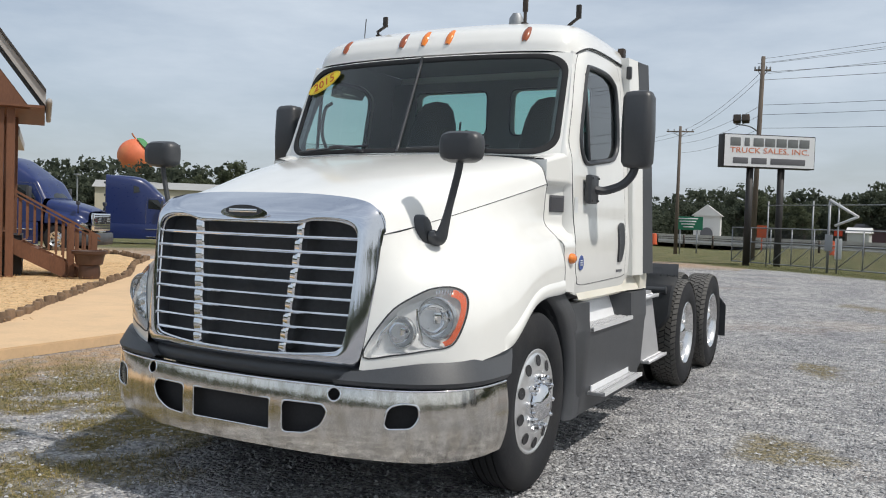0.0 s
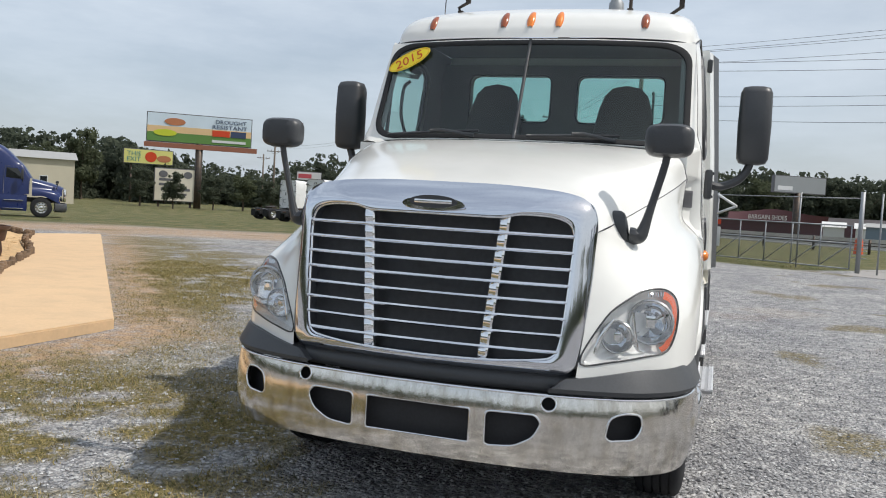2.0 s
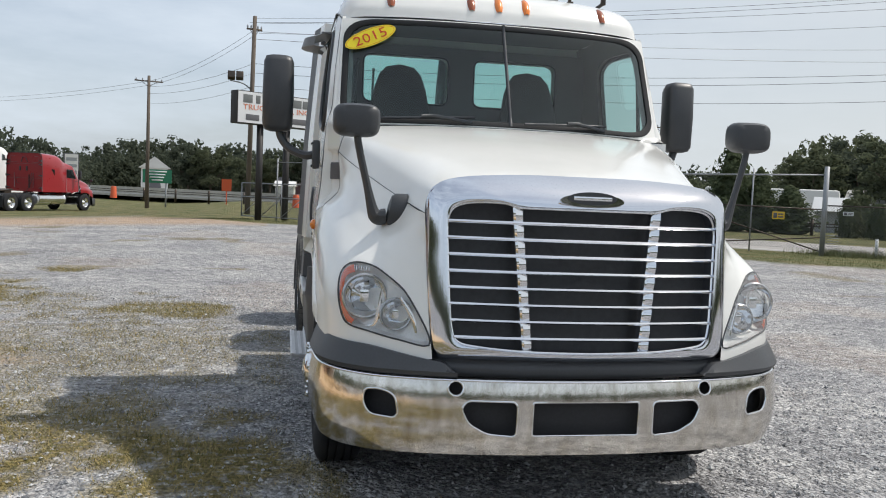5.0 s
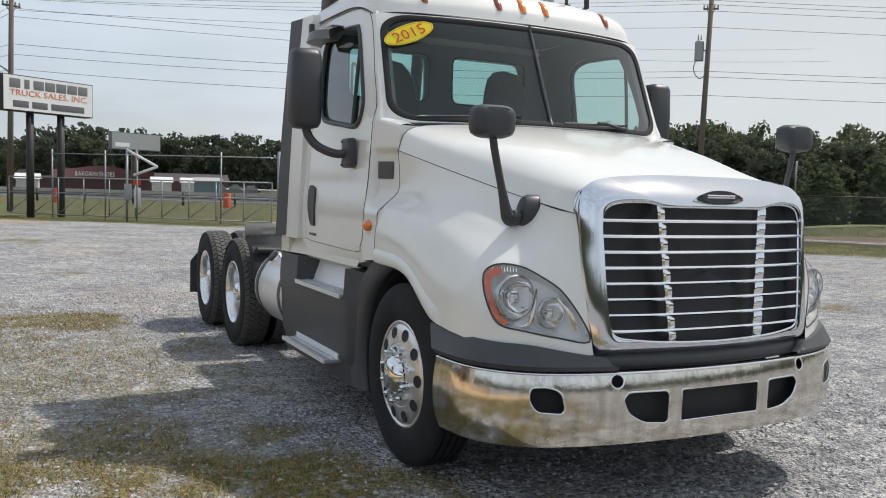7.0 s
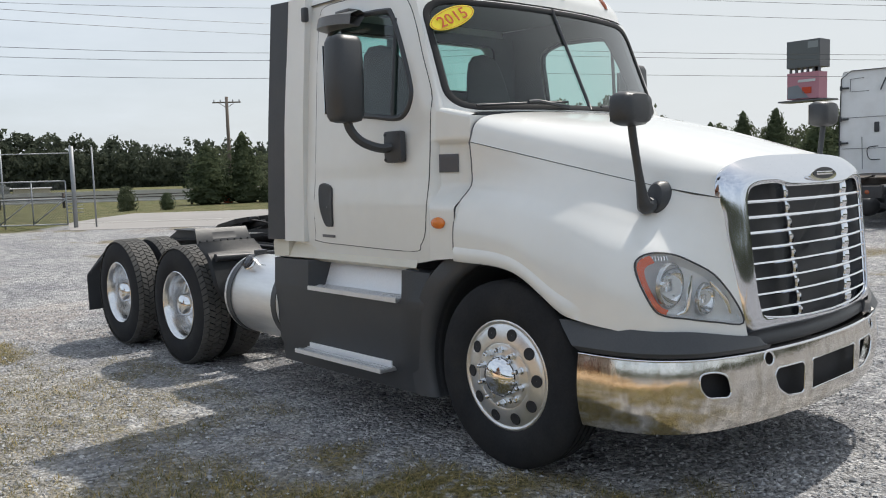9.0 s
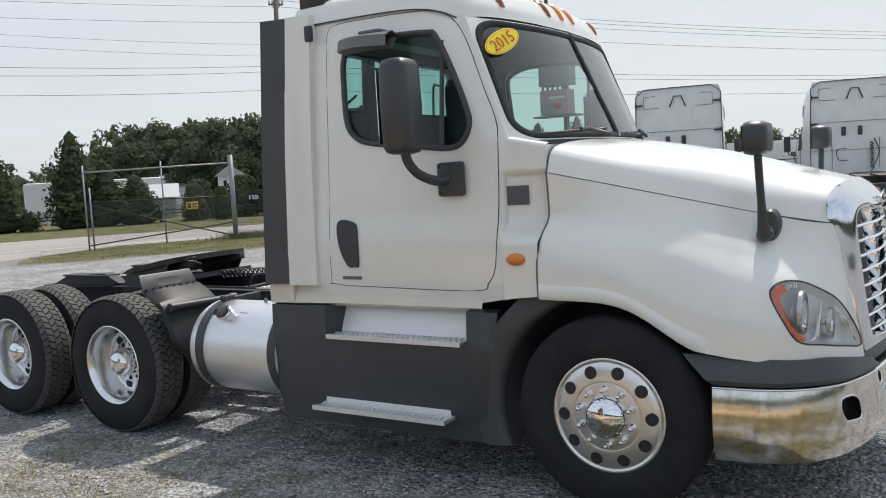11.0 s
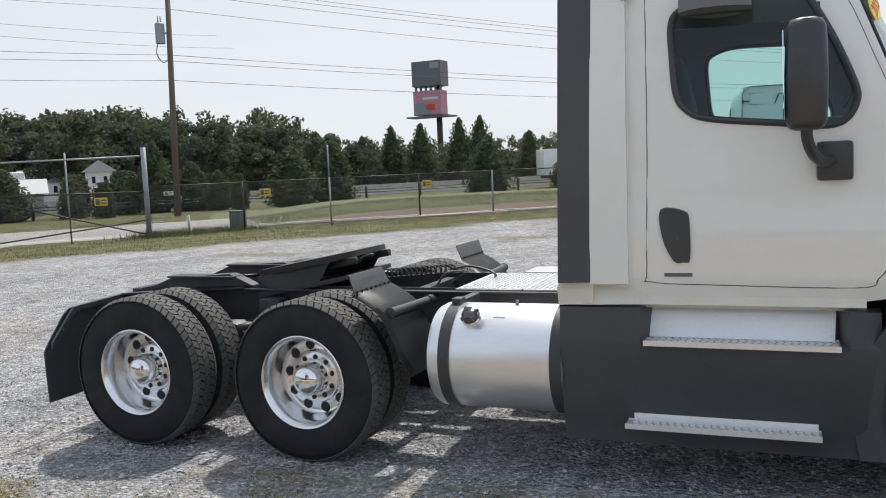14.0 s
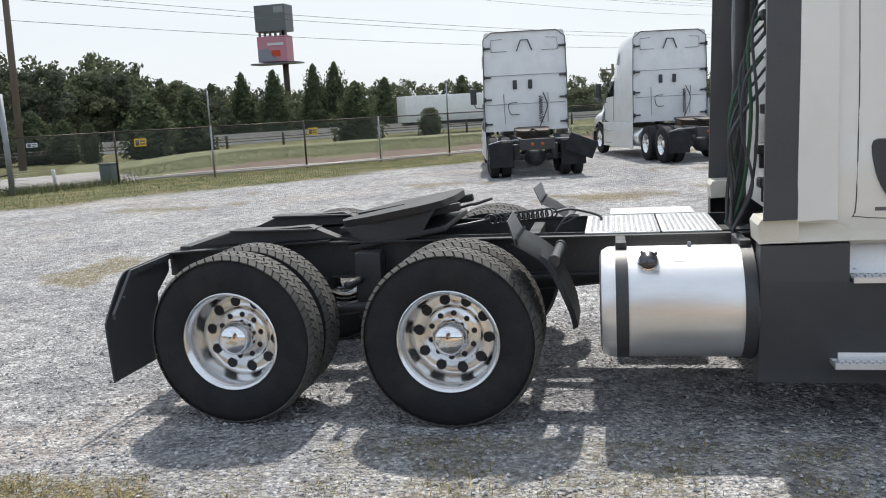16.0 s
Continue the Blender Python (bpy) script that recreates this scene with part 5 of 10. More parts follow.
# cowl between hood and glass
bm = bmesh.new()
quad_grid(bm, [[Vector((u * 1.0, 1.505 + 0.03 * u * u, 1.972 - 0.05 * u * u)), Vector((u * 1.02, 1.525 + 0.17 * abs(u) ** 2.2, 1.955 - 0.01 * u * u)), screen(u, 0.0, -0.01)] for u in np.linspace(-1, 1, 31)])
bmesh.ops.recalc_face_normals(bm, faces=bm.faces)
part("cowl", bm, BLACK, truck)
top_z = lambda y: float(np.interp(y, [1.545, 1.66, 1.80], [1.940, 1.966, 1.998]))


def cowl_ear(bm):
    rows = []
    for y in np.linspace(1.545, 1.79, 12):
        z, x = top_z(y), side_x(y, top_z(y) - 0.01)
        rows.append([(x, y, z - 0.012), (x - 0.004, y, z + 0.008), (x - 0.016, y, z + 0.020), (x - 0.05, y, z + 0.026), (0.97, y, z + 0.020), (0.90, y, z - 0.01)])
    quad_grid(bm, rows)
    quad_grid(bm, [[(side_x(1.548, z) + 0.001, 1.546, z), (0.80, 1.549, z)] for z in np.linspace(1.16, 1.955, 24)])


sided("cowl_ear", cowl_ear, WHITE, truck, "", 50)
for s, x0, x1 in ((1, 0.08, 0.62), (-1, -0.86, -0.22)):
    bm = bmesh.new()
    pts = [screen(x / 1.01, 0.02 + 0.035 * k / 8, 0.03) for k, x in enumerate(np.linspace(x0, x1, 9))]
    tube(bm, pts, 0.008, 6)
    tube(bm, [screen(x1 / 1.01 - 0.02, 0.0, 0.04), pts[5] + Vector((0, -0.01, 0.01)), pts[4] + Vector((0, -0.012, 0.008))], 0.011, 6)
    part("wiper", bm, BLACK, truck)

# year decal on the glass
c0, ux, vx = screen(-0.835, 0.81, 0.016), (screen(-0.76, 0.81, 0.016) - screen(-0.91, 0.81, 0.016)).normalized(), (screen(-0.835, 0.9, 0.016) - screen(-0.835, 0.7, 0.016)).normalized()
nz = ux.cross(vx).normalized()
rot = radians(24)
e1, e2 = ux * math.cos(rot) + vx * math.sin(rot), -ux * math.sin(rot) + vx * math.cos(rot)
bm = bmesh.new()
prism(bm, [c0 + e1 * (0.178 * math.cos(a)) + e2 * (0.064 * math.sin(a)) for a in np.linspace(0, 2 * math.pi, 41)[:-1]], nz * 0.002)
decal = part("year_decal", bm, YELLOW, truck, "yellow oval decal reading 2015 in red")
bm = bmesh.new()
tube(bm, [c0 + nz * 0.002 + e1 * (0.168 * math.cos(a)) + e2 * (0.056 * math.sin(a)) for a in np.linspace(0, 2 * math.pi, 41)[:-1]], 0.0016, 4, True)
part("decal_line", bm, RED_INK, decal)
basis = Matrix((e1, e2, nz)).transposed().to_4x4()
basis.translation = c0 + nz * 0.0045
words("year", "2015", RED_INK, decal, basis, 0.225, 0.07, 0.0015)

# back wall with two windows, and the lining of the cab
bm = panel(np.array([(-1.06, 1.12), (1.06, 1.12), (1.06, 2.78), (0.95, 2.93), (-0.95, 2.93), (-1.06, 2.78)]), [rounded([(-0.80, 2.285), (-0.105, 2.285), (-0.105, 2.668), (-0.80, 2.668)], 0.07), rounded([(0.105, 2.285), (0.80, 2.285), (0.80, 2.668), (0.105, 2.668)], 0.07)], 0.035, lambda a, b: Vector((a, 3.25, b)), thick=(0, 0.02, 0))
part("back_wall", bm, [WHITE], truck, "white cab back wall with two windows")
for s in (1, -1):
    bm = bmesh.new()
    box(bm, *sorted((0.09 * s, 0.81 * s)), 3.258, 3.262, 2.25, 2.675)
    part("rear_pane", bm, GLASS_SIDE, truck)
    bm = bmesh.new()
    tube(bm, [(a * s, 3.150, b) for a, b in rounded([(0.105, 2.285), (0.80, 2.285), (0.80, 2.668), (0.105, 2.668)], 0.07)], 0.008, 6, True)
    part("rear_window_seal", bm, BLACK, truck)
bm = panel(np.array([(-1.05, 1.15), (1.05, 1.15), (1.05, 2.75), (-1.05, 2.75)]), [rounded([(-0.80, 2.285), (-0.105, 2.285), (-0.105, 2.668), (-0.80, 2.668)], 0.07), rounded([(0.105, 2.285), (0.80, 2.285), (0.80, 2.668), (0.105, 2.668)], 0.07)], 0.05, lambda a, b: Vector((a, 3.150, b)))
part("back_lining", bm, CABIN, truck)
bm = bmesh.new()
quad_grid(bm, [[(x, 1.9 + 0.1 * abs(x), 2.695), (x, 2.3, 2.80), (x, 3.22, 2.82)] for x in np.linspace(-1.0, 1.0, 9)])
part("headliner", bm, CABIN, truck)
sided("side_lining", lambda bm: panel(BODY, [win_o], 0.05, lambda a, b: Vector((side_x(a, b) - 0.035, a, b)), bm=bm), CABIN, truck)
bm = bmesh.new()
box(bm, -1.08, 1.08, 1.6, 3.24, 1.13, 1.16)
part("cab_floor", bm, CABIN, truck)
bm = bmesh.new()
quad_grid(bm, [[(x, 1.60 + 0.12 * abs(x) ** 2, 1.97), (x, 1.80 + 0.05 * abs(x), 2.005), (x, 2.02, 2.0), (x, 2.12, 1.90), (x, 2.08, 1.60), (x, 1.95, 1.2)] for x in np.linspace(-1.06, 1.06, 17)])
box(bm, 0.22, 0.82, 1.93, 2.10, 1.98, 2.065, 0.03)
part("dashboard", bm, material("grey_dashboard", (0.10, 0.105, 0.11), 0.6, vary=0.1), truck, "grey moulded dashboard")
bm = bmesh.new()
wc, wa = Vector((0.52, 2.22, 1.93)), Euler((radians(28), 0, 0)).to_matrix()
tube(bm, [wc + wa @ Vector((0.23 * math.cos(a), 0.23 * math.sin(a), 0)) for a in np.linspace(0, 2 * math.pi, 33)[:-1]], 0.016, 8, True)
for a in (0.2, math.pi - 0.2, -math.pi / 2):
    tube(bm, [wc, wc + wa @ Vector((0.22 * math.cos(a), 0.22 * math.sin(a), 0))], 0.014, 6)
rod(bm, wc, wc + wa @ Vector((0, 0, -0.35)), 0.04, 0.05)
part("steering_wheel", bm, BLACK, truck)
for s in (1, -1):
    bm = bmesh.new()
    box(bm, 0.52 * s - 0.26, 0.52 * s + 0.26, 2.45, 2.98, 1.55, 1.70, 0.05)
    rows = []
    for z, w, y, d in ((1.66, 0.25, 2.86, 0.09), (1.9, 0.265, 2.90, 0.08), (2.2, 0.255, 2.95, 0.07), (2.38, 0.22, 2.98, 0.06), (2.49, 0.18, 3.00, 0.05), (2.55, 0.12, 3.01, 0.035), (2.57, 0.02, 3.015, 0.01)):
        rows.append([(0.52 * s + w * math.cos(a) * (abs(math.cos(a)) ** -0.4 if abs(math.cos(a)) > 0.05 else 1) * 0.92, y + d * math.sin(a), z) for a in np.linspace(0, 2 * math.pi, 25)[:-1]])
    quad_grid(bm, rows, closed_v=True)
    bmesh.ops.recalc_face_normals(bm, faces=bm.faces)
    rod(bm, (0.52 * s, 2.72, 1.16), (0.52 * s, 2.72, 1.56), 0.16)
    box(bm, 0.52 * s - 0.05 - 0.30 * s, 0.52 * s + 0.05 - 0.30 * s, 2.55, 2.92, 1.86, 1.93, 0.02)
    part("seat", bm, SEAT, truck, "dark grey high-backed cab seat", 60)
bm = bmesh.new()
tube(bm, curve_pts([(-0.93, 2.02, 2.06), (-0.95, 1.97, 2.2), (-0.95, 2.0, 2.38), (-0.93, 2.06, 2.44)], 5), 0.013, 6)
part("grab_handle", bm, BLACK, truck)

# rocker, side extenders, cab rear corner
sided("rocker", lambda bm: quad_grid(bm, [[(1.155, y, 1.175), (1.162, y, 1.165), (1.150 + 0.05 * smoothstep(2.9, 3.4, y), y, 1.12), (1.175 + 0.05 * smoothstep(2.9, 3.4, y), y, 1.065), (1.13, y, 1.04)] for y in np.linspace(1.93, 3.47, 30)]), CREAM, truck, "cream painted sill under the door")


def corner_panel(bm):
    f = lambda y, z: Vector((float(np.interp(z, [1.18, 2.0, 2.85], [1.212, 1.180, 1.115])) + 0.03 * smoothstep(3.1, 3.3, y), y, z))
    rear = lambda z: float(np.interp(z, [1.18, 2.85], [3.290, 3.262]))
    rows = []
    for t in np.linspace(0, 1, 6):
        rows.append([f(3.086 + (rear(z) - 3.086) * t, z) for z in np.linspace(1.18, 2.86, 24)])
    quad_grid(bm, rows)
    quad_grid(bm, [[Vector((p.x - 0.06, p.y, p.z)) for p in rows[0]], rows[0]])


sided("corner_panel", corner_panel, WHITE, truck, "white cab rear corner panel", 60)


def extender(bm):
    rows = []
    for t in np.linspace(0, 1, 5):
        row = []
        for z in np.linspace(1.19, 2.855, 24):
            y = float(np.interp(z, [1.19, 2.85], [3.286, 3.258])) + t * 0.172
            row.append(Vector((float(np.interp(z, [1.18, 2.0, 2.85], [1.242, 1.205, 1.145])) + 0.036 * t, y, z)))
        rows.append(row)
    inner = [[Vector((p.x - 0.03, p.y, p.z)) for p in r] for r in rows[::-1]]
    quad_grid(bm, rows + inner, closed_u=True)


sided("side_extender", extender, SKIRT, truck, "black rubber side extender behind the cab", 60)
sided("corner_light", lambda bm: box(bm, 1.105, 1.145, 3.06, 3.11, 2.69, 2.79, 0.015), BLACK, truck)
sided("cab_rear_tray", lambda bm: prism(bm, [(0.95, 3.275, 1.195), (0.95, 3.275, 1.075), (0.95, 3.47, 1.06), (0.95, 3.478, 1.16), (0.95, 3.46, 1.19)], (0.272, 0, 0)), CREAM, truck)


# door mirrors, hood mirrors and window mirror
def door_mirror(bm):
    rows = []
    for z, w, d, sc in ((1.945, 0.05, 0.05, 0), (1.955, 0.085, 0.075, 0), (1.985, 0.10, 0.09, 0), (2.20, 0.105, 0.095, 0), (2.41, 0.10, 0.088, 0), (2.445, 0.085, 0.07, 0), (2.455, 0.05, 0.04, 0)):
        rows.append([(1.45 + w * np.sign(math.cos(a)) * abs(math.cos(a)) ** 0.5, 2.205 + d * np.sign(math.sin(a)) * abs(math.sin(a)) ** 0.6, z) for a in np.linspace(0, 2 * math.pi, 25)[:-1]])
    vs = quad_grid(bm, rows, closed_v=True)
    bm.faces.new(vs[0])
    bm.faces.new(vs[-1])


mir = {s: o_ for s, o_ in zip((1, -1), sided("door_mirror", door_mirror, BLACK, door_obj, "tall black door mirror on a curved arm", 50))}


def mirror_arm(bm):
    tube(bm, curve_pts([(1.19, 2.08, 1.80), (1.26, 2.12, 1.79), (1.36, 2.17, 1.83), (1.42, 2.20, 1.90), (1.445, 2.205, 1.98)], 6), 0.028, 8)
    box(bm, 1.165, 1.215, 1.99, 2.155, 1.70, 1.892, 0.02)
    for dy, dz in ((2.01, 1.72), (2.135, 1.72), (2.01, 1.87), (2.135, 1.87)):
        rod(bm, (1.214, dy, dz), (1.222, dy, dz), 0.008, 0.006, 8)


sided("mirror_arm", mirror_arm, BLACK, mir)
sided("mirror_face", lambda bm: box(bm, 1.37, 1.53, 2.302, 2.306, 2.0, 2.40, 0.0), MIRROR, mir)


def hood_mirror(bm):
    rows = []
    for y, w, h in ((0.40, 0.06, 0.04), (0.405, 0.095, 0.066), (0.43, 0.112, 0.078), (0.48, 0.116, 0.082), (0.505, 0.108, 0.075), (0.51, 0.08, 0.05)):
        rows.append([(1.055 + w * np.sign(math.cos(a)) * abs(math.cos(a)) ** 0.55, y, 1.91 + h * np.sign(math.sin(a)) * abs(math.sin(a)) ** 0.55) for a in np.linspace(0, 2 * math.pi, 29)[:-1]])
    vs = quad_grid(bm, rows, closed_v=True)
    bm.faces.new(vs[0])
    bm.faces.new(vs[-1])


hmir = {s: o_ for s, o_ in zip((1, -1), sided("hood_mirror", hood_mirror, BLACK, truck, "black hood mirror on a stalk", 50))}


def hood_arm(bm):
    tube(bm, curve_pts([(1.052, 0.46, 1.86), (1.040, 0.46, 1.78), (0.995, 0.46, 1.60), (0.962, 0.46, 1.475), (0.94, 0.46, 1.445), (0.90, 0.46, 1.445)], 5), lambda t: 0.020 + 0.026 * smoothstep(0.35, 0.9, t), 10, flat=0.8)
    rows = []
    for d, r in ((-0.07, 1.0), (-0.012, 1.0), (0.006, 0.86), (0.012, 0.5), (0.013, 0.02)):
        rows.append([(0.878 + d - 0.18 * 0.084 * r * math.sin(a), 0.45 + 0.052 * r * math.cos(a), 1.482 + 0.080 * r * math.sin(a)) for a in np.linspace(0, 2 * math.pi, 25)[:-1]])
    quad_grid(bm, rows, closed_v=True)


sided("mirror_stalk", hood_arm, BLACK, hmir)
sided("mirror_face", lambda bm: box(bm, 0.96, 1.15, 0.511, 0.513, 1.85, 1.97), MIRROR, hmir)

hmir[1].location = (-0.035, 0, 0.022)


def look_down(bm):
    rows = []
    for y in np.linspace(2.45, 2.80, 8):
        k = math.sin(math.pi * (0.08 + 0.84 * (y - 2.45) / 0.35)) ** 0.4
        rows.append([(1.08 + 0.005 * k, y, 2.655), (1.10 + 0.06 * k, y, 2.675), (1.10 + 0.18 * k, y, 2.645), (1.10 + 0.20 * k, y, 2.58), (1.09 + 0.09 * k, y, 2.57)])
    quad_grid(bm, rows, closed_v=True)
    box(bm, 1.07, 1.16, 2.53, 2.68, 2.675, 2.695, 0.006)


sided("look_down_mirror", look_down, material("grey_mirror_cover", (0.14, 0.14, 0.14), 0.35, vary=0.1), truck, "small black look-down mirror over the window", sides=(-1,))
sided("look_down_glass", lambda bm: prism(bm, [(1.115, 2.50, 2.592), (1.245, 2.50, 2.582), (1.245, 2.75, 2.582), (1.115, 2.75, 2.592)], (0, 0, -0.003)), MIRROR, truck, sides=(-1,))

# roof fittings
for x, y, h, lean in ((-0.63, 2.25, 0.16, 0.05), (0.59, 2.25, 0.20, 0.0), (0.86, 2.45, 0.20, 0.06)):
    bm = bmesh.new()
    z0 = 2.93 if abs(x) > 0.8 else 2.96
    box(bm, x - 0.02, x + 0.02, y - 0.03, y + 0.03, z0 - 0.02, z0 + 0.025, 0.006)
    tube(bm, [(x, y, z0), (x - lean * 0.4, y, z0 + 0.05), (x + lean, y, z0 + h * 0.55)], 0.013, 6)
    box(bm, x + lean - 0.018, x + lean + 0.018, y - 0.012, y + 0.012, z0 + h * 0.5, z0 + h, 0.005)
    part("antenna_mount", bm, GREASE, truck, "rusty dark antenna bracket")
bm = bmesh.new()
lathe(bm, [(0.10, 0.001), (0.095, 0.03), (0.06, 0.052), (0.0, 0.056), (-0.06, 0.056)], (0.48, 2.35, 2.985), "Z", 16)
part("beacon", bm, STEEL, truck)
bm = bmesh.new()
tube(bm, [(-0.74, 2.2, 2.92), (-0.74, 2.22, 3.11)], 0.004, 5)
part("whip_antenna", bm, BLACK, truck)
bm = bmesh.new()
box(bm, -1.0, -0.86, 3.05, 3.25, 2.90, 3.01, 0.01)
part("roof_bracket", bm, GREASE, truck, "rusty brown bracket on the roof edge")
sided("roof_bracket", lambda bm: box(bm, 0.99, 1.04, 3.2, 3.27, 2.83, 2.96, 0.006), GREASE, truck, sides=(1,))


# side fairing, steps -----------------------------------------------------------
def skirt(bm):
    # front wheel-arch cheek, lower band and rear block
    ys = np.linspace(1.86, 3.465, 34)
    rows = []
    for y in ys:
        f = smoothstep(1.86, 2.0, y)
        notch = smoothstep(2.02, 2.06, y) * (1 - smoothstep(2.985, 3.03, y))
        top_x = 1.235 - notch * 0.185
        mid = 1.225
        rows.append([(1.08, y, 1.05), (top_x - 0.10 * (1 - f) - 0.01, y, 1.052 - 0.02 * (1 - f)), (top_x - 0.06 * (1 - f) - notch * 0.005, y, 0.86 + 0.012), (mid - 0.05 * (1 - f) + 0.01, y, 0.855 - 0.008 * notch),
                     (mid - 0.05 * (1 - f), y, 0.80), (mid - 0.045 * (1 - f) - 0.02, y, 0.45), (mid - 0.04 * (1 - f) - 0.04, y, 0.41), (mid - 0.04 * (1 - f) - 0.05, y, 0.29), (1.10, y, 0.265), (1.0, y, 0.27)])
    vs = quad_grid(bm, rows)
    bm.faces.new(vs[-1])
    bm.faces.new(vs[0])


sided("side_skirt", skirt, SKIRT, truck, "charcoal plastic side fairing with two steps", 50)


def arch_liner(bm):
    rows = []
    for k in range(29):
        a = radians(-22 + 174 * k / 28)
        rows.append([(x, 1.21 + r * math.cos(a), max(0.29, 0.52 + r * math.sin(a))) for x, r in ((0.70, 0.62), (1.13, 0.625))])
    quad_grid(bm, rows)


def arch_flare(bm):
    """Rounded plastic edge that carries the side fairing round the back of the wheel."""
    rows = []
    for k in range(25):
        a = radians(-22 + 104 * k / 24)
        row = []
        for x, r in ((1.08, 0.622), (1.135, 0.628), (1.158, 0.640), (1.172, 0.662), (1.180, 0.70), (1.184, 0.78)):
            y, z = 1.21 + r * math.cos(a), 0.52 + r * math.sin(a)
            row.append((x - 0.03 * smoothstep(0.98, 1.14, z), y, min(1.150, max(0.29, z))))
        rows.append(row)
    quad_grid(bm, rows)


sided("wheel_arch_liner", arch_liner, BLACK, truck)
sided("arch_flare", arch_flare, SKIRT, truck, "rounded charcoal arch behind the front wheel", 60)


def tread(bm, x0, x1, y0, y1, z):
    box(bm, x0, x1, y0, y1, z - 0.022, z, 0.004)
    nx = max(2, int((x1 - x0) / 0.036))
    ny = int((y1 - y0) / 0.036)
    for i in range(nx):
        for j in range(ny):
            cx, cy = x0 + (i + 0.5) * (x1 - x0) / nx, y0 + (j + 0.5 + 0.25 * (i % 2)) * (y1 - y0) / ny
            if cy + 0.014 < y1:
                slim_box(bm, cx - 0.011, cx + 0.011, cy - 0.012, cy + 0.012, z, z + 0.006, mat=1)
    slim_box(bm, x0, x0 + 0.012, y0, y1, z, z + 0.008, mat=1)
    slim_box(bm, x1 - 0.010, x1 + 0.001, y0, y1, z - 0.020, z + 0.008, mat=1)


def upper_step(bm):
    tread(bm, 1.065, 1.25, 2.045, 3.01, 0.872)


ust = {s: o_ for s, o_ in zip((1, -1), sided("upper_step", upper_step, [STEP, STEP_TOP], truck, "aluminium upper step with raised tread", 30))}
sided("kick_plate", lambda bm: [prism(bm, [(1.110, 2.07, 0.876), (1.110, 3.005, 0.876), (1.052, 2.99, 1.056), (1.052, 2.06, 1.050)], (-0.006, 0, 0))] + [rod(bm, (1.105 - (z - 0.876) * 0.32, y, z), (1.115 - (z - 0.876) * 0.32, y, z), 0.009, 0.007, 8) for y, z in ((2.085, 1.03), (2.965, 1.035), (2.085, 0.90), (2.97, 0.90))], material("sheet_aluminium", (0.86, 0.87, 0.89), 0.45, 0.25, vary=0.05, scale=3), ust, "smooth aluminium kick plate")


def lower_step(bm):
    tread(bm, 1.185, 1.315, 2.135, 3.105, 0.430)


lst = {s: o_ for s, o_ in zip((1, -1), sided("lower_step", lower_step, [STEP, STEP_TOP], truck, "aluminium lower step with raised tread", 30))}
sided("step_riser", lambda bm: box(bm, 1.205, 1.216, 2.15, 3.07, 0.425, 0.470, 0.003), material("sheet_aluminium", (0.82, 0.83, 0.85), 0.55, 0.25), lst)


# wheels ------------------------------------------------------------------------
def tyre_mesh(lugs):
    bm = bmesh.new()
    R, W = 0.523, 0.135
    prof = [(-W + 0.03, 0.295), (-W + 0.005, 0.33), (-W, 0.40), (-W + 0.008, 0.46), (-W + 0.022, 0.497), (-W + 0.035, R - 0.012), (-0.09, R - 0.006), (0, R - 0.003), (0.09, R - 0.006), (W - 0.035, R - 0.012), (W - 0.022, 0.497), (W - 0.008, 0.46), (W, 0.40), (W - 0.005, 0.33), (W - 0.03, 0.295)]
    if not lugs:
        for gx in (-0.066, -0.022, 0.022, 0.066):
            i = next(k for k, p in enumerate(prof) if p[0] > gx - 0.005 and p[1] > 0.5)
            prof[i:i] = [(gx - 0.006, R - 0.004), (gx - 0.005, R - 0.016), (gx + 0.005, R - 0.016), (gx + 0.006, R - 0.004)]
        prof = sorted(prof[:prof.index((-W + 0.035, R - 0.012)) + 1], key=lambda p: 0) + sorted([p for p in prof if abs(p[0]) < W - 0.03 and p[1] > 0.5 and p != (-W + 0.035, R - 0.012) and p != (W - 0.035, R - 0.012)]) + prof[prof.index((W - 0.035, R - 0.012)):]
    lathe(bm, prof, (0, 0, 0), "X", 72)
    bmesh.ops.recalc_face_normals(bm, faces=bm.faces)
    return mesh_of(bm, RUBBER, 40)


def tread_mesh():
    """Drive tread: five rows of slanted lugs, interlocking."""
    bm = bmesh.new()
    R, n = 0.523, 58
    rows = ((-0.124, -0.084), (-0.079, -0.030), (-0.025, 0.025), (0.030, 0.079), (0.084, 0.124))
    for k in range(n):
        for row, (xa, xb) in enumerate(rows):
            m = Matrix.Rotation(2 * math.pi * (k + (0.0, 0.5, 0.0, 0.5, 0.0)[row]) / n, 4, "X")
            hw = math.pi * R / n * 0.80
            sk = (0.010, -0.012, 0.012, -0.012, 0.010)[row]
            co = []
            for x, t in ((xa, -1), (xb, 1)):
                for y in (-hw, hw):
                    drop = 0.020 if (row == 0 and t < 0) or (row == 4 and t > 0) else 0.0
                    for z in (R - 0.02, R + 0.006 - drop):
                        co.append(m @ Vector((x, y + t * sk, z)))
            v = [bm.verts.new(c) for c in co]
            for q in ((0, 1, 3, 2), (4, 6, 7, 5), (0, 4, 5, 1), (2, 3, 7, 6), (1, 5, 7, 3)):
                bm.faces.new([v[i] for i in q])
    bmesh.ops.recalc_face_normals(bm, faces=bm.faces)
    # lug colour is lifted both for road dust and for sun grazing the tops
    return mesh_of(bm, material("dusty_sunlit_tread_rubber", (0.088, 0.085, 0.080), 0.8, vary=0.3, scale=9, bump=0.1, bump_scale=120), 30)


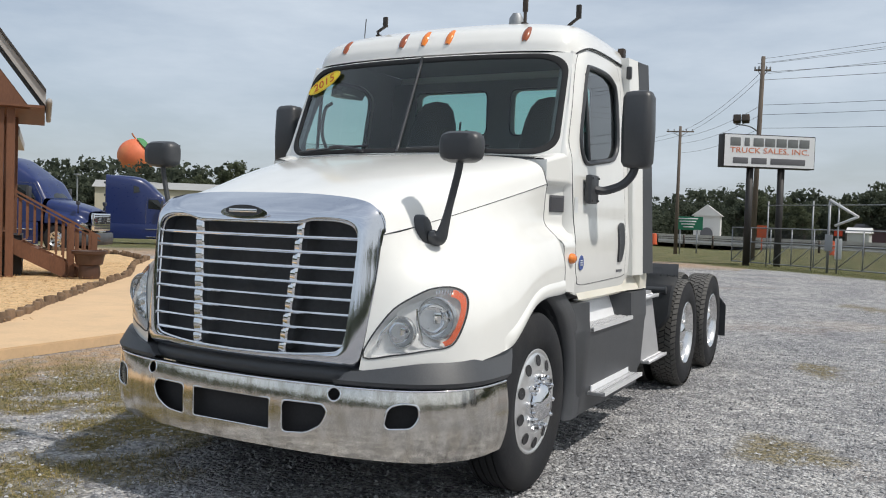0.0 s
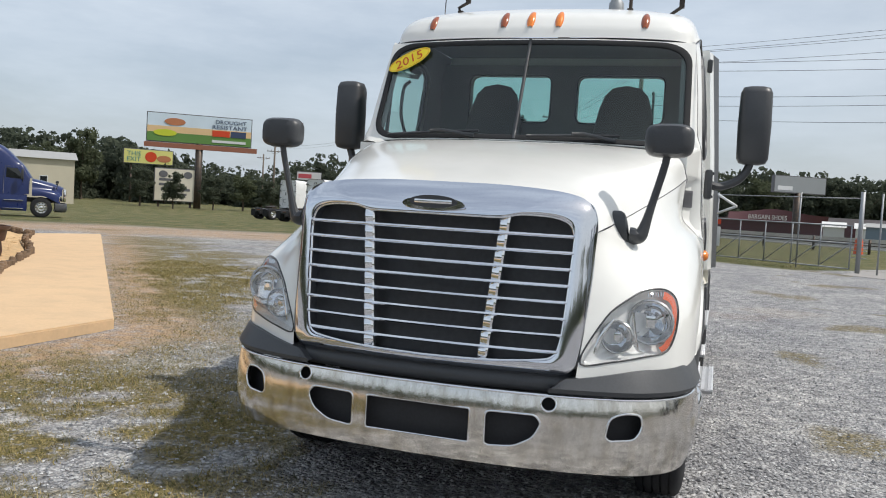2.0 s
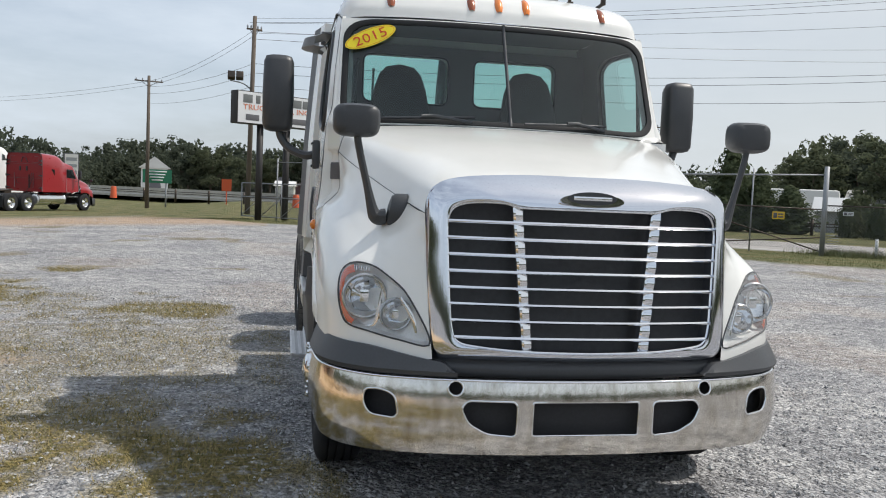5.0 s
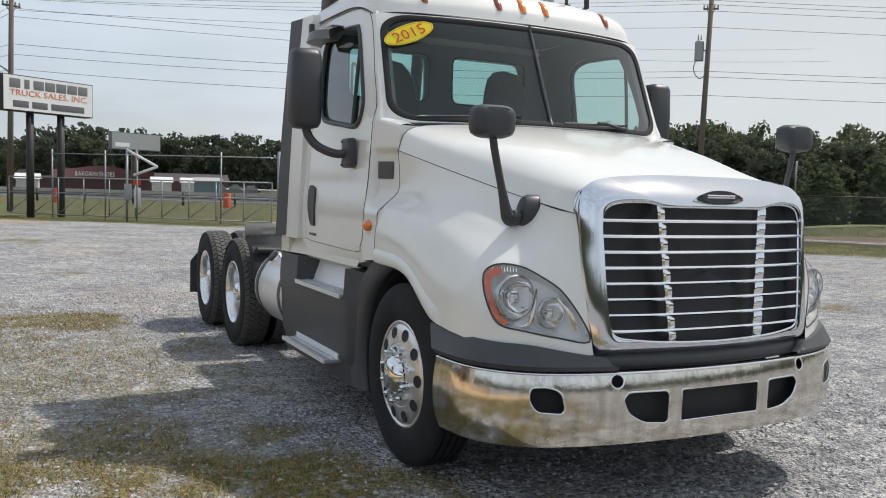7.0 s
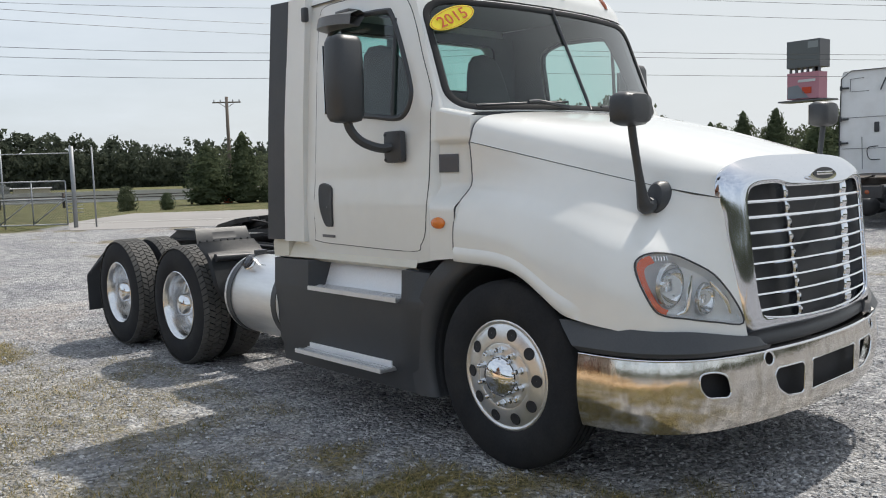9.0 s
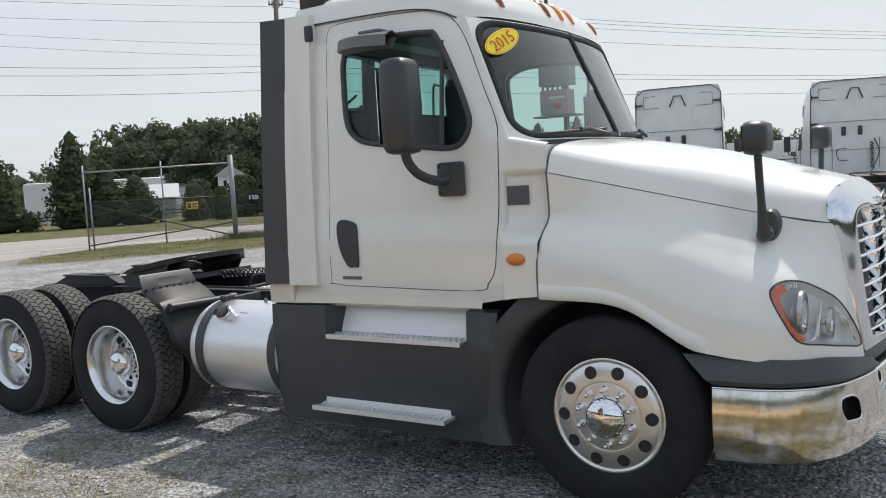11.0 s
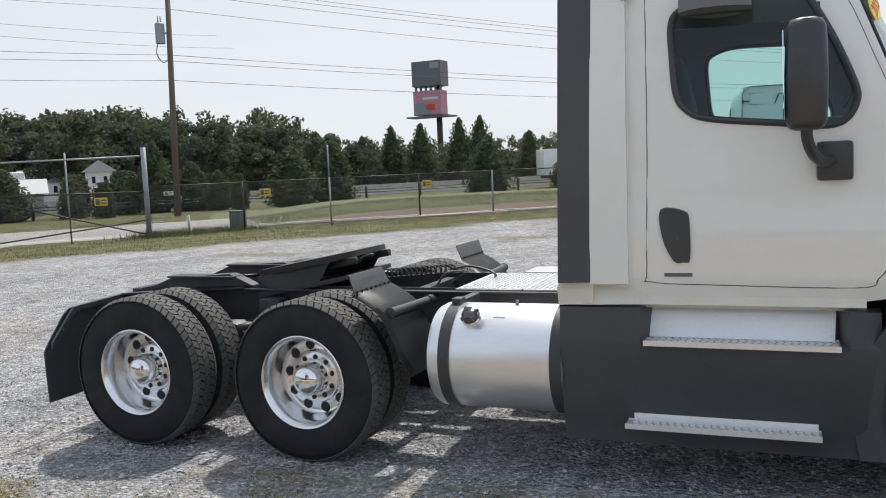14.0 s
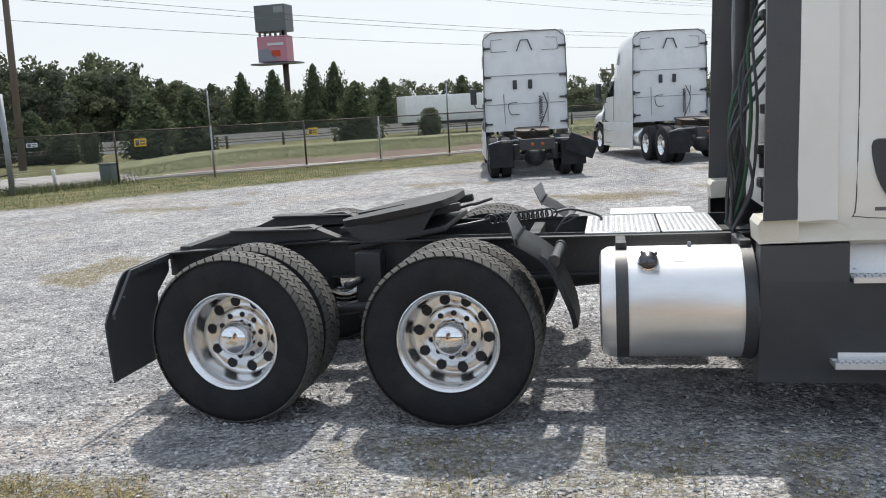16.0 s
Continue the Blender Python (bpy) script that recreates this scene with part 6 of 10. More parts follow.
def rim_mesh(front):
    """Rim whose outside faces +x: bulged disc in front, deep dish behind."""
    bm = bmesh.new()
    if front:
        prof = [(0.095, 0.305), (0.112, 0.306), (0.116, 0.300), (0.114, 0.292), (0.108, 0.286), (0.108, 0.280), (0.114, 0.274), (0.119, 0.262), (0.124, 0.244), (0.129, 0.215), (0.132, 0.188), (0.131, 0.182), (0.127, 0.180), (0.129, 0.174), (0.130, 0.10), (0.130, 0.02)]
    else:
        prof = [(0.112, 0.306), (0.122, 0.306), (0.126, 0.300), (0.122, 0.291), (0.105, 0.284), (0.098, 0.278), (0.088, 0.272), (0.02, 0.268), (-0.050, 0.262), (-0.075, 0.252), (-0.083, 0.238), (-0.080, 0.182), (-0.074, 0.174), (-0.050, 0.171), (-0.044, 0.165), (-0.043, 0.10), (-0.043, 0.02)]
    lathe(bm, prof, (0, 0, 0), "X", 60)
    lathe(bm, [(-0.12, 0.305), (-0.10, 0.285), (0.0, 0.268), (0.09, 0.284)], (0, 0, 0), "X", 60)
    bmesh.ops.recalc_face_normals(bm, faces=bm.faces)
    return mesh_of(bm, ALU if not front else material("machined_aluminium", (0.80, 0.80, 0.80), 0.30, 0.85, vary=0.05, scale=9, rough_vary=0.05), 50)


def hole_mesh(front):
    bm = bmesh.new()
    lathe(bm, [(0.0, 0.034), (0.0025, 0.032), (0.002, 0.030), (0.0015, 0.001)] if front else [(0.0, 0.032), (0.0025, 0.030), (0.002, 0.028), (0.0015, 0.001)], (0, 0, 0), "X", 20)
    m = pose(0.1265, 0, 0.240, 0, -11, 0) if front else pose(-0.0775, 0, 0.211, 0, 4, 0)
    bmesh.ops.transform(bm, matrix=m, verts=bm.verts)
    return mesh_of(bm, DARK, 50)


TYRE_F, TYRE_R, RIM_F, RIM_R, TREAD_R = tyre_mesh(False), tyre_mesh(True), rim_mesh(True), rim_mesh(False), tread_mesh()
HOLE_F, HOLE_R = hole_mesh(True), hole_mesh(False)
bm = bmesh.new()
rod(bm, (0.129, 0, 0.146), (0.136, 0, 0.146), 0.021, 0.020, 14)
rod(bm, (0.136, 0, 0.146), (0.172, 0, 0.146), 0.017, 0.015, 6)
lathe(bm, [(0.172, 0.014), (0.182, 0.010), (0.186, 0.001)], (0, 0, 0.146), "X", 10)
NUT_F = mesh_of(bm, CHROME, 30)
bm = bmesh.new()
rod(bm, (-0.055, 0, 0.135), (-0.0405, 0, 0.135), 0.017, 0.017, 16)
NUT_R = mesh_of(bm, DARK, 30)
bm = bmesh.new()
lathe(bm, [(0.128, 0.116), (0.150, 0.114), (0.168, 0.106), (0.186, 0.088), (0.198, 0.062), (0.205, 0.030), (0.207, 0.001)], (0, 0, 0), "X", 36)
CAP_F = mesh_of(bm, CHROME, 50)
bm = bmesh.new()
lathe(bm, [(-0.045, 0.108), (0.0, 0.106), (0.050, 0.103), (0.056, 0.098), (0.076, 0.094), (0.092, 0.080), (0.104, 0.052), (0.110, 0.024), (0.112, 0.001)], (0, 0, 0), "X", 36)
CAP_R = mesh_of(bm, CHROME, 50)


def wheel(name, x, y, front, outer=True, label=""):
    s = 1 if x > 0 else -1
    w = new(name)
    w.parent = truck
    w.matrix_local = pose(x, y, 0.523, random.uniform(0, 360), 0, 0 if s > 0 else 180)
    tagged(w, label)
    part("tyre", TYRE_F if front else TYRE_R, None, w)
    if not front:
        part("tread", TREAD_R, None, w, "dusty block tread, colour lifted for grazing sun")
    if outer:
        part("rim", RIM_F if front else RIM_R, None, w, "polished aluminium rim")
        part("hub_cap", CAP_F if front else CAP_R, None, w, "domed chrome hub cap")
        for k in range(10):
            h = part("rim_hole", HOLE_F if front else HOLE_R, None, w)
            h.rotation_euler = (2 * math.pi * (k + 0.5) / 10, 0, 0)
            h = part("wheel_nut" if front else "bolt_hole", NUT_F if front else NUT_R, None, w)
            h.rotation_euler = (2 * math.pi * k / 10, 0, 0)
    return w


for s in (1, -1):
    wheel("front_wheel", 1.055 * s, 1.215, True, True, "front steer wheel with polished rim and chrome nuts")
    for y in (5.17, 6.52):
        wheel("rear_wheel", 1.095 * s, y, False, True, "outer drive wheel with deep-dish polished rim")
        wheel("inner_wheel", 0.775 * s, y, False, False, "inner drive wheel")
for y, w_ in ((1.215, 0.95), (5.17, 0.75), (6.52, 0.75)):
    bm = bmesh.new()
    rod(bm, (-w_, y, 0.5), (w_, y, 0.5), 0.07, 0.07, 12)
    if y > 3:
        lathe(bm, [(-0.25, 0.06), (-0.15, 0.19), (0.0, 0.23), (0.15, 0.19), (0.25, 0.06)], (0, y, 0.5), "X", 20)
    part("axle", bm, FRAME, truck)

# chassis ---------------------------------------------------------------------
def rail(bm):
    prism(bm, [(0.395, 0.5, 0.76), (0.395, 6.95, 0.76), (0.395, 7.30, 0.86), (0.395, 7.30, 0.955), (0.395, 6.15, 1.03), (0.395, 0.5, 1.01)], (0.012, 0, 0))
    for z0, z1 in ((0.76, 0.772), (0.998, 1.01)):
        box(bm, 0.395, 0.475, 0.5, 6.1, z0, z1, 0.003)
    prism(bm, [(0.395, 6.1, 1.01), (0.475, 6.1, 1.01), (0.475, 7.30, 0.945), (0.395, 7.30, 0.945)], (0, 0, 0.012))
    for y in np.arange(3.7, 7.0, 0.11):
        rod(bm, (0.40, y, 0.80 + 0.07 * (int(y * 50) % 3)), (0.415, y, 0.80 + 0.07 * (int(y * 50) % 3)), 0.012, 0.012, 6)


for ob in sided("frame_rail", rail, FRAME, truck, "black steel frame rail"):
    pass
for y in (0.6, 3.9, 4.75, 5.85, 7.2):
    bm = bmesh.new()
    box(bm, -0.395, 0.395, y - 0.04, y + 0.04, 0.80, 0.99, 0.008)
    part("crossmember", bm, FRAME, truck)
bm = bmesh.new()
box(bm, -0.45, 0.45, 0.25, 1.9, 0.55, 1.3, 0.05)
part("engine_block", bm, DARK, truck)
bm = bmesh.new()
box(bm, -0.34, 0.34, 1.9, 3.6, 0.50, 0.95, 0.05)
part("gearbox", bm, DARK, truck)
bm = bmesh.new()
rod(bm, (0, 3.6, 0.72), (0, 5.0, 0.6), 0.06)
part("drive_shaft", bm, FRAME, truck)
# sloped approach ramps behind the coupling
sided("approach_ramp", lambda bm: [prism(bm, [(0.33, 6.05, 1.03), (0.33, 6.25, 1.115), (0.33, 6.80, 1.085), (0.33, 7.02, 1.0)], (0.10, 0, 0)), box(bm, 0.30, 0.46, 6.2, 6.82, 1.085, 1.10, 0.003, m=Matrix.Identity(4))], FRAME, truck)


# fifth wheel
fifth = new("fifth_wheel")
fifth.parent = truck
tagged(fifth, "greasy black fifth wheel coupling plate")
fifth.matrix_local = pose(0, 5.67, 1.198, -10, 0, 0)
HORSE = [(-0.47, -0.30), (-0.40, -0.44), (-0.20, -0.50), (0.20, -0.50), (0.40, -0.44), (0.47, -0.30), (0.47, 0.16), (0.38, 0.44), (0.22, 0.52), (0.12, 0.50), (0.05, 0.20), (0.04, 0.0), (-0.04, 0.0), (-0.05, 0.20), (-0.12, 0.50), (-0.22, 0.52), (-0.38, 0.44), (-0.47, 0.16)]
bm = bmesh.new()
bm = panel(np.array(HORSE), [], 0.05, lambda a, b: Vector((a, b * 0.80, 0)), thick=(0, 0, -0.045))
part("top_plate", bm, material("black_greased_plate", (0.022, 0.021, 0.021), 0.42, 0.2, vary=0.35, scale=7, bump=0.15, bump_scale=40), fifth)
bm = bmesh.new()
for s in (1, -1):
    prism(bm, [(0.30 * s, -0.22, -0.05), (0.30 * s, 0.22, -0.05), (0.36 * s, 0.10, -0.17), (0.36 * s, -0.10, -0.17)], (0.06 * s, 0, 0))
    box(bm, 0.28 * s - 0.03, 0.28 * s + 0.03, -0.44, 0.42, -0.10, -0.045, 0.01)
box(bm, -0.46, 0.46, -0.34, 0.34, -0.20, -0.165, 0.005)
for s in (1, -1):
    prism(bm, [(0.425 * s, -0.30, -0.046), (0.425 * s, 0.34, -0.046), (0.435 * s, 0.22, -0.20), (0.435 * s, -0.16, -0.20)], (0.014 * s, 0, 0))
part("mount", bm, FRAME, fifth)
bm = bmesh.new()
tube(bm, curve_pts([(-0.20, -0.42, -0.09), (-0.36, -0.52, -0.07), (-0.50, -0.60, -0.06), (-0.53, -0.66, -0.05), (-0.49, -0.69, -0.05), (-0.44, -0.63, -0.06)], 5), 0.010, 6)
part("release_handle", bm, FRAME, fifth)

# air lines: coiled springs and hoses
bm = bmesh.new()
tube(bm, [(-0.16 + 0.30 * k / 140 + 0.0, 5.05 - 0.42 * k / 140 + 0.033 * math.cos(k * 0.62), 1.09 + 0.033 * math.sin(k * 0.62)) for k in range(141)], 0.007, 5)
part("coiled_line", bm, BLACK, truck)
bm = bmesh.new()
tube(bm, curve_pts([(-0.16, 5.05, 1.09), (-0.25, 5.3, 1.06), (-0.1, 5.5, 1.05)], 6), 0.010, 6)
part("air_line", bm, BLACK, truck)
bm = bmesh.new()
tube(bm, curve_pts([(0.14, 4.63, 1.09), (0.2, 4.5, 1.10), (0.16, 4.30, 1.04), (0.1, 4.4, 0.95)], 6), 0.010, 6)
part("air_line", bm, BLACK, truck)
bm = bmesh.new()
tube(bm, curve_pts([(-0.3, 4.6, 1.0), (-0.28, 4.52, 1.11), (-0.1, 4.45, 1.09), (0.02, 4.6, 1.0)], 6), 0.008, 6)
part("air_line", bm, BLACK, truck)

# deck plates between cab and coupling
for y0, y1, x0, x1 in ((3.93, 4.40, -0.42, 0.42), (3.56, 3.92, -0.42, 0.42)):
    bm = bmesh.new()
    box(bm, x0, x1, y0, y1, 1.012, 1.022, 0.003)
    n = 0
    for i in range(int((x1 - x0) / 0.034)):
        for j in range(int((y1 - y0) / 0.034)):
            m = Matrix.Translation((x0 + 0.02 + i * 0.034, y0 + 0.015 + j * 0.034, 1.022)) @ Matrix.Rotation(radians(45 if (i + j) % 2 else -45), 4, "Z")
            slim_box(bm, -0.013, 0.013, -0.004, 0.004, 0, 0.0035, m)
    part("deck_plate", bm, DIAMOND, truck, "bright diamond-plate aluminium deck")

# passenger-side fuel tank with two black straps
tank = new("fuel_tank")
tank.parent = truck
tagged(tank, "brushed aluminium cylindrical fuel tank with black straps")
TX, TZ, TR = -0.915, 0.690, 0.320
bm = bmesh.new()
lathe(bm, [(3.455, 0.01), (3.455, TR - 0.03), (3.47, TR), (4.255, TR), (4.292, TR - 0.02), (4.302, TR - 0.05), (4.292, TR - 0.075), (4.287, 0.01)], (TX, 0, TZ), "Y", 56)
part("tank_shell", bm, TANK, tank)
for y in (3.502, 4.180):
    bm = bmesh.new()
    lathe(bm, [(y - 0.034, TR + 0.001), (y - 0.034, TR + 0.006), (y + 0.034, TR + 0.006), (y + 0.034, TR + 0.001)], (TX, 0, TZ), "Y", 56)
    box(bm, TX + 0.02, TX + 0.30, y - 0.03, y + 0.03, TZ + TR - 0.10, TZ + TR + 0.02, 0.01)
    box(bm, TX - 0.06, TX + 0.03, y - 0.03, y + 0.03, TZ + TR, TZ + TR + 0.035, 0.006)
    part("tank_strap", bm, BLACK, tank)
ca = radians(126)
cap_c = Vector((TX + TR * math.cos(ca), 4.035, TZ + TR * math.sin(ca)))
cap_n = Vector((math.cos(ca) - 0.35, 0, math.sin(ca))).normalized()
bm = bmesh.new()
rod(bm, cap_c - cap_n * 0.02, cap_c + cap_n * 0.022, 0.062, 0.058, 20)
part("filler_neck", bm, ALU, tank)
bm = bmesh.new()
rod(bm, cap_c + cap_n * 0.022, cap_c + cap_n * 0.055, 0.052, 0.048, 14)
for k in range(4):
    a = k * math.pi / 2
    side = cap_n.orthogonal().normalized()
    side = side * math.cos(a) + cap_n.cross(side) * math.sin(a)
    rod(bm, cap_c + cap_n * 0.04, cap_c + cap_n * 0.045 + side * 0.06, 0.012, 0.012, 6)
part("tank_cap", bm, material("dark_chrome_cap", (0.12, 0.12, 0.13), 0.25, 0.9), tank, "dark metal filler cap")
bm = bmesh.new()
rod(bm, (TX - 0.02, 3.80, TZ + TR), (TX - 0.02, 3.80, TZ + TR + 0.025), 0.012, 0.010, 8)
box(bm, TX - 0.18, TX - 0.10, 3.83, 3.90, TZ + 0.262, TZ + 0.268, 0.0)
part("tank_fitting", bm, STEEL, tank)

# driver-side battery box with aluminium step
bbox = new("battery_box")
bbox.parent = truck
tagged(bbox, "aluminium battery box with a ribbed step")
bm = bmesh.new()
prism(bm, [(0.70, 3.62, 0.42), (1.17, 3.62, 0.42), (1.08, 3.62, 0.99), (0.70, 3.62, 0.99)], (0, 0.62, 0))
part("box_body", bm, STEP, bbox)
for xa, xb, z in ((1.08, 1.24, 0.44), (0.98, 1.15, 0.96)):
    bm = bmesh.new()
    tread(bm, xa, xb, 3.62, 4.24, z)
    part("box_step", bm, [STEP, STEP_TOP], bbox)
bm = bmesh.new()
for z in (0.55, 0.75):
    slim_box(bm, 1.09, 1.16, 3.60, 3.612, z, z + 0.02)
part("box_strap", bm, BLACK, bbox)


# quarter fenders ahead of the drive wheels and flaps behind them
def quarter(bm):
    prof = curve_pts([(0, 4.765, 1.095), (0, 4.66, 1.035), (0, 4.575, 0.965), (0, 4.505, 0.83), (0, 4.455, 0.70), (0, 4.435, 0.575)], 4)
    rows = []
    for k, q in enumerate(prof):
        edge = 1.20 - 0.10 * smoothstep(0.75, 0.575, q.z)
        rows.append([(0.66, q.y, q.z), (0.70, q.y - 0.006, q.z + 0.004), (0.95, q.y - 0.010, q.z + 0.006), (edge - 0.02, q.y - 0.006, q.z + 0.004), (edge, q.y + 0.02, q.z - 0.008)])
    quad_grid(bm, rows)
    bmesh.ops.solidify(bm, geom=bm.faces[:], thickness=0.008)
    prism(bm, [(0.68, 4.755, 1.080), (1.20, 4.755, 1.080), (1.195, 4.795, 1.21), (0.70, 4.815, 1.205)], (0, 0.008, 0.004))
    for x in np.linspace(0.72, 1.17, 8):
        rod(bm, (x, 4.762, 1.105), (x, 4.748, 1.110), 0.009, 0.008, 6)


qf = {s: o_ for s, o_ in zip((1, -1), sided("quarter_fender", quarter, BLACK, truck, "black plastic quarter fender with a riveted flap", 50))}
sided("fender_bar", lambda bm: [rod(bm, (0.42, 4.55, 0.955), (1.14, 4.55, 0.975), 0.030, 0.030, 14), rod(bm, (1.13, 4.55, 0.975), (1.145, 4.55, 0.9755), 0.034, 0.034, 14), rod(bm, (0.50, 4.55, 0.957), (0.56, 4.55, 0.959), 0.037, 0.037, 14)], BLACK, qf)
FLAP = [(0.42, 0.95), (0.96, 0.93), (1.02, 0.90), (1.19, 0.70), (1.235, 0.64), (1.24, 0.265), (0.62, 0.265), (0.60, 0.70), (0.42, 0.82)]


def mud_flap(bm):
    panel(np.array(FLAP), [], 0.06, lambda a, b: Vector((a, 7.30 + 0.03 * math.sin((b - 0.26) * 3) + 0.02 * (0.7 - b), b)), bm=bm, thick=(0, 0.010, 0))
    prism(bm, [(0.42, 7.29, 0.955), (0.98, 7.29, 0.935), (1.20, 7.30, 0.70), (1.20, 7.30, 0.66), (0.96, 7.29, 0.90), (0.42, 7.29, 0.92)], (0, -0.02, 0))
    for a, b in ((0.9, 0.91), (0.7, 0.92), (1.1, 0.78)):
        rod(bm, (a, 7.29, b), (a, 7.262, b), 0.010, 0.009, 6)


sided("mud_flap", mud_flap, BLACK, truck, "black rubber rear mud flap with an angled hanger")
bm = bmesh.new()
box(bm, -0.39, 0.39, 7.24, 7.33, 0.78, 0.95, 0.01)
part("rear_crossmember", bm, FRAME, truck)
# suspension air bags, shock and torque arms seen between the drive wheels
for s in (1, -1):
    for y in (5.45, 6.8):
        bm = bmesh.new()
        lathe(bm, [(0.55, 0.10), (0.60, 0.13), (0.70, 0.135), (0.80, 0.12), (0.85, 0.10)], (0.52 * s, y, 0), "Z", 16)
        part("air_spring", bm, RUBBER, truck)
    bm = bmesh.new()
    box(bm, *sorted((0.44 * s, 0.58 * s)), 5.72, 5.90, 0.50, 0.95, 0.02)
    part("hanger_bracket", bm, FRAME, truck)
    bm = bmesh.new()
    rod(bm, (0.60 * s, 5.6, 0.62), (0.60 * s, 6.15, 0.55), 0.035)
    rod(bm, (0.62 * s, 5.85, 0.78), (0.9 * s, 5.85, 0.80), 0.025)
    part("torque_arm", bm, FRAME, truck)

# services on the back of the cab
bm = bmesh.new()
tube(bm, curve_pts([(-0.10, 3.42, 1.0), (-0.08, 3.42, 1.6), (-0.12, 3.40, 2.2), (-0.08, 3.40, 2.95), (-0.08, 3.42, 3.1)], 5), 0.05, 12)
part("exhaust_pipe", bm, FRAME, truck, "dark vertical exhaust pipe behind the cab")
for k, (x, mt) in enumerate(((-0.52, BLACK), (-0.46, GREEN_HOSE), (-0.40, BLACK), (-0.30, BLACK), (-0.56, BLACK), (-0.22, GREEN_HOSE), (-0.36, BLACK), (-0.48, BLACK))):
    bm = bmesh.new()
    tube(bm, curve_pts([(x + 0.1, 3.28, 2.42 - 0.07 * k), (x + 0.02, 3.40 + 0.01 * k, 2.25 - 0.08 * k), (x - 0.05 + 0.03 * (k % 3), 3.38 + 0.022 * k, 1.75 - 0.03 * k), (x + 0.02, 3.40 + 0.035 * (k % 4), 1.30), (x + 0.10, 3.50, 1.02)], 6), 0.010 + 0.003 * (k % 2), 6)
    part("air_hose", bm, mt, truck)
for x, z in ((-0.55, 1.32), (-0.35, 1.30), (-0.45, 1.75), (-0.25, 1.5), (-0.4, 2.3)):
    bm = bmesh.new()
    box(bm, x - 0.06, x + 0.06, 3.272, 3.34, z - 0.03, z + 0.03, 0.01)
    rod(bm, (x, 3.30, z - 0.12), (x, 3.30, z), 0.02)
    part("hose_bracket", bm, FRAME, truck)
sided("grab_rail", lambda bm: tube(bm, curve_pts([(0.70, 3.27, 2.55), (0.70, 3.34, 2.52), (0.70, 3.34, 2.0), (0.70, 3.27, 1.97)], 6), 0.011, 8), STEEL, truck)

# ---- trees ---------------------------------------------------------------------
def leaf_material(name, dark, light):
    m = island_material(name, [(0.0, dark), (0.6, tuple((a + b) / 2 for a, b in zip(dark, light))), (1.0, light)], 0.95)
    t = m.node_tree
    b = t.nodes["Principled BSDF"]
    b.inputs["Specular IOR Level"].default_value = 0.08
    tr, mix = t.nodes.new("ShaderNodeBsdfTranslucent"), t.nodes.new("ShaderNodeMixShader")
    mix.inputs[0].default_value = 0.50
    t.links.new(b.inputs["Base Color"].links[0].from_socket, tr.inputs["Color"])
    t.links.new(b.outputs[0], mix.inputs[1])
    t.links.new(tr.outputs[0], mix.inputs[2])
    t.links.new(mix.outputs[0], t.nodes["Material Output"].inputs["Surface"])
    return m


LEAF = leaf_material("broad_leaves", (0.095, 0.112, 0.070), (0.135, 0.152, 0.092))
# far-tree leaf colour, lightened and blued to stand for distance haze
LEAF2 = leaf_material("darker_hazed_leaves", (0.078, 0.094, 0.068), (0.104, 0.120, 0.086))
PINE = leaf_material("cedar_needles", (0.080, 0.102, 0.060), (0.115, 0.138, 0.078))
BARK = material("grey_brown_bark", (0.10, 0.08, 0.06), 0.95, vary=0.3, scale=8, bump=0.3, bump_scale=30)


